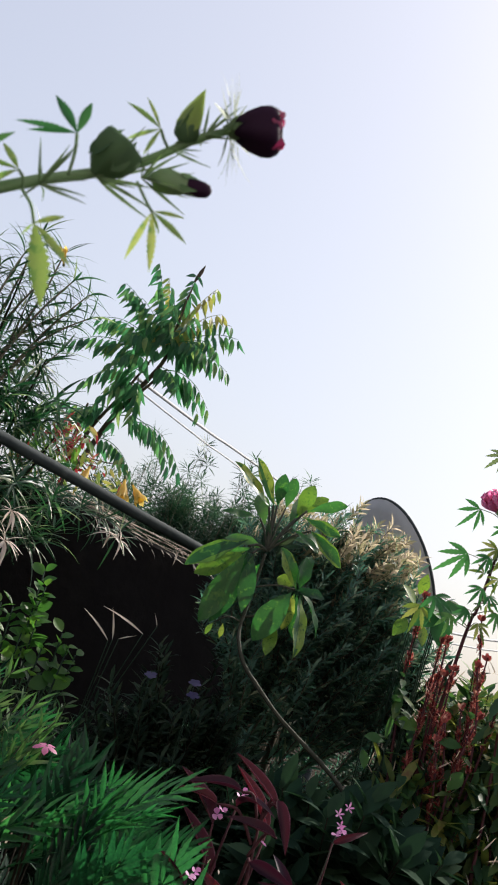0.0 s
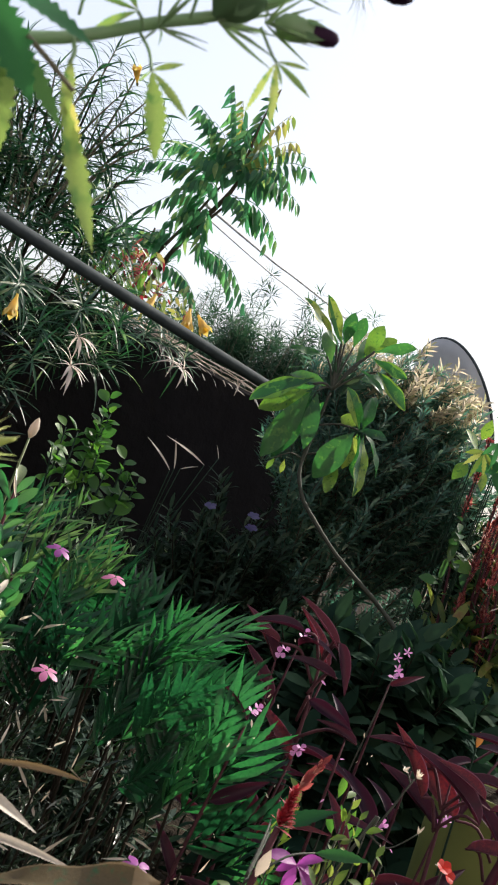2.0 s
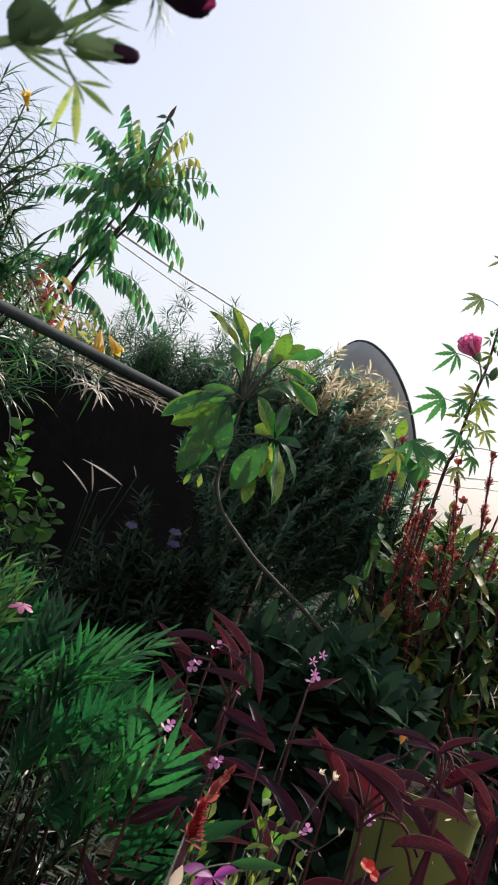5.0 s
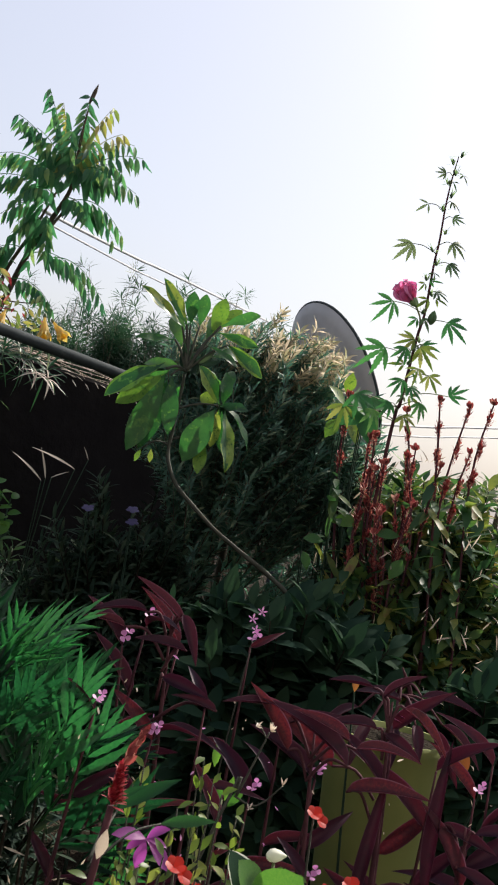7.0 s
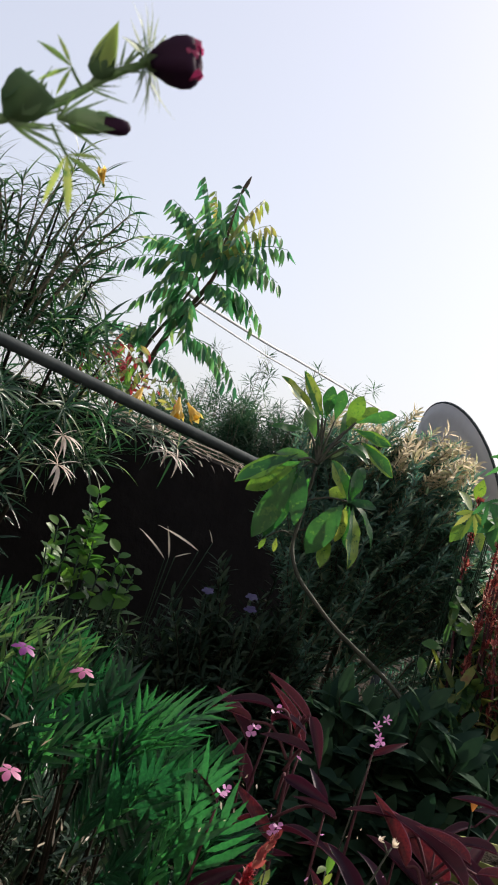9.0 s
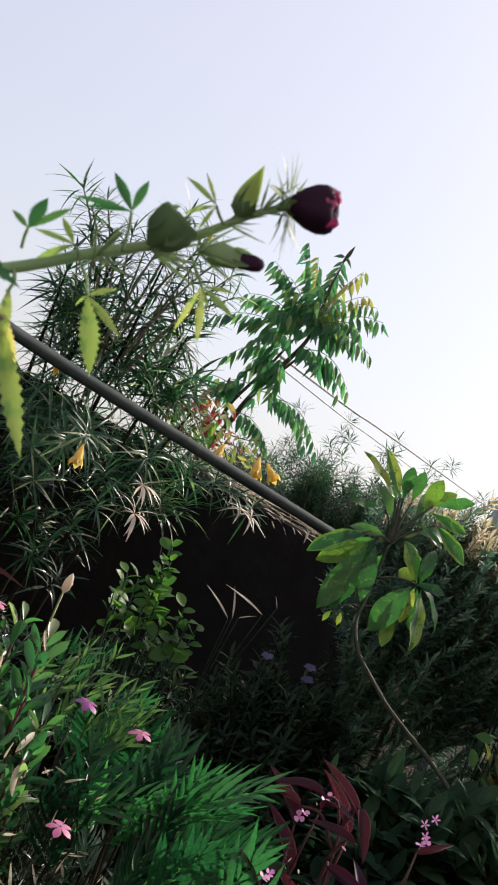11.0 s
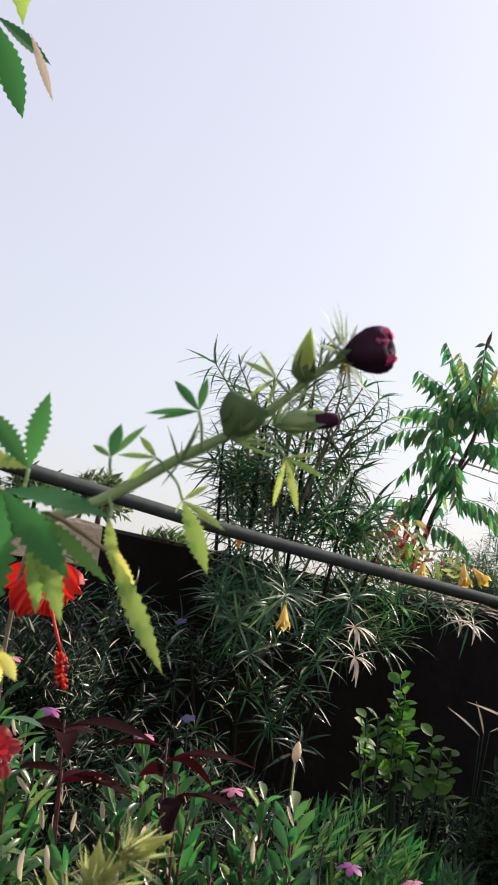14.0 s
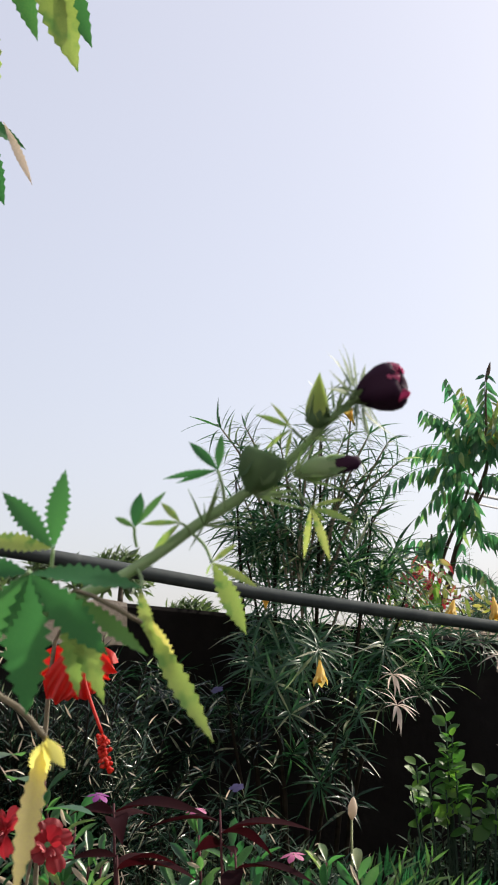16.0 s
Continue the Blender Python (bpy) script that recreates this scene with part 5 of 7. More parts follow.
for p, q in (((0.110, 2.60, 0.840), (0.052, 2.60, 0.892)), ((0.175, 2.60, 0.876), (0.090, 2.60, 0.914)), ((0.118, 2.60, 0.845), (0.104, 2.60, 0.906)), ((0.20, 2.62, 0.90), (0.19, 2.62, 0.925)), ((0.13, 2.60, 0.85), (0.16, 2.60, 0.87))):
    p, q = Vector(p), Vector(q)
    part("blade", Bag().add(blade(0.075, 8, 0.16, 0.3, 0.4)).mesh("blade", m_dry), None, dryb, "", axes(p, q - p, (0.3, -0.75, 0.9), (q - p).length * 1.08))
    part("stalk", Bag().add(tube([(0.10, 2.66, 0), (0.10, 2.66, 0.5), p], [0.0016, 0.0014, 0.001], 4)), m_dark, dryb)


# ---- bed of compound-leaved marigolds ----
def leaf_spray(r, pairs, n=5):
    """A feather-shaped leaf along x, length 1, its leaflets long, saw-edged and nearly parallel."""
    b = Bag()
    sag = r.uniform(0.02, 0.16)
    b.add(tube([(s, 0, -sag * s * s) for s in (0, 0.33, 0.66, 1.0)], [0.012, 0.010, 0.008, 0.004], 4))
    for i in range(pairs):
        s = 0.12 + 0.80 * i / (pairs - 1)
        for sgn in (1, -1):
            d = Vector((0.9, sgn * (0.62 - 0.25 * s), 0.10 - 2 * sag * s * 0.6))
            b.add(blade(0.155, n, r.uniform(0.0, 0.30), 0.45, 0.42, 0.20), axes((s, 0, -sag * s * s), d, (0, r.uniform(-0.3, 0.3), 1), (0.74 - 0.30 * s) * r.uniform(0.85, 1.15)))
    b.add(blade(0.2, n, 0.1, 0.45, 0.42, 0.30), axes((0.98, 0, -sag * 0.96), (1, 0, -sag), (0, 0, 1), 0.34))
    return b


rm = random.Random(101)
SPRAYS = [leaf_spray(rm, k).mesh("leaf", m_marigold) for k in (6, 5, 6, 5, 7)]


def marigold(base, height, spread, count, seed):
    r = random.Random(seed)
    base = Vector(base)
    height -= 0.022
    t = thing("marigold_plant", base, "bushy marigold foliage with feather-shaped green leaves", "plant", "marigold plants")
    # These bits stand for litter and for painted specks of light.
    bits = Bag()
    for i in range(24):
        a, q = r.uniform(0, 6.283), math.sqrt(r.random())
        bits.add(r.choice(NARROW), axes(base + Vector((spread * q * math.cos(a), spread * q * math.sin(a), height * r.uniform(0.45, 0.88))), turned(r, (0.1, -0.2, 0.3), 1.0), (0, -1, 0.4), r.uniform(0.010, 0.026)))
    part("dry_litter", bits, m_dry, t, "pale bits, dry litter and painted glints", None, "stuff")
    for i in range(4):
        a = r.uniform(0, 6.283)
        tip = base + Vector((spread * 0.5 * math.cos(a), spread * 0.5 * math.sin(a), height * r.uniform(0.75, 0.95)))
        part("stem", Bag().add(tube([base, base.lerp(tip, 0.5) + Vector((0, 0, 0.03)), tip], [0.004, 0.003, 0.0015], 5)), m_shadewood, t)
    for i in range(int(count * 0.85)):
        a, q = r.uniform(0, 6.283), math.sqrt(r.random())
        p = base + Vector((spread * q * math.cos(a), spread * q * math.sin(a), height * r.uniform(0.86, 0.96) * (1 - 0.14 * q * q)))
        d = Vector((math.cos(a) * 0.6 * q, math.sin(a) * 0.6 * q, r.uniform(0.4, 1.1))) + Vector((r.uniform(0.0, 0.9), r.uniform(-0.5, 0.2), 0))
        part("leaf", r.choice(SPRAYS), None, t, "", axes(p, d, turned(r, (-0.15, -0.6, 0.8), 0.8), r.uniform(0.070, 0.115) * (0.80 if base.y < 1.22 or base.y > 1.45 else 1.0)))


for i, (x, y, h, s, n) in enumerate(((-0.11, 1.50, 0.76, 0.11, 9), (0.00, 1.43, 0.745, 0.10, 15), (0.09, 1.37, 0.735, 0.09, 26), (0.14, 1.30, 0.70, 0.07, 16), (0.185, 1.25, 0.65, 0.05, 8), (-0.05, 1.60, 0.79, 0.06, 13), (0.04, 1.56, 0.765, 0.07, 18))):
    marigold((x, y, 0), h, s, n, 110 + i)


def feathery_herb():
    """A herb of fine upright sprays, paler than the marigolds round it."""
    r = random.Random(127)
    base = Vector((-0.03, 1.53, 0))
    t = thing("feathery_herb", base, "fine pale yellow-green feathery herb behind the marigolds", "plant")
    for tip in ((-0.102, 1.50, 0.778), (-0.061, 1.50, 0.790), (-0.026, 1.50, 0.793), (0.015, 1.50, 0.767), (0.042, 1.50, 0.750), (-0.045, 1.49, 0.765), (-0.005, 1.49, 0.762), (0.028, 1.49, 0.742), (-0.080, 1.50, 0.762)):
        tip = Vector(tip)
        foot = base.lerp(tip, 0.90) - Vector((0.02, 0, 0))
        part("stem", Bag().add(tube([base, base.lerp(foot, 0.6), foot, tip], [0.0022, 0.0018, 0.0013, 0.0007], 5)), m_greystem, t)
        b = Bag()
        for k in range(15):
            s = k / 14
            p = foot.lerp(tip, s)
            d = Vector((r.uniform(-0.2, 0.9), r.uniform(-0.5, 0.3), r.uniform(0.2, 1.0)))
            b.add(r.choice(NARROW), axes(p, d, turned(r, (0, -0.7, 0.4), 0.5), 0.038 * (1.15 - 0.5 * s) * r.uniform(0.7, 1.1), 1.3))
        part("spray", b, m_herb, t, "", None, "stuff")


feathery_herb()


# ---- periwinkles ----
PERI = [Bag().add(blade(w, 7, d, f, 0.62, 0, 0.04, 0.6)).mesh("leaf", m_peri) for w, d, f in ((0.26, 0.05, 0.9), (0.32, 0.25, 0.6), (0.24, 0.5, 0.9), (0.30, -0.2, 0.7))]
CURLED = [Bag().add(blade(0.22, 7, d, 0.9, 0.55, 0, 0, 0.45)).mesh("dry_leaf", m_dry) for d in (0.2, 0.5, -0.3)]


def periwinkle(base, tips, flowers, seed):
    t = oval_leaf_shrub("periwinkle", "periwinkle with oblong green leaves and pink flowers", "plant", base, tips, PERI, m_redstem, 0.054, 0.0086, seed, 0.95, "periwinkles", 0.55)
    r = random.Random(seed + 7)
    for k in range(26):
        x, y, z = r.choice(tips)
        p = Vector((x + r.uniform(-0.05, 0.05), y - r.uniform(0, 0.05), z - r.uniform(0.0, 0.16)))
        part("dry_leaf", CURLED[k % 3], None, t, "pale curled dry leaf", axes(p, turned(r, (-0.15, -0.1, 0.8), 0.7), turned(r, (0, -1, 0.3), 0.6), r.uniform(0.014, 0.036)))
    for i, (p, w) in enumerate(flowers):
        b = Bag()
        flower5(b, p, (w[0] * 0.5 + 0.2 * (i - 0.5), w[1] * 0.4, 1.0), 0.0145, 5, 0.45, 0.58, 0.25, seed + i)
        fl = part("flower", b, m_magenta if i % 2 else m_pink, t, "pink five-petalled flower")
        part("flower_tube", Bag().add(tube([Vector(p), Vector(p) - Vector(w).normalized() * 0.018, Vector(p) - Vector(w).normalized() * 0.03 - Vector((0, 0, 0.006))], [0.0018, 0.0014, 0.0014], 5)), m_greenstem, fl)


rq = random.Random(121)


def tips_round(x, y, z, n, s=0.07, dz=0.10):
    return [(x + rq.uniform(-s, s), y + rq.uniform(-s, s), z - rq.uniform(0, dz)) for _ in range(n + 3)]


periwinkle((-0.10, 1.40, 0), [(-0.135, 1.37, 0.80), (-0.10, 1.37, 0.79), (-0.16, 1.36, 0.77)] + tips_round(-0.13, 1.36, 0.75, 6), [((-0.170, 1.360, 0.809), (0.2, -0.7, 0.5)), ((-0.030, 1.380, 0.742), (0, -0.9, 0.4))], 131)
periwinkle((-0.28, 1.46, 0), [(-0.31, 1.48, 0.815), (-0.26, 1.44, 0.80)] + tips_round(-0.27, 1.44, 0.79, 6), [((-0.309, 1.460, 0.847), (0.1, -0.6, 0.8)), ((-0.327, 1.360, 0.638), (-0.2, -0.9, 0.3))], 141)
periwinkle((-0.48, 1.43, 0), [(-0.50, 1.44, 0.89)] + tips_round(-0.48, 1.42, 0.86, 6, 0.08), [((-0.485, 1.43, 0.922), (0.2, -0.5, 0.8)), ((-0.42, 1.42, 0.865), (0.2, -0.7, 0.5))], 151)
periwinkle((-0.17, 1.20, 0), tips_round(-0.17, 1.20, 0.69, 7, 0.08), [((0.003, 1.200, 0.647), (0.3, -0.9, 0.2))], 161)
periwinkle((-0.36, 1.25, 0), tips_round(-0.36, 1.25, 0.74, 7, 0.08), [((0.040, 1.400, 0.731), (0.1, -0.9, 0.4))], 171)
periwinkle((-0.06, 1.02, 0), tips_round(-0.06, 1.02, 0.56, -1, 0.05), [((-0.030, 1.020, 0.624), (0.1, -0.9, 0.6)), ((0.126, 0.980, 0.571), (0.1, -1.2, 0.4)), ((0.127, 0.980, 0.565), (0.1, -0.9, 0.4))], 181)
bud = thing("grey_flower_bud", (-0.105, 1.388, 0), "single furled pale grey-green bud on a thin stalk", "flower bud")
part("stalk", Bag().add(tube([(-0.105, 1.388, 0), (-0.11, 1.388, 0.5), (-0.108, 1.388, 0.845)], [0.002, 0.0018, 0.0014], 5)), m_greenstem, bud)
part("bud", Bag().add(spun([(0, 0.001), (0.006, 0.005), (0.014, 0.0055), (0.022, 0.003), (0.026, 0.0)], 9), axes((-0.108, 1.388, 0.845), (0.1, 0, 1))), m_dry, bud)


# ---- purple trailing plants ----
def boat_leaf(width, droop, n=10, keel=0.9):
    """A keeled, boat-shaped leaf of length 1 along x, its thin pale margin painting rim light on edge hairs."""
    v, mid, rim = [], [], []
    for i in range(n + 1):
        s = i / n
        w = width * 0.5 * (math.sin(math.pi * s ** 0.72) ** 0.8 if 0 < i < n else 0.02)
        for u in (-1.0, -0.93, -0.45, 0.0, 0.45, 0.93, 1.0):
            v.append((s, w * u * (1.0 - 0.12 * abs(u)), -droop * s * s + keel * w * abs(u) ** 1.4))
    for i in range(n):
        for k in range(6):
            q = (7 * i + k, 7 * i + k + 1, 7 * i + k + 8, 7 * i + k + 7)
            (rim if k in (0, 5) else mid).append(q)
    me = Bag().add((np.array(v), mid + rim)).mesh("leaf", [m_purple, m_purple_rim])
    for f in me.polygons[len(mid):]:
        f.material_index = 1
    return me


PURPLE = [boat_leaf(w, d) for w, d in ((0.24, 0.20), (0.27, 0.45), (0.24, 0.70), (0.28, 0.10))]


def purple_heart(base, tip, count, size, seed, bloom=True):
    r = random.Random(seed)
    base, tip = Vector(base), Vector(tip)
    t = thing("purple_heart_plant", base, "purple-leaved trailing plant with small lilac flowers", "plant", "purple plants")
    mid = base.lerp(tip, 0.55) + Vector((r.uniform(-0.03, 0.03), r.uniform(-0.02, 0.02), 0))
    part("stem", Bag().add(tube([base, mid, tip], [0.0032, 0.0028, 0.0012], 7, 0.05)), m_redstem, t)
    count = max(3, int(count * 0.6))
    for i in range(count):
        s = 0.45 + 0.55 * (i + 1) / count
        p = base.lerp(mid, s / 0.55) if s < 0.55 else mid.lerp(tip, (s - 0.55) / 0.45)
        a = i * 2.9 + r.uniform(-0.5, 0.5)
        d = Vector((math.cos(a), math.sin(a) * 0.7, r.uniform(0.4, 1.4)))
        part("leaf", r.choice(PURPLE), None, t, "", axes(p, d, turned(r, (0, -0.5, 0.8), 0.4), size * r.uniform(0.6, 0.95)))
    dried = Bag()
    for i in range(13):
        p = base.lerp(mid, r.uniform(0.75, 1.0)) if i % 2 else mid.lerp(tip, r.random())
        dried.add(r.choice(SHORT), axes(p + Vector((r.uniform(-0.012, 0.012), -0.012, r.uniform(-0.01, 0.01))), turned(r, (0, -0.2, 0.4), 1.0), (0, -1, 0.3), r.uniform(0.004, 0.009), 1.1))
    part("dried_bloom", dried, m_lilac if seed % 3 == 0 else m_dry, t, "dried pale flower remains", None, "stuff")
    if bloom:
        b = Bag()
        p = tip + Vector((0, -0.008, 0.012))
        flower5(b, p, turned(r, (0, -0.6, 0.6), 0.5), 0.0075, 3, 0.1, 0.95, 0.5, seed)
        flower5(b, p + Vector((0.004, 0, 0.006)), turned(r, (0, -0.6, 0.6), 0.5), 0.0065, 3, 0.1, 0.9, 0.7, seed + 1)
        part("flower", b, m_lilac, t, "tiny lilac flower")


for i, (x, y, z, n, k, fl) in enumerate(((0.262, 1.375, 0.735, 9, 0.095, True), (0.30, 1.36, 0.72, 8, 0.10, False), (0.235, 1.33, 0.715, 8, 0.085, True), (0.21, 1.22, 0.665, 7, 0.08, True), (0.335, 1.31, 0.665, 8, 0.095, False), (0.40, 1.455, 0.72, 4, 0.06, True), (0.28, 1.28, 0.63, 8, 0.085, True),
                                         (0.44, 1.38, 0.645, 9, 0.105, False), (0.48, 1.34, 0.60, 8, 0.11, True), (0.57, 1.37, 0.665, 9, 0.115, True), (0.62, 1.34, 0.63, 9, 0.12, False), (0.68, 1.36, 0.60, 8, 0.11, True), (0.40, 1.30, 0.58, 8, 0.09, True), (0.36, 1.24, 0.56, 7, 0.085, False), (0.72, 1.42, 0.63, 8, 0.11, False), (0.46, 1.22, 0.52, 7, 0.09, True))):
    purple_heart((x + 0.02, y + 0.03, 0), (x, y, z), n, k, 200 + i, fl)


def arching_purple(base, top, leaves, seed, label):
    """A purple plant whose large arching leaves leave the stem near given places."""
    r = random.Random(seed)
    t = thing("purple_heart_plant", base, label, "plant", "purple plants")
    part("stem", Bag().add(tube([base, Vector(base).lerp(Vector(top), 0.55) + Vector((0.02, 0, 0)), top], [0.0048, 0.0042, 0.0012], 7, 0.05)), m_redstem, t)
    for a, b, w in leaves:
        a, b = Vector(a), Vector(b)
        me = boat_leaf(w * 0.95, r.uniform(0.05, 0.40), 12)
        part("leaf", me, None, t, "", axes(a, b - a, turned(r, (-0.2, -0.5, 0.8), 0.3), (b - a).length))
        near_stem = Vector(base).lerp(Vector(top), min(1.0, a.z / top[2]))
        part("leaf_stalk", Bag().add(tube([near_stem - Vector((0, 0, 0.03)), near_stem.lerp(a, 0.5), a], [0.0020, 0.0020, 0.0016], 5)), m_redstem, t)


arching_purple((0.28, 1.36, 0), (0.285, 1.345, 0.755), (((0.297, 1.331, 0.752), (0.238, 1.326, 0.797), 0.24), ((0.295, 1.331, 0.760), (0.316, 1.295, 0.722), 0.30), ((0.284, 1.323, 0.690), (0.333, 1.291, 0.683), 0.30), ((0.257, 1.342, 0.755), (0.196, 1.330, 0.765), 0.30), ((0.305, 1.325, 0.722), (0.245, 1.315, 0.732), 0.28), ((0.235, 1.343, 0.735), (0.192, 1.329, 0.752), 0.30), ((0.347, 1.304, 0.666), (0.299, 1.295, 0.684), 0.26)), 281, "dark purple plant with arching pointed leaves")
arching_purple((0.46, 1.30, 0), (0.455, 1.285, 0.665), (((0.488, 1.250, 0.640), (0.405, 1.269, 0.712), 0.28), ((0.427, 1.276, 0.642), (0.386, 1.276, 0.710), 0.28), ((0.410, 1.290, 0.683), (0.350, 1.283, 0.690), 0.26), ((0.488, 1.259, 0.666), (0.428, 1.257, 0.697), 0.28), ((0.50, 1.27, 0.655), (0.565, 1.25, 0.672), 0.28)), 282, "purple plant with long reddish arching leaves")
arching_purple((0.55, 1.36, 0), (0.555, 1.345, 0.70), (((0.500, 1.353, 0.615), (0.412, 1.364, 0.690), 0.30), ((0.570, 1.342, 0.695), (0.625, 1.306, 0.668), 0.28), ((0.547, 1.354, 0.700), (0.572, 1.329, 0.745), 0.30), ((0.518, 1.339, 0.592), (0.600, 1.303, 0.622), 0.28), ((0.535, 1.300, 0.470), (0.552, 1.310, 0.628), 0.12), ((0.618, 1.300, 0.500), (0.612, 1.305, 0.672), 0.13), ((0.545, 1.350, 0.665), (0.480, 1.345, 0.678), 0.30), ((0.552, 1.342, 0.662), (0.590, 1.311, 0.645), 0.34), ((0.535, 1.362, 0.710), (0.478, 1.352, 0.716), 0.28)), 283, "tall purple plant with broad pointed leaves")
arching_purple((0.66, 1.30, 0), (0.645, 1.285, 0.585), (((0.622, 1.302, 0.580), (0.680, 1.266, 0.565), 0.28), ((0.649, 1.279, 0.520), (0.610, 1.286, 0.607), 0.26), ((0.655, 1.28, 0.58), (0.72, 1.25, 0.60), 0.26), ((0.64, 1.28, 0.54), (0.70, 1.24, 0.52), 0.26)), 284, "low purple plant with broad folded leaves")

star = thing("thin_flower_stalk", (0.40, 1.455, 0), "thin leaning stalk with small lilac star flowers", "flower")
part("stalk", Bag().add(tube([(0.39, 1.45, 0), (0.385, 1.455, 0.45), (0.402, 1.455, 0.74)], [0.0016, 0.0013, 0.0009], 5)), m_greystem, star)
sb = Bag()
for p in ((0.402, 1.45, 0.742), (0.406, 1.452, 0.765), (0.396, 1.45, 0.755)):
    flower5(sb, p, (0.1, -0.8, 0.5), 0.0075, 5, 0.1, 0.35, 0.5, 3)
part("flower", sb, m_lilac, star, "lilac star flower")

for i, (x, y, z, spread) in enumerate(((-0.385, 1.37, 0.872, ((-0.9, 0.1), (0.9, -0.1), (0.2, 0.9), (0.3, -0.9))), (-0.255, 1.36, 0.868, ((-0.8, -0.2), (0.8, 0.1), (0.2, 0.8))), (-0.235, 1.35, 0.828, ((0.9, 0.1), (-0.5, 0.6), (0.1, -0.9))), (-0.37, 1.34, 0.818, ((0.9, -0.2), (-0.9, 0.1), (0.2, 0.7))))):
    r0 = random.Random(250 + i)
    t = thing("maroon_leaf_plant", (x, y, 0), "low plant with broad dark maroon leaves", "plant", "maroon plants")
    part("stem", Bag().add(tube([(x, y, 0), (x + 0.01, y, z * 0.6), (x, y, z - 0.012)], [0.003, 0.0022, 0.0012], 6)), m_redstem, t)
    me = Bag().add(blade(0.27, 10, 0.42, 0.4, 0.42, 0, 0, 1.0, 0.5)).mesh("leaf", m_maroon)
    for dx, dy in spread:
        part("leaf", me, None, t, "", axes((x, y, z - 0.012 - r0.uniform(0, 0.03)), (dx, dy + r0.uniform(-0.3, 0.3), r0.uniform(0.0, 0.4)), turned(r0, (0, -0.1, 1), 0.4), r0.uniform(0.075, 0.115)))


# ---- green pot behind the purple leaves ----
pot = thing("garden_pot", (0.66, 1.66, 0.26), "large olive-green plastic pot among the purple leaves", "pot")
prof = [(0, 0.0), (0, 0.062), (0.02, 0.066), (0.15, 0.074), (0.27, 0.082), (0.31, 0.083), (0.33, 0.086), (0.345, 0.086), (0.345, 0.080), (0.325, 0.079), (0.325, 0.0)]
part("body", Bag().add(spun(prof, 28), axes((0.66, 1.66, 0.26), (0, 0, 1), (1, 0, 0))), m_pot, pot)
part("soil", Bag().add(spun([(0.330, 0.0), (0.330, 0.0785), (0.337, 0.0785), (0.342, 0.04), (0.345, 0.0)], 20), axes((0.66, 1.66, 0.26), (0, 0, 1), (1, 0, 0))), m_soil, pot)
plinth = new("pot_stand", Bag().add(spun([(0, 0.0), (-0.03, 0.075), (0.26, 0.07), (0.26, 0.0)], 16), axes((0.66, 1.66, 0), (0, 0, 1), (1, 0, 0))).mesh("pot_stand", m_coping))
tagged(plinth, "stone stand under the green pot", "stand")


arching_purple((0.66, 1.66, 0.605), (0.66, 1.655, 0.70), (((0.61, 1.60, 0.625), (0.575, 1.55, 0.585), 0.3), ((0.64, 1.585, 0.63), (0.625, 1.53, 0.575), 0.28), ((0.67, 1.585, 0.635), (0.665, 1.53, 0.60), 0.3), ((0.70, 1.59, 0.63), (0.72, 1.53, 0.585), 0.28), ((0.72, 1.62, 0.635), (0.77, 1.57, 0.61), 0.28), ((0.65, 1.61, 0.66), (0.58, 1.57, 0.68), 0.28), ((0.68, 1.61, 0.67), (0.75, 1.57, 0.685), 0.26), ((0.60, 1.63, 0.64), (0.54, 1.60, 0.62), 0.28)), 285, "purple plant spilling over the rim of the green pot")


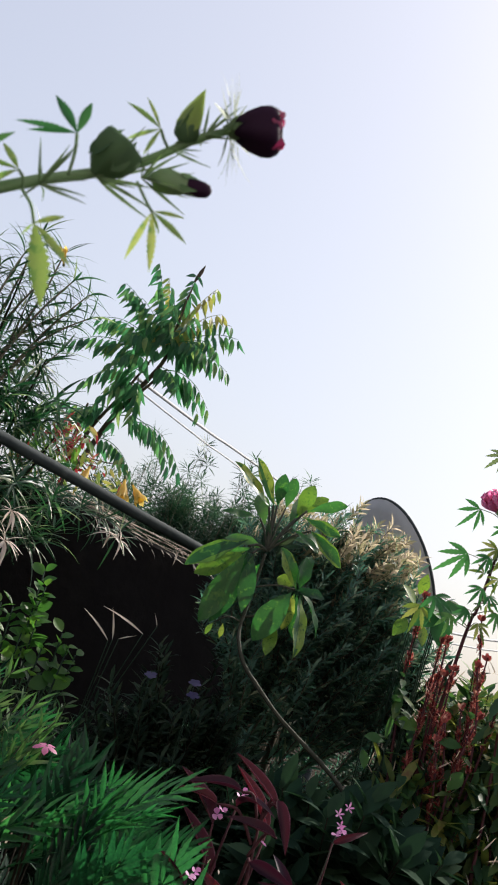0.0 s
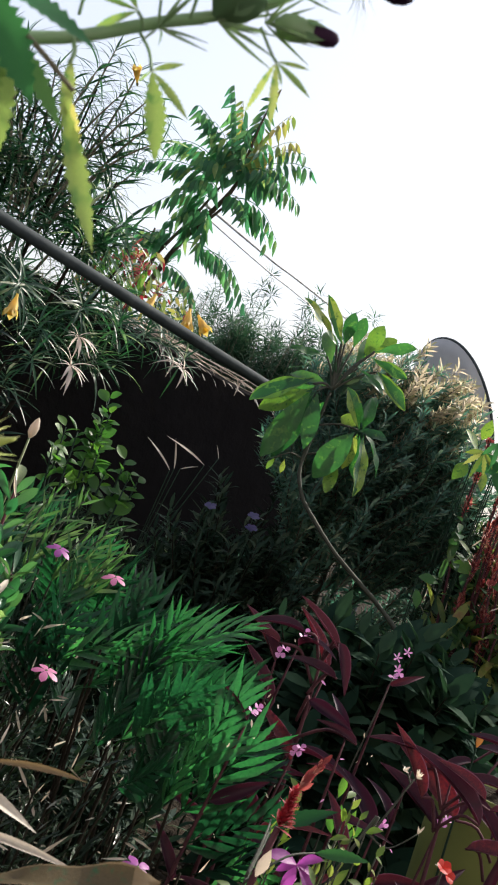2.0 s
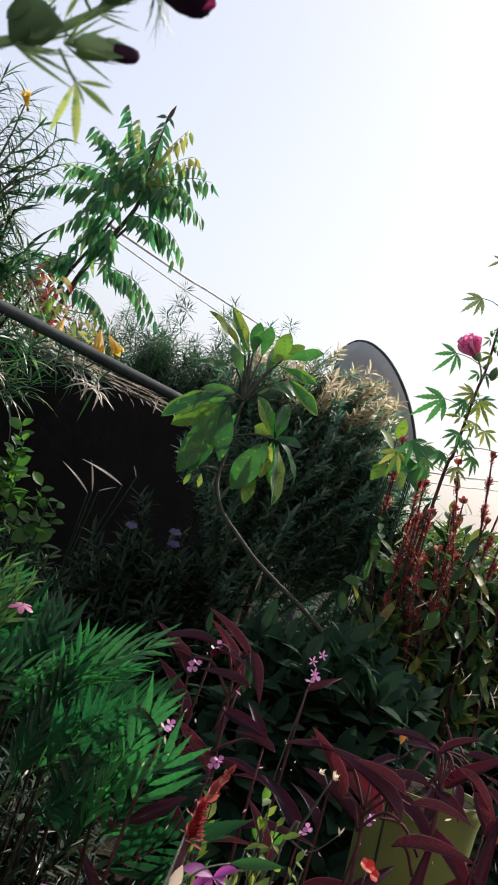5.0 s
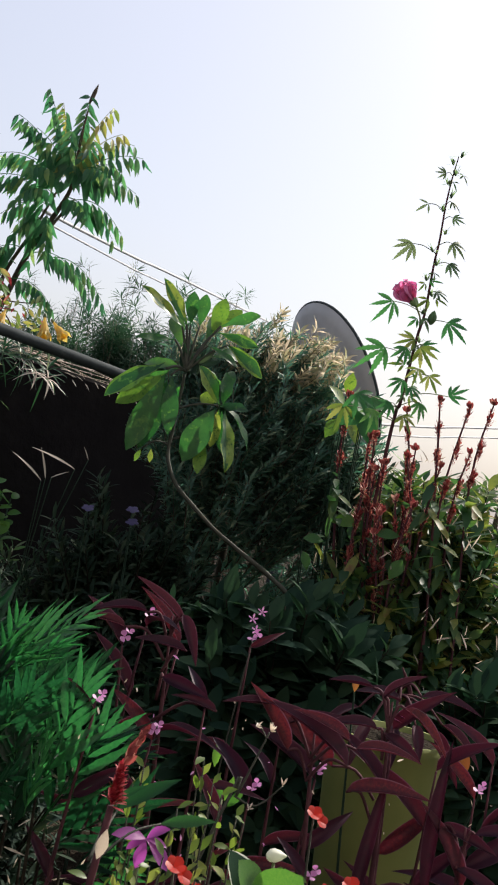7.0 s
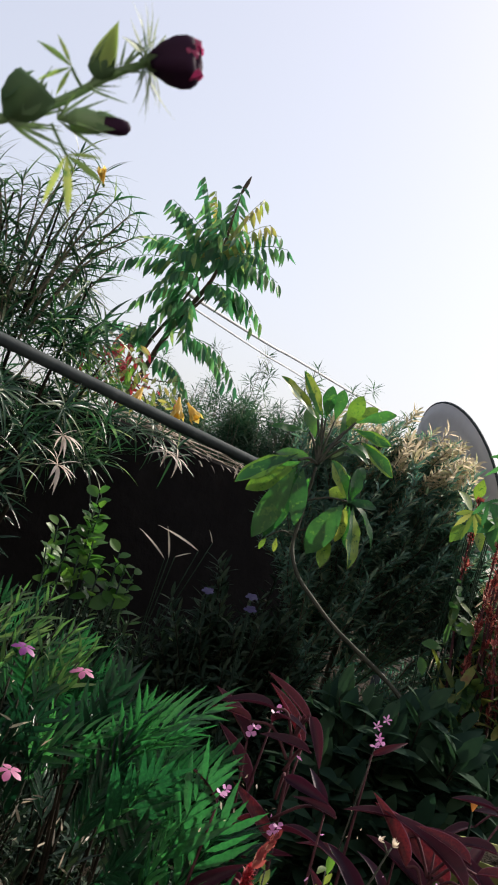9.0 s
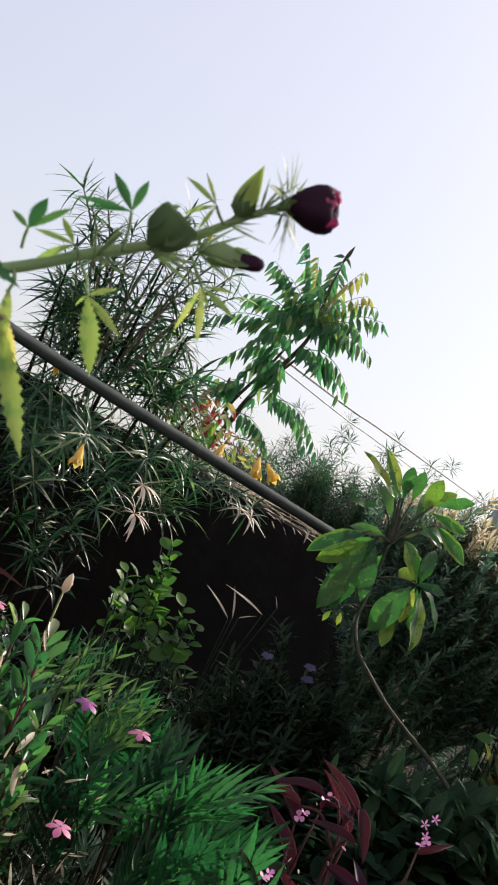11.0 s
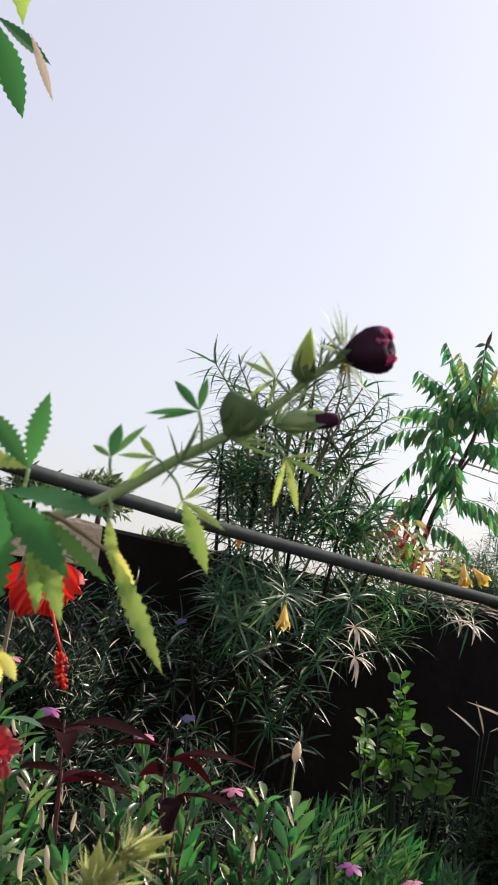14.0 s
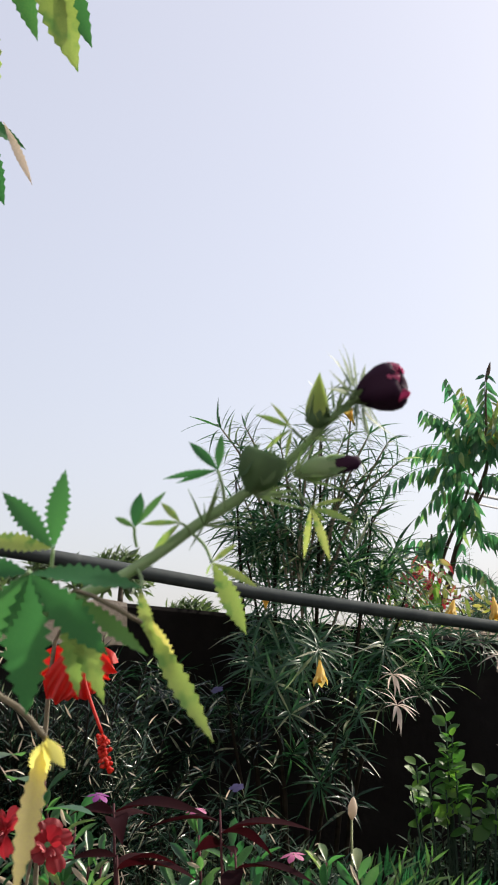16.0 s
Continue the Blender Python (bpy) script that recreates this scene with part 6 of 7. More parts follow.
# ---- small flowers in the foreground ----
def crested_flower():
    r = random.Random(300)
    base = Vector((0.215, 0.98, 0))
    t = thing("red_cockscomb", base, "small red cockscomb spike on a brown stem", "flower")
    part("stem", Bag().add(tube([base, (0.20, 0.975, 0.35), (0.219, 0.97, 0.642)], [0.004, 0.0038, 0.003], 6)), m_redstem, t)
    b = Bag()
    for i in range(150):
        s = i / 150
        p = Vector((0.219, 0.97, 0.642)).lerp(Vector((0.221, 0.968, 0.676)), s)
        b.add(SHORT[0], axes(p, turned(r, (0.2, -0.1, 0.35), 0.9), (0, 0, 1), 0.013 * (1.1 - 0.6 * s), 1.4))
    part("flower_spike", b, m_crimson, t, "crimson tufted flower spike")
    c = Bag()
    for i in range(40):
        s = i / 40
        c.add(SHORT[0], axes(Vector((0.222, 0.968, 0.676)).lerp(Vector((0.236, 0.966, 0.708)), s), turned(r, (0.35, 0, 0.8), 0.35), (0, -1, 0), 0.012 * (1.2 - 0.7 * s), 1.6))
    part("crest", c, m_spike, t, "dull red pointed crest", None, "stuff")
    me = Bag().add(blade(0.26, 9, 0.12, 0.35, 0.45, 0.12)).mesh("leaf", m_lance)
    for p, d, k in (((0.235, 1.060, 0.615), (0.75, -0.17, 0.64), 0.061), ((0.230, 1.050, 0.625), (0.69, -0.32, 0.65), 0.031), ((0.269, 1.020, 0.619), (0.94, -0.21, 0.28), 0.047)):
        part("leaf_stalk", Bag().add(tube([(0.21, 0.975, p[2] - 0.03), Vector((0.213, 0.975, p[2] - 0.01)).lerp(Vector(p), 0.5), p], [0.0014, 0.0011, 0.0008], 5)), m_greystem, t)
        part("leaf", me, None, t, "", axes(p, d, turned(r, (0, -0.6, 0.7), 0.3), k))
    pl = Bag().add(blade(0.4, 4, 0.1, 0.2, 0.5)).mesh("leaf", m_dry)
    part("leaf", pl, None, t, "pale dry leaf", axes((0.215, 0.965, 0.60), (0.15, -0.2, 1), (0, -1, 0), 0.026))


crested_flower()

mag = thing("magenta_flower", (0.255, 1.03, 0), "magenta flower with drooping narrow petals", "flower")
part("stem", Bag().add(tube([(0.25, 1.04, 0), (0.25, 1.04, 0.3), (0.258, 1.035, 0.60)], [0.003, 0.0028, 0.002], 6)), m_greenstem, mag)
petal_me = Bag().add(blade(0.46, 8, 0.5, 0.35, 0.62, 0, 0, 0.7)).mesh("petal", m_magenta)
for i in range(6):
    a = i * 1.05 + 0.3
    part("petal", petal_me, None, mag, "", axes((0.260, 1.028, 0.602), (math.cos(a), -0.45, math.sin(a) * 0.6), (0, -0.6, 0.8), 0.017 + 0.006 * (i % 3)))

for i, (p, k) in enumerate((((0.279, 0.972, 0.600), 0.020), ((0.448, 1.20, 0.598), 0.020), ((0.462, 1.08, 0.568), 0.022), ((0.305, 1.0, 0.575), 0.012), ((0.44, 1.08, 0.562), 0.015))):
    t = thing("red_flower", (p[0], p[1] + 0.01, 0), "small orange-red flower on a short stem", "flower", "small red flowers")
    part("stem", Bag().add(tube([(p[0], p[1] + 0.01, 0), (p[0] + 0.01, p[1] + 0.01, p[2] * 0.6), p], [0.0018, 0.0016, 0.0012], 5)), m_greystem, t)
    b = Bag()
    flower5(b, p, (0.1, -0.6, 0.8), k * 0.5, 5, 0.2, 0.9, 0.9, i)
    flower5(b, Vector(p) + Vector((k * 0.4, 0, -k * 0.3)), (0.5, -0.7, 0.5), k * 0.45, 5, 0.2, 0.9, 0.9, i + 9)
    part("bloom", b, m_orange, t)

broad = thing("broad_leaf_plant", (0.36, 0.97, 0), "plant with round bright green leaves, one rolled", "plant")
part("stem", Bag().add(tube([(0.36, 0.98, 0), (0.362, 0.975, 0.35), (0.358, 0.968, 0.585)], [0.005, 0.004, 0.003], 6)), m_greenstem, broad)
bl = Bag().add(blade(0.95, 8, 0.12, 0.22, 0.5, 0, 0, 0.6)).mesh("leaf", m_lemon)
for p, d, up, k in (((0.352, 0.965, 0.572), (0.55, -0.3, 0.8), (-0.4, -0.9, 0.2), 0.050), ((0.350, 0.968, 0.575), (-0.4, -0.1, 1), (0.9, -0.6, 0.3), 0.044), ((0.36, 0.965, 0.56), (0.9, -0.4, 0.3), (0, -0.4, 1), 0.045)):
    part("leaf", bl, None, broad, "", axes(p, d, up, k))

pods = thing("green_pod_plant", (0.385, 1.37, 0), "thin plant with pale green seed pods", "plant")
pod_me = Bag().add(blade(0.35, 4, 0.1, 0.4, 0.5)).mesh("pod", m_lemon)
for p, d in (((0.38, 1.365, 0.555), (-0.2, 0, 1)), ((0.386, 1.365, 0.555), (0.2, -0.1, 1)), ((0.374, 1.365, 0.55), (-0.5, -0.2, 0.9)), ((0.39, 1.365, 0.548), (0.6, -0.1, 0.9)), ((0.368, 1.37, 0.59), (0, 0, 1))):
    part("pod", pod_me, None, pods, "", axes(p, d, (0, -1, 0), 0.03))
part("stem", Bag().add(tube([(0.385, 1.37, 0), (0.375, 1.37, 0.3), (0.383, 1.367, 0.555)], [0.003, 0.0025, 0.0015], 5)), m_greenstem, pods)

for i, p in enumerate(((0.309, 2.56, 0.815), (0.217, 2.57, 0.802), (0.312, 2.55, 0.79), (-0.52, 2.45, 1.0), (-0.40, 2.1, 0.83))):
    t = thing("blue_flower", (p[0], p[1] + 0.02, 0), "small violet-blue flower in deep shade", "flower", "blue flowers")
    b = Bag()
    flower5(b, p, (-0.1, -0.5, 0.9), 0.015, 5, 0.2, 0.8, 0.3, i)
    part("bloom", b, m_blue, t)
    part("stem", Bag().add(tube([(p[0], p[1] + 0.02, 0), (p[0] + 0.01, p[1] + 0.02, p[2] * 0.5), p], [0.0016, 0.0014, 0.001], 4)), m_dark, t)


# ---- red hibiscus ----
def red_hibiscus():
    r = random.Random(330)
    base = Vector((-0.43, 1.22, 0))
    t = thing("red_hibiscus", base, "red hibiscus with hanging flowers and a long stamen column", "plant")
    part("stem", Bag().add(tube([base, (-0.42, 1.21, 0.6), (-0.40, 1.19, 1.0), (-0.375, 1.175, 1.05)], [0.0035, 0.003, 0.0025, 0.0015], 6)), m_twig, t)
    part("stem", Bag().add(tube([base, (-0.46, 1.20, 0.5), (-0.40, 1.165, 0.84)], [0.0035, 0.003, 0.0015], 6)), m_twig, t)
    petals = [petal_sheet(0.60, 0.13, -0.10, 12, 14), petal_sheet(0.52, 0.16, 0.10, 12, 14), petal_sheet(0.62, 0.12, -0.2, 12, 14)]
    for c, way, k in (((-0.370, 1.19, 1.040), Vector((0.05, -0.15, -1)), 0.062), ((-0.386, 1.163, 0.836), Vector((0.3, -0.7, 0.3)), 0.023), ((-0.43, 1.16, 0.848), Vector((-0.3, -0.6, 0.2)), 0.021)):
        c = Vector(c)
        b = Bag()
        w = way.normalized()
        if k > 0.05:
            for i, (x, y, z, q) in enumerate(((0.65, -0.3, -0.55, 0.92), (-0.25, -0.35, -1.0, 1.15), (-0.65, 0.0, -0.65, 0.95), (0.15, -0.1, -1.0, 1.0), (0.3, 0.6, -0.7, 0.9))):
                b.add(petals[i % 3], axes(c, (x, y, z), (0.3 - x, -0.9, 0.2 + 0.4 * (i % 2)), k * q))
        else:
            curled = [petal_sheet(0.95, 0.05, -0.35, 9, 10), petal_sheet(0.85, 0.07, -0.5, 9, 10)]
            for i in range(13):
                side = w.orthogonal()
                side.rotate(Matrix.Rotation(2.4 * i + r.uniform(-0.2, 0.2), 3, w))
                out = 0.10 + 0.6 * i / 12
                b.add(curled[i % 2], axes(c + side * 0.002, w * (1.15 - 0.8 * i / 12) + side * out, w * out - side, k * (0.62 + 0.4 * i / 12) * r.uniform(0.9, 1.1)))
        fl = part("flower", b, m_red if k > 0.05 else m_crimson, t, "red drooping flower" if k > 0.05 else "crimson crumpled flower")
        if k > 0.05:
            end = Vector((-0.332, 1.165, 0.945))
            part("stamen", Bag().add(tube([c, c.lerp(end, 0.5) + Vector((-0.004, 0, 0)), end], [0.002, 0.0018, 0.0016], 6)), m_red, fl)
            an = Bag()
            for i in range(70):
                p = end.lerp(Vector((-0.326, 1.165, 0.912)), r.random())
                an.add(spun([(0, 0.0006), (0.004, 0.0006), (0.005, 0.0022), (0.007, 0.0022), (0.0085, 0.0)], 5), axes(p, turned(r, (0, 0, -0.2), 1.0)))
            part("stamen_tip", an, m_orange, fl, "orange-red anthers")
    oval = Bag().add(blade(0.6, 5, 0.25, 0.2, 0.45, 0.12)).mesh("leaf", m_peri)
    for i in range(16):
        a = i * 2.4
        z = 0.50 + 0.028 * i
        part("leaf", oval, None, t, "", axes((-0.43 + 0.02 * math.cos(a), 1.22 + 0.02 * math.sin(a), z), (math.cos(a), math.sin(a), 0.2), (0, 0, 1), 0.06))


red_hibiscus()


# ---- near hibiscus branch, its buds and leaves ----
BRACT = [Bag().add(blade(0.065, 4, d, 0.1, 0.35)).mesh("bract", m_bract) for d in (-0.2, 0.05, 0.3)]


def near_branch():
    r = random.Random(400)
    base = Vector((-0.30, 0.50, 0))
    t = thing("hibiscus_branch", base, "hibiscus branch with dark red buds and toothed pale green leaves", "plant")
    spine = [base, Vector((-0.30, 0.48, 0.5)), Vector((-0.245, 0.44, 0.88)), Vector((-0.17, 0.425, 0.985)), Vector((-0.121, 0.438, 1.010)), Vector((-0.084, 0.460, 1.031)), Vector((-0.054, 0.477, 1.056)), Vector((-0.022, 0.490, 1.080)), Vector((0.001, 0.490, 1.102)), Vector((0.017, 0.489, 1.113))]
    part("stem", Bag().add(tube(spine, [0.006, 0.0055, 0.0045, 0.0032, 0.0026, 0.0025, 0.0025, 0.0022, 0.0017, 0.0015], 10, 0.04)), m_hib_stem, t)

    def stalk(*pts, thick=0.0008):
        part("leaf_stalk", Bag().add(tube(pts, thick, 6)), m_hib_stem, t)

    def leaf(base_at, tip, lobes, width, mat, opened=0.9, teeth=0.32, facing=(0.1, -0.9, 0.4), droop=0.12):
        a, b = Vector(base_at), Vector(tip)
        me = palmate(r, lobes, width, teeth, opened, droop, 12).mesh("leaf", mat)
        part("leaf", me, None, t, "", axes(a, b - a, facing, (b - a).length))

    # main flower bud
    m = axes((0.0145, 0.489, 1.112), (0.90, -0.22, 0.24), (0, 0, 1), 0.95)
    bd = part("flower_bud", Bag().add(spun([(0.002, 0.005), (0.008, 0.0090), (0.014, 0.0112), (0.0185, 0.0113), (0.0215, 0.0100), (0.0232, 0.0075), (0.0222, 0.0052), (0.019, 0.0030), (0.0185, 0.0)], 20, 5, 0.10), m), m_bud, t, "dark red furled bud")
    rim = Bag()
    for i in range(7):
        a = 2 * math.pi * i / 7 * 2.0
        rim.add(petal_sheet(0.95, 0.07, -0.22 - 0.08 * (i % 3), 8, 8), m @ axes((0.003, 0.0066 * math.cos(a), 0.0066 * math.sin(a)), (1, 0.30 * math.cos(a), 0.30 * math.sin(a)), (0.1, math.cos(a), math.sin(a)), 0.0172 + 0.0012 * (i % 3)))
    part("petal", rim, m_bud, bd, "overlapping dark red petals")
    edge = Bag()
    for i in range(9):
        a = 2 * math.pi * i / 9 + 0.3
        lean = r.uniform(-0.9, -0.3)
        edge.add(petal_sheet(1.1, 0.16, -0.2, 5, 6), m @ axes((0.0195, 0.0106 * math.cos(a), 0.0106 * math.sin(a)), (0.9, lean * math.cos(a), lean * math.sin(a)), (0.3, math.cos(a), math.sin(a)), r.uniform(0.0045, 0.0068)))
    part("petal_rim", edge, m_bud_rim, bd, "crimson petal edges")
    br = Bag().add(spun([(-0.004, 0.0016), (0.0, 0.004), (0.004, 0.0062), (0.008, 0.0075)], 12), m)
    for i in range(36):
        a = 2 * math.pi * i / 36
        br.add(blade(0.13, 4, r.uniform(-0.4, 0.2), 0.1, 0.35), m @ axes((0.002 * r.uniform(-1, 1), 0.004 * math.cos(a), 0.004 * math.sin(a)), (0.35 * r.uniform(-0.4, 1.2), math.cos(a), math.sin(a)), (-1, 0, 0), r.uniform(0.014, 0.025)))
    part("calyx", br, m_bract, bd, "green calyx with thin bracts")

    # second, slimmer bud
    m = axes((-0.0119, 0.4900, 1.0791), (0.97, 0.05, 0.13), (0, 0, 1), 0.78)
    b2 = part("flower_bud", Bag().add(spun([(0.010, 0.003), (0.016, 0.0044), (0.022, 0.0050), (0.029, 0.0048), (0.0335, 0.0036), (0.0352, 0.001), (0.0352, 0.0)], 14, 5, 0.05), m), m_bud, t, "small dark bud")
    cal = Bag().add(spun([(0, 0.0015), (0.004, 0.006), (0.010, 0.0072), (0.016, 0.0062), (0.021, 0.0048)], 14, 5, 0.06), m)
    for i in range(5):
        a = 2 * math.pi * i / 5
        cal.add(blade(0.35, 4, 0.1, 0.3, 0.3), m @ axes((0.014, 0.0055 * math.cos(a), 0.0055 * math.sin(a)), (1, 0.12 * math.cos(a), 0.12 * math.sin(a)), (0, math.cos(a), math.sin(a)), 0.013))
    part("calyx", cal, m_calyx, b2, "pale green ribbed calyx")

    # swollen green pod
    m = axes((-0.0334, 0.4840, 1.0709), (0.42, -0.1, 0.9), (0, 1, 0))
    pod = part("seed_pod", Bag().add(spun([(-0.002, 0.002), (0.002, 0.0062), (0.006, 0.0090), (0.011, 0.0102), (0.0155, 0.0100), (0.0175, 0.0090), (0.0168, 0.0065), (0.0160, 0.0)], 20, 5, 0.10), m), m_pod, t, "swollen green seed pod")
    tips = Bag()
    for i in range(5):
        a = 2 * math.pi * i / 5 + 0.4
        tips.add(blade(0.42, 6, 0.25, 0.3, 0.35), m @ axes((0.003, 0.0082 * math.cos(a), 0.0082 * math.sin(a)), (1, 0.12 * math.cos(a), 0.12 * math.sin(a)), (0, math.cos(a), math.sin(a)), 0.017))
    part("sepal_crown", tips, m_pod, pod, "pale sepal tips")

    # young pointed bud on top
    m = axes((-0.0042, 0.4880, 1.0992), (0.10, -0.15, 1), (0, 1, 0), 0.86)
    b3 = part("flower_bud", Bag().add(spun([(-0.001, 0.002), (0.002, 0.0060), (0.006, 0.0062), (0.012, 0.0036), (0.019, 0.0014), (0.025, 0.0006)], 12, 5, 0.10), m), m_pod, t, "young green bud")
    sp = Bag()
    for i in range(5):
        a = 2 * math.pi * i / 5
        sp.add(blade(0.26, 5, 0.12, 0.2, 0.3), m @ axes((0.002, 0.0060 * math.cos(a), 0.0060 * math.sin(a)), (1, -0.10 * math.cos(a), -0.10 * math.sin(a)), (0, math.cos(a), math.sin(a)), r.uniform(0.021, 0.028)))
    part("sepal_crown", sp, m_hib_pale, b3, "pale pointed sepals")

    # tufts of thin bracts along the stem
    for p, n, k in (((-0.0525, 0.4720, 1.0527), 12, 0.024), ((-0.0327, 0.4820, 1.0674), 12, 0.026), ((-0.0154, 0.4890, 1.0767), 10, 0.022), ((-0.0077, 0.4890, 1.0936), 6, 0.018), ((0.004, 0.489, 1.104), 10, 0.018)):
        for i in range(n):
            part("bract", BRACT[i % 3], None, t, "", axes(p, turned(r, (0.15, 0, 0.1), 1.0), (0, -1, 0), k * r.uniform(0.7, 1.2)))

    # leaves
    stalk((-0.080, 0.461, 1.034), (-0.0765, 0.458, 1.028), (-0.076, 0.453, 1.022), thick=0.0009)
    leaf((-0.076, 0.453, 1.024), (-0.070, 0.452, 1.001), 1, 0.30, m_hib_pale)
    leaf((-0.0735, 0.454, 1.010), (-0.046, 0.461, 0.960), 1, 0.20, m_hib_pale, droop=-0.12)
    leaf((-0.072, 0.455, 1.012), (-0.060, 0.462, 0.985), 1, 0.22, m_hib_dry)
    stalk((-0.0599, 0.4780, 1.0508), (-0.0529, 0.4750, 1.0442), (-0.0488, 0.4720, 1.0364), thick=0.0007)
    leaf((-0.0488, 0.4720, 1.0364), (-0.0336, 0.4750, 1.0058), 1, 0.28, m_hib_pale, teeth=0.30)
    leaf((-0.0488, 0.4720, 1.0364), (-0.0285, 0.4750, 1.0262), 1, 0.2, m_hib_pale, teeth=0.30)
    leaf((-0.0488, 0.4720, 1.0364), (-0.0383, 0.4750, 1.0453), 1, 0.26, m_hib_pale, teeth=0.30)
    leaf((-0.0488, 0.4720, 1.0364), (-0.0529, 0.4750, 1.0309), 1, 0.2, m_hib_pale, teeth=0.30)
    stalk((-0.0160, 0.4840, 1.0727), (-0.0090, 0.4810, 1.0645), (-0.0055, 0.4780, 1.0605), thick=0.0007)
    leaf((-0.0055, 0.4780, 1.0605), (-0.0099, 0.4810, 1.0380), 1, 0.16, m_hib_pale, teeth=0.30)
    leaf((-0.0055, 0.4780, 1.0605), (0.0027, 0.4810, 1.0371), 1, 0.19, m_hib_pale, teeth=0.30)
    leaf((-0.0055, 0.4780, 1.0605), (0.0132, 0.4810, 1.0544), 1, 0.2, m_hib_pale, teeth=0.30)
    leaf((-0.0055, 0.4780, 1.0605), (0.0088, 0.4810, 1.0653), 1, 0.17, m_hib_pale, teeth=0.30)
    leaf((-0.0055, 0.4780, 1.0605), (0.0010, 0.4810, 1.0536), 1, 0.2, m_hib_pale, teeth=0.30)
    stalk((-0.0579, 0.4700, 1.0484), (-0.0585, 0.4670, 1.0513), (-0.0611, 0.4640, 1.0531), thick=0.0007)
    leaf((-0.0611, 0.4640, 1.0531), (-0.0810, 0.4670, 1.0546), 1, 0.19, m_hib_pale, teeth=0.30)
    leaf((-0.0611, 0.4640, 1.0531), (-0.0714, 0.4670, 1.0642), 1, 0.24, m_hib_pale, teeth=0.30)
    leaf((-0.0611, 0.4640, 1.0531), (-0.0763, 0.4670, 1.0410), 1, 0.2, m_hib_pale, teeth=0.30)
    leaf((-0.0611, 0.4640, 1.0531), (-0.0714, 0.4670, 1.0551), 1, 0.2, m_hib_pale, teeth=0.30)
    stalk((-0.0422, 0.4680, 1.0594), (-0.0425, 0.4650, 1.0683), (-0.0440, 0.4620, 1.0755), thick=0.0007)
    leaf((-0.0440, 0.4620, 1.0755), (-0.0704, 0.4650, 1.0742), 1, 0.17, m_hib, teeth=0.30)
    leaf((-0.0440, 0.4620, 1.0755), (-0.0581, 0.4650, 1.0905), 1, 0.25, m_hib, teeth=0.30)
    leaf((-0.0440, 0.4620, 1.0755), (-0.0431, 0.4650, 1.0926), 1, 0.26, m_hib, teeth=0.30)
    leaf((-0.0440, 0.4620, 1.0755), (-0.0646, 0.4650, 1.0718), 1, 0.16, m_hib, teeth=0.30)
    stalk((-0.0083, 0.4840, 1.0914), (-0.0112, 0.4810, 1.0936), (-0.0138, 0.4780, 1.0963), thick=0.0007)
    leaf((-0.0138, 0.4780, 1.0963), (-0.0316, 0.4810, 1.1062), 1, 0.17, m_hib_pale, teeth=0.30)
    leaf((-0.0138, 0.4780, 1.0963), (-0.0241, 0.4810, 1.1105), 1, 0.12, m_hib_pale, teeth=0.30)
    leaf((-0.0138, 0.4780, 1.0963), (-0.0277, 0.4810, 1.0885), 1, 0.2, m_hib_pale, teeth=0.30)
    leaf((-0.0138, 0.4780, 1.0963), (-0.0177, 0.4810, 1.0838), 1, 0.16, m_hib_pale, teeth=0.30)
    stalk((-0.0809, 0.4640, 1.0431), (-0.0810, 0.4610, 1.0473), (-0.0803, 0.4580, 1.0508), thick=0.0007)
    leaf((-0.0803, 0.4580, 1.0508), (-0.0789, 0.4610, 1.0675), 1, 0.42, m_hib, teeth=0.30)
    leaf((-0.0803, 0.4580, 1.0508), (-0.0674, 0.4610, 1.0677), 1, 0.2, m_hib, teeth=0.30)
    leaf((-0.0803, 0.4580, 1.0508), (-0.0907, 0.4610, 1.0569), 1, 0.3, m_hib, teeth=0.30)
    # upright leaf further back on the branch
    stalk((-0.118, 0.440, 1.012), (-0.112, 0.440, 1.025), (-0.110, 0.439, 1.040))
    leaf((-0.110, 0.439, 1.040), (-0.106, 0.436, 1.074), 1, 0.34, m_hib)
    leaf((-0.110, 0.439, 1.040), (-0.133, 0.436, 1.066), 1, 0.34, m_hib)
    leaf((-0.110, 0.439, 1.040), (-0.142, 0.432, 1.046), 1, 0.30, m_hib_pale)
    # large hand-shaped leaf hanging near the lens
    stalk((-0.128, 0.436, 1.006), (-0.122, 0.420, 1.020), (-0.106, 0.404, 1.0265), thick=0.0012)
    hub = (-0.106, 0.404, 1.026)
    leaf(hub, (-0.062, 0.414, 1.0255), 1, 0.30, m_hib, facing=(0.1, -0.7, 0.7))
    leaf(hub, (-0.075, 0.410, 0.995), 1, 0.34, m_hib, facing=(0.3, -0.95, 0.1))
    leaf(hub, (-0.106, 0.402, 0.972), 1, 0.40, m_hib, facing=(0.15, -0.95, 0.1))
    leaf(hub, (-0.128, 0.400, 0.994), 1, 0.40, m_hib, facing=(0.1, -0.95, 0.2))
    leaf(hub, (-0.140, 0.400, 1.032), 1, 0.34, m_hib, facing=(0.1, -0.9, 0.4))
    # paler leaf behind it
    hub = (-0.098, 0.428, 1.020)
    stalk((-0.115, 0.440, 1.012), (-0.108, 0.434, 1.020), hub)
    for tip, w in (((-0.094, 0.428, 0.979), 0.26), ((-0.083, 0.430, 0.976), 0.26), ((-0.066, 0.434, 0.996), 0.20)):
        leaf(hub, tip, 1, w, m_hib if w < 0.25 else m_hib_pale, facing=(0.2, -0.9, 0.2))
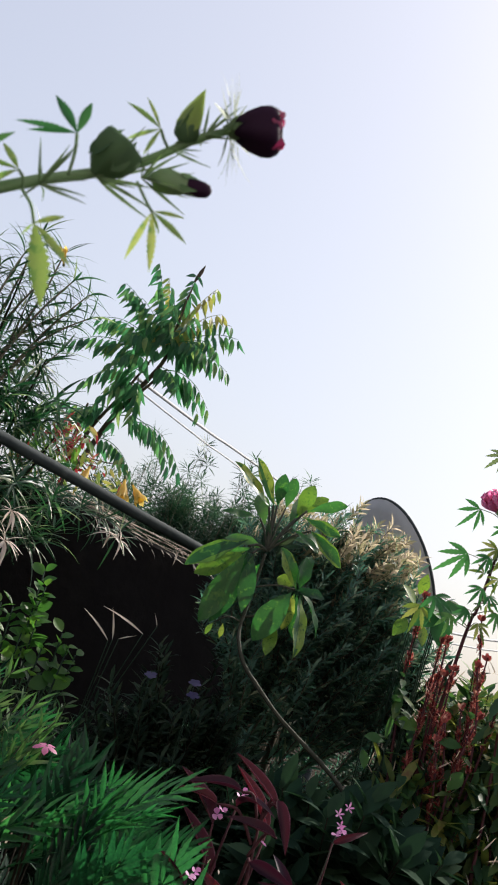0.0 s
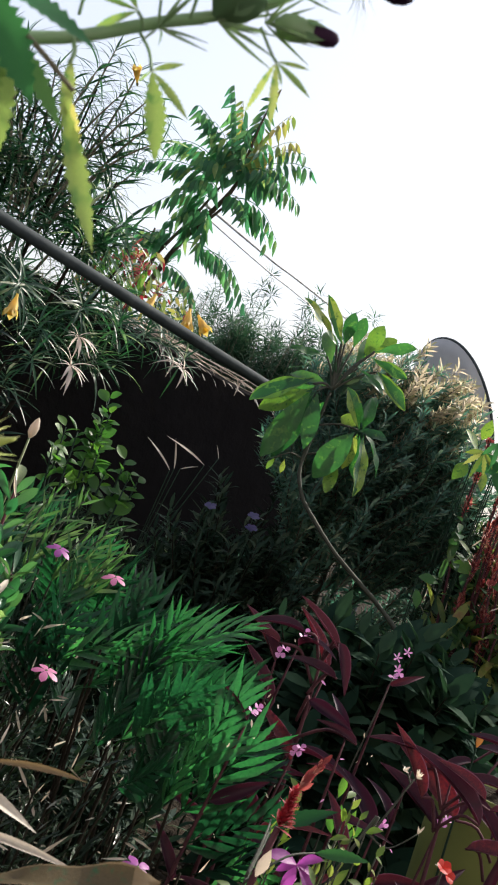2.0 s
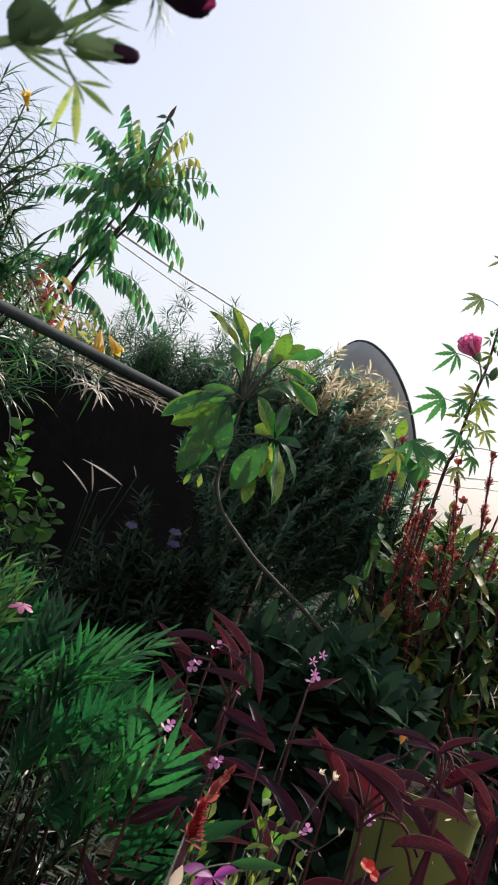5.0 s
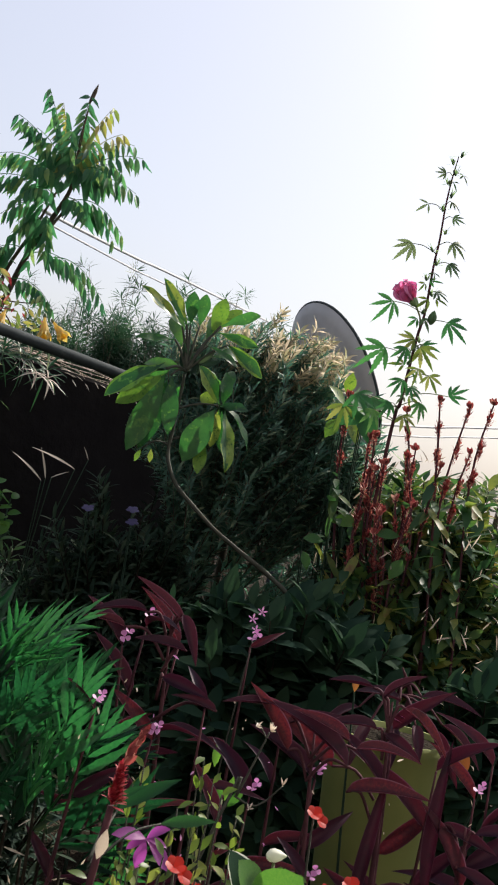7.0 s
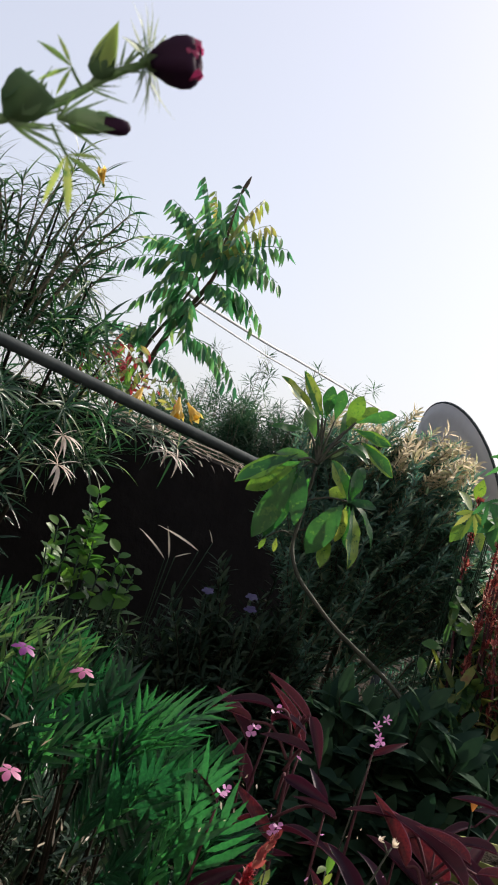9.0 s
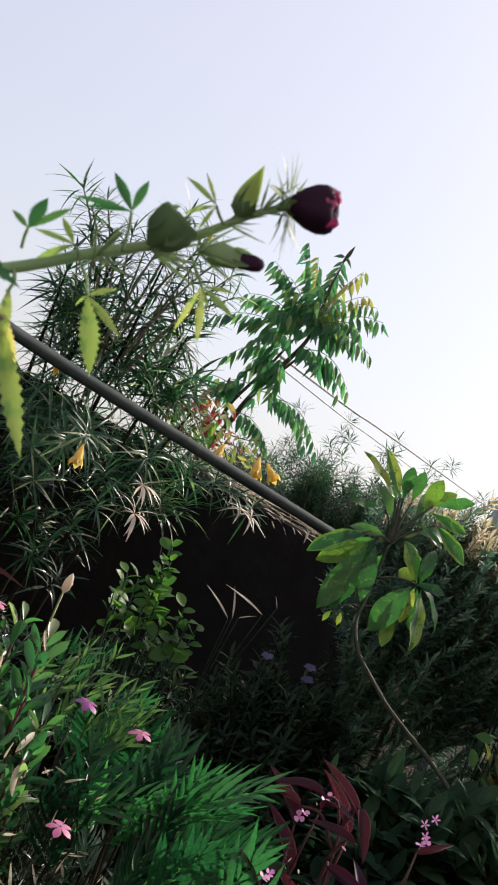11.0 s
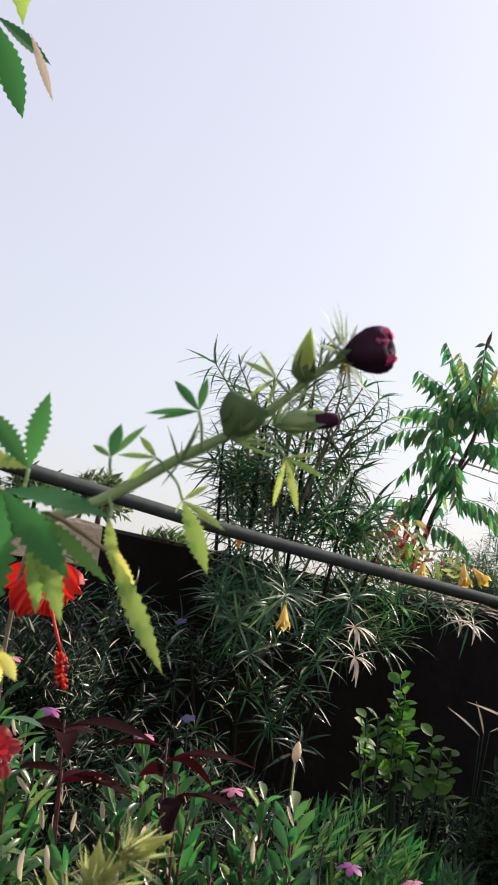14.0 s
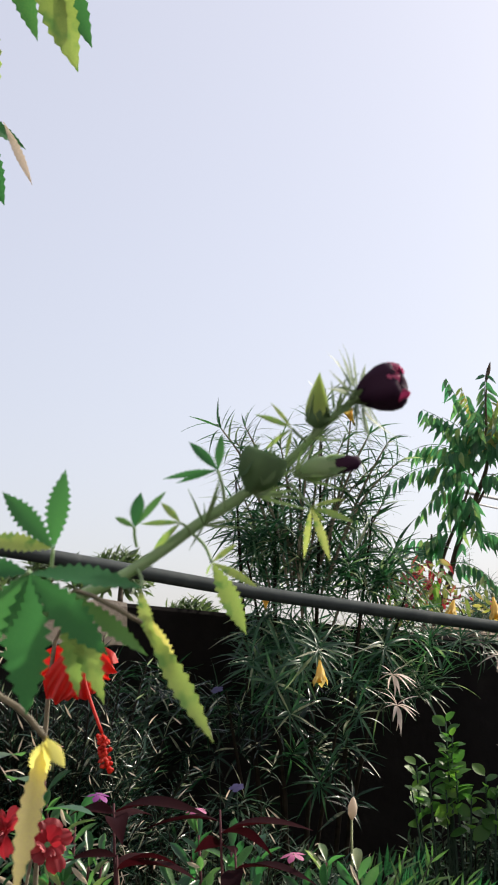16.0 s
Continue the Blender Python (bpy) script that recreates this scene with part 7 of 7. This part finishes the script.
    part("twig", Bag().add(tube([(-0.110, 0.438, 1.014), (-0.095, 0.430, 1.021), (-0.068, 0.432, 1.008)], [0.0010, 0.0011, 0.0009], 6)), m_twig, t, "thin brown twig")
    # withered leaf on a lower twig
    part("twig", Bag().add(tube([(-0.245, 0.44, 0.88), (-0.19, 0.452, 0.992), (-0.136, 0.450, 0.979), (-0.115, 0.450, 0.962)], [0.003, 0.0022, 0.0016, 0.0013], 6)), m_twig, t, "brown side twig")
    leaf((-0.114, 0.450, 0.963), (-0.129, 0.446, 0.900), 1, 0.18, m_hib_dry, teeth=0.30, facing=(0.7, -0.7, 0.1), droop=-0.15)
    leaf((-0.114, 0.449, 0.961), (-0.119, 0.446, 0.944), 1, 0.55, m_hib_dry, teeth=0.30, facing=(0.2, -0.9, 0.3), droop=0.6)
    leaf((-0.115, 0.450, 0.962), (-0.106, 0.450, 0.950), 1, 0.5, m_hib_dry)


    # the branch stands a little further off than it was drawn
    far, c = 1.06, Vector((0.0815, -0.0511, 0.9811))
    t.location, t.scale = c + (base - c) * far, (far, far, far)


near_branch()


def hanging_branch():
    """A second branch that comes in from above, its leaves hanging."""
    r = random.Random(420)
    base = Vector((-0.34, 0.36, 0.502))
    t = thing("hibiscus_branch", base, "overhanging hibiscus branch with toothed leaves, some withering", "plant")
    part("stem", Bag().add(tube([base, (-0.34, 0.34, 0.8), (-0.27, 0.31, 1.16), (-0.16, 0.30, 1.27), (-0.07, 0.30, 1.28)], [0.006, 0.0055, 0.0045, 0.003, 0.0015], 8, 0.04)), m_hib_stem, t)
    for a, b, lobes, w, mat, op in (((-0.112, 0.325, 1.188), (-0.104, 0.346, 1.160), 1, 0.34, m_hib, 0.8), ((-0.112, 0.325, 1.190), (-0.094, 0.340, 1.180), 1, 0.26, m_hib, 0.8), ((-0.100, 0.330, 1.186), (-0.092, 0.342, 1.166), 1, 0.14, m_dry, 0.5),
                                    ((-0.080, 0.308, 1.246), (-0.066, 0.333, 1.214), 1, 0.32, m_hib, 0.9), ((-0.082, 0.308, 1.243), (-0.071, 0.330, 1.203), 1, 0.28, m_hib_pale, 0.9), ((-0.084, 0.308, 1.246), (-0.079, 0.33, 1.216), 1, 0.22, m_hib, 0.9),
                                    ((-0.105, 0.307, 1.235), (-0.1045, 0.331, 1.190), 1, 0.28, m_hib_pale, 0.9), ((-0.094, 0.306, 1.246), (-0.086, 0.330, 1.217), 1, 0.28, m_hib, 0.9)):
        part("leaf", palmate(r, lobes, w, 0.2, op, 0.12, 12).mesh("leaf", mat), None, t, "", axes(a, Vector(b) - Vector(a), (0.2, -0.9, 0.3), (Vector(b) - Vector(a)).length))
    for a in ((-0.112, 0.325, 1.190), (-0.082, 0.308, 1.246), (-0.105, 0.307, 1.235)):
        part("leaf_stalk", Bag().add(tube([(a[0] - 0.02, 0.303, 1.272), (a[0] - 0.006, a[1] - 0.006, a[2] + 0.018), a], 0.0008, 6)), m_hib_stem, t)
    part("side_stem", Bag().add(tube([(-0.16, 0.30, 1.27), (-0.080, 0.20, 1.20), (-0.0535, 0.179, 1.150), (-0.0475, 0.179, 1.122), (-0.0465, 0.179, 1.096), (-0.0465, 0.179, 1.068)], [0.003, 0.003, 0.0042, 0.0044, 0.0028, 0.0008], 8)), m_shadewood, t, "dark hanging stem")
    far, c = 2.0, Vector((0.07, -0.0626, 0.9796))
    t.location, t.scale = c + (base - c) * far, (far, far, far)


hanging_branch()


# ---- pale seed heads close to the lens ----
def pale_heads():
    r = random.Random(441)
    base = Vector((-0.16, 0.56, 0))
    t = thing("hibiscus_seed_heads", base, "pale yellow-green hibiscus seed heads with spiky bracts", "plant")
    part("stem", Bag().add(tube([base, (-0.155, 0.565, 0.5), (-0.1205, 0.58, 0.807), (-0.097, 0.58, 0.842), (-0.078, 0.58, 0.864)], [0.005, 0.004, 0.003, 0.0026, 0.0018], 8, 0.05)), m_plume, t)
    for a, b, k in (((-0.097, 0.578, 0.842), (-0.095, 0.575, 0.868), 0.010), ((-0.084, 0.580, 0.861), (-0.0585, 0.578, 0.876), 0.008), ((-0.093, 0.576, 0.843), (-0.060, 0.572, 0.849), 0.0075), ((-0.106, 0.580, 0.828), (-0.082, 0.574, 0.822), 0.0075), ((-0.110, 0.582, 0.824), (-0.122, 0.578, 0.850), 0.008)):
        a, b = Vector(a), Vector(b)
        n = (b - a).length
        m = axes(a, b - a, (0, -1, 0.3))
        k *= 0.58
        hd = part("seed_head", Bag().add(spun([(0, 0.002), (0.15 * n, k * 0.8), (0.35 * n, k), (0.6 * n, k * 0.7), (0.85 * n, k * 0.3), (n, 0.0006)], 15, 5, 0.14), m), m_plume, t)
        sp = Bag()
        for i in range(5):
            q = 2 * math.pi * i / 5
            sp.add(blade(0.11, 6, -0.08, 0.3, 0.3), m @ axes((0.2 * n, k * 0.85 * math.cos(q), k * 0.85 * math.sin(q)), (1, 0.25 * math.cos(q), 0.25 * math.sin(q)), (0, math.cos(q), math.sin(q)), n * 0.85))
        for i in range(70):
            q = i * 2.4
            sp.add(blade(0.045, 4, r.uniform(-0.3, 0.3), 0.2, 0.35), m @ axes((0.05 * n, 0, 0), (r.uniform(-0.1, 1.6), math.cos(q), math.sin(q)), (1, 0, 0), r.uniform(0.012, 0.026)))
        part("bract_tuft", sp, m_plume, hd, "", None, "stuff")


pale_heads()

near = thing("curled_leaf_plant", (0.02, 0.70, 0), "low plant with a brown-edged curling leaf", "plant")
part("stem", Bag().add(tube([(0.02, 0.70, 0), (0.01, 0.69, 0.4), (0.0, 0.668, 0.652)], [0.004, 0.003, 0.002], 6)), m_greenstem, near)
curl = Bag().add(margined(0.24, 0.10, 14, -0.14, 0.62, 3.0, 0.3)).mesh("leaf", [m_olive, m_tan])
for f in curl.polygons[24:]:
    f.material_index = 1
part("leaf", curl, None, near, "broad curling olive leaf with a tan edge", axes((-0.005, 0.668, 0.643), (1, -0.1, 0.22), (-0.2, -0.35, 1), 0.105))
strap = Bag().add(blade(0.17, 8, 0.12, 0.5, 0.35)).mesh("leaf", m_dry)
for a, b, wide, mat, label in (((-0.027, 0.740, 0.668), (0.028, 0.740, 0.655), 1.0, m_dry, "pale dry strap leaf"), ((-0.015, 0.720, 0.647), (0.061, 0.720, 0.649), 0.5, m_dry, "thin dry strap leaf"), ((-0.032, 0.700, 0.691), (0.040, 0.700, 0.707), 0.4, m_tan, "brown withered strap leaf")):
    a, b = Vector(a), Vector(b)
    me = strap if mat == m_dry else Bag().add(blade(0.17, 8, 0.12, 0.5, 0.6)).mesh("leaf", mat)
    part("leaf", me, None, near, label, axes(a, b - a, (0, -0.6, 0.8), (b - a).length, wide))
    part("stalk", Bag().add(tube([(0.0, 0.69, 0.3), a - Vector((0.02, 0, 0.12)), a], [0.002, 0.0018, 0.0014], 5)), m_greenstem, near)


# ---- lit leaves in the shade ----
def few_leaves(base, leaves, mat, label, width=0.6):
    """A thin plant that carries a few broad leaves."""
    t = thing("broad_leaf_plant", base, label, "plant")
    me = Bag().add(blade(width, 6, 0.2, 0.2, 0.48)).mesh("leaf", mat)
    for a, d, k in leaves:
        part("leaf_stalk", Bag().add(tube([base, Vector(base).lerp(Vector(a), 0.6) + Vector((0, 0.02, 0)), a], [0.0025, 0.002, 0.0012], 5)), m_dark, t)
        part("leaf", me, None, t, "", axes(a, d, (0.1, -0.7, 0.7), k))


few_leaves((0.74, 2.54, 0), (((0.715, 2.47, 0.868), (0.9, -0.1, 0.25), 0.062), ((0.655, 2.44, 0.825), (0.9, -0.1, 0.15), 0.045), ((0.66, 2.44, 0.80), (0.3, -0.3, -0.7), 0.040), ((0.80, 2.42, 0.86), (0.8, -0.2, 0.2), 0.05), ((0.86, 2.40, 0.82), (-0.4, -0.2, -0.7), 0.05)), m_lemon, "thin plant with a few sunlit green leaves")
few_leaves((0.78, 2.56, 0), (((0.712, 2.500, 1.140), (0.6, -0.3, -0.35), 0.075), ((0.751, 2.500, 1.118), (-0.7, -0.3, -0.5), 0.07), ((0.749, 2.510, 1.112), (0.3, -0.3, -0.8), 0.07), ((0.748, 2.520, 1.130), (0.8, -0.3, 0.1), 0.06)), m_hib, "plant with broad bright green leaves behind red stalks", 0.8)
few_leaves((0.80, 2.80, 0), (((0.76, 2.74, 1.135), (-0.5, -0.3, 0.5), 0.06), ((0.765, 2.74, 1.125), (0.7, -0.3, 0.3), 0.06), ((0.75, 2.74, 1.10), (-0.4, -0.3, -0.7), 0.055), ((0.78, 2.74, 1.10), (0.4, -0.3, -0.8), 0.055), ((0.755, 2.72, 1.16), (0.1, -0.3, 0.9), 0.05)), m_umbrella_edge, "plant with yellowish broad leaves among the bushes")
few_leaves((0.66, 1.62, 0), (((0.565, 1.55, 0.694), (0.1, -0.2, -0.9), 0.022), ((0.727, 1.55, 0.624), (0.15, -0.2, -0.9), 0.046), ((0.79, 1.52, 0.70), (0.15, -0.2, -0.9), 0.04)), m_rust, "withering plant with hanging orange-brown leaves", 0.5)

white = thing("white_flower_bud", (0.365, 0.985, 0), "small white bud beside a white-edged dark leaf", "flower bud")
part("stalk", Bag().add(tube([(0.365, 0.985, 0), (0.366, 0.983, 0.35), (0.362, 0.98, 0.612)], [0.002, 0.0018, 0.0014], 5)), m_greenstem, white)
part("bud", Bag().add(spun([(0, 0.002), (0.003, 0.0050), (0.007, 0.0056), (0.012, 0.0040), (0.018, 0.0)], 10, 5, 0.12), axes((0.355, 0.98, 0.6165), (0.9, 0, 0.12))), m_white, white, "small white bud")
pale = Bag().add(margined(0.62, 0.12, 12, 0.25, 0.6, 5.0, 0.4)).mesh("leaf", [m_shade, m_white])
for f in pale.polygons[24:]:
    f.material_index = 1
part("leaf", pale, None, white, "dark leaf with a white margin", axes((0.350, 0.975, 0.570), (-0.36, -0.05, 0.93), (0.5, -0.8, 0.2), 0.052))

def seed_stalk():
    """A thin leaning stalk that forks and ends in small dry florets."""
    r = random.Random(520)
    base = Vector((0.191, 1.20, 0.0))
    t = thing("dry_flower_stalk", base, "thin leaning stalk with small pale dry florets", "flower")
    part("stalk", Bag().add(tube([base, (0.351, 1.200, 0.580), (0.365, 1.200, 0.605), (0.387, 1.200, 0.673)], [0.0022, 0.0018, 0.0015, 0.0009], 5)), m_greystem, t)
    part("side_stalk", Bag().add(tube([(0.363, 1.200, 0.605), (0.387, 1.200, 0.598), (0.411, 1.200, 0.622)], [0.0012, 0.0010, 0.0006], 5)), m_greystem, t)
    b = Bag()
    for tip, count in (((0.387, 1.195, 0.675), 9), ((0.409, 1.195, 0.623), 4), ((0.379, 1.195, 0.595), 4), ((0.371, 1.195, 0.678), 4)):
        for _ in range(count):
            b.add(SHORT[1], axes(tip, turned(r, (0.2, -0.2, 0.5), 0.9), (0, -1, 0.3), r.uniform(0.005, 0.010), 0.9))
    part("floret", b, m_dry, t, "pale dry florets", None, "stuff")
    for tips in (((0.385, 1.200, 0.666), (0.378, 1.200, 0.676), (0.370, 1.200, 0.682)),):
        part("side_stalk", Bag().add(tube(tips, [0.0010, 0.0009, 0.0006], 5)), m_greystem, t)


seed_stalk()


# ---- low herbs at the front of the bed ----
def low_herb(base, tips, seed):
    """A small herb with thin stems and sunlit yellow-green leaves."""
    r = random.Random(seed)
    t = thing("low_herb", base, "low herb with thin stems and small yellow-green leaves", "plant", "low herbs")
    for tip in tips:
        tip = Vector(tip)
        mid = Vector(base).lerp(tip, 0.6) + Vector((r.uniform(-0.01, 0.01), 0.01, 0.02))
        part("stem", Bag().add(tube([base, mid, tip], [0.0014, 0.0011, 0.0007], 5)), m_greystem, t)
        b = Bag()
        for k in range(11):
            p = mid.lerp(tip, 0.3 + 0.7 * k / 10)
            b.add(r.choice(OVAL), axes(p, turned(r, (0, -0.2, 0.5), 0.9), turned(r, (0, -0.5, 0.8), 0.4), r.uniform(0.010, 0.020)))
        part("leaves", b, m_lime, t, "", None, "stuff")


low_herb((0.255, 1.110, 0), ((0.255, 1.100, 0.645), (0.248, 1.100, 0.628), (0.257, 1.100, 0.622)), 500)
low_herb((0.285, 1.060, 0), ((0.285, 1.050, 0.626), (0.282, 1.050, 0.605), (0.302, 1.050, 0.618)), 501)
low_herb((0.315, 1.010, 0), ((0.315, 1.000, 0.593), (0.303, 1.000, 0.584), (0.329, 1.000, 0.600)), 502)
low_herb((0.255, 1.010, 0), ((0.255, 1.000, 0.581), (0.247, 1.000, 0.573), (0.263, 1.000, 0.589), (0.273, 1.000, 0.598)), 503)
low_herb((0.366, 1.010, 0), ((0.366, 1.000, 0.596), (0.351, 1.000, 0.584), (0.384, 1.000, 0.597)), 504)
low_herb((0.216, 1.030, 0), ((0.216, 1.020, 0.565), (0.203, 1.020, 0.558), (0.230, 1.020, 0.558)), 505)
low_herb((0.353, 1.140, 0), ((0.312, 1.120, 0.657), (0.310, 1.120, 0.627), (0.325, 1.120, 0.634), (0.335, 1.120, 0.625), (0.353, 1.120, 0.606), (0.361, 1.120, 0.602)), 506)
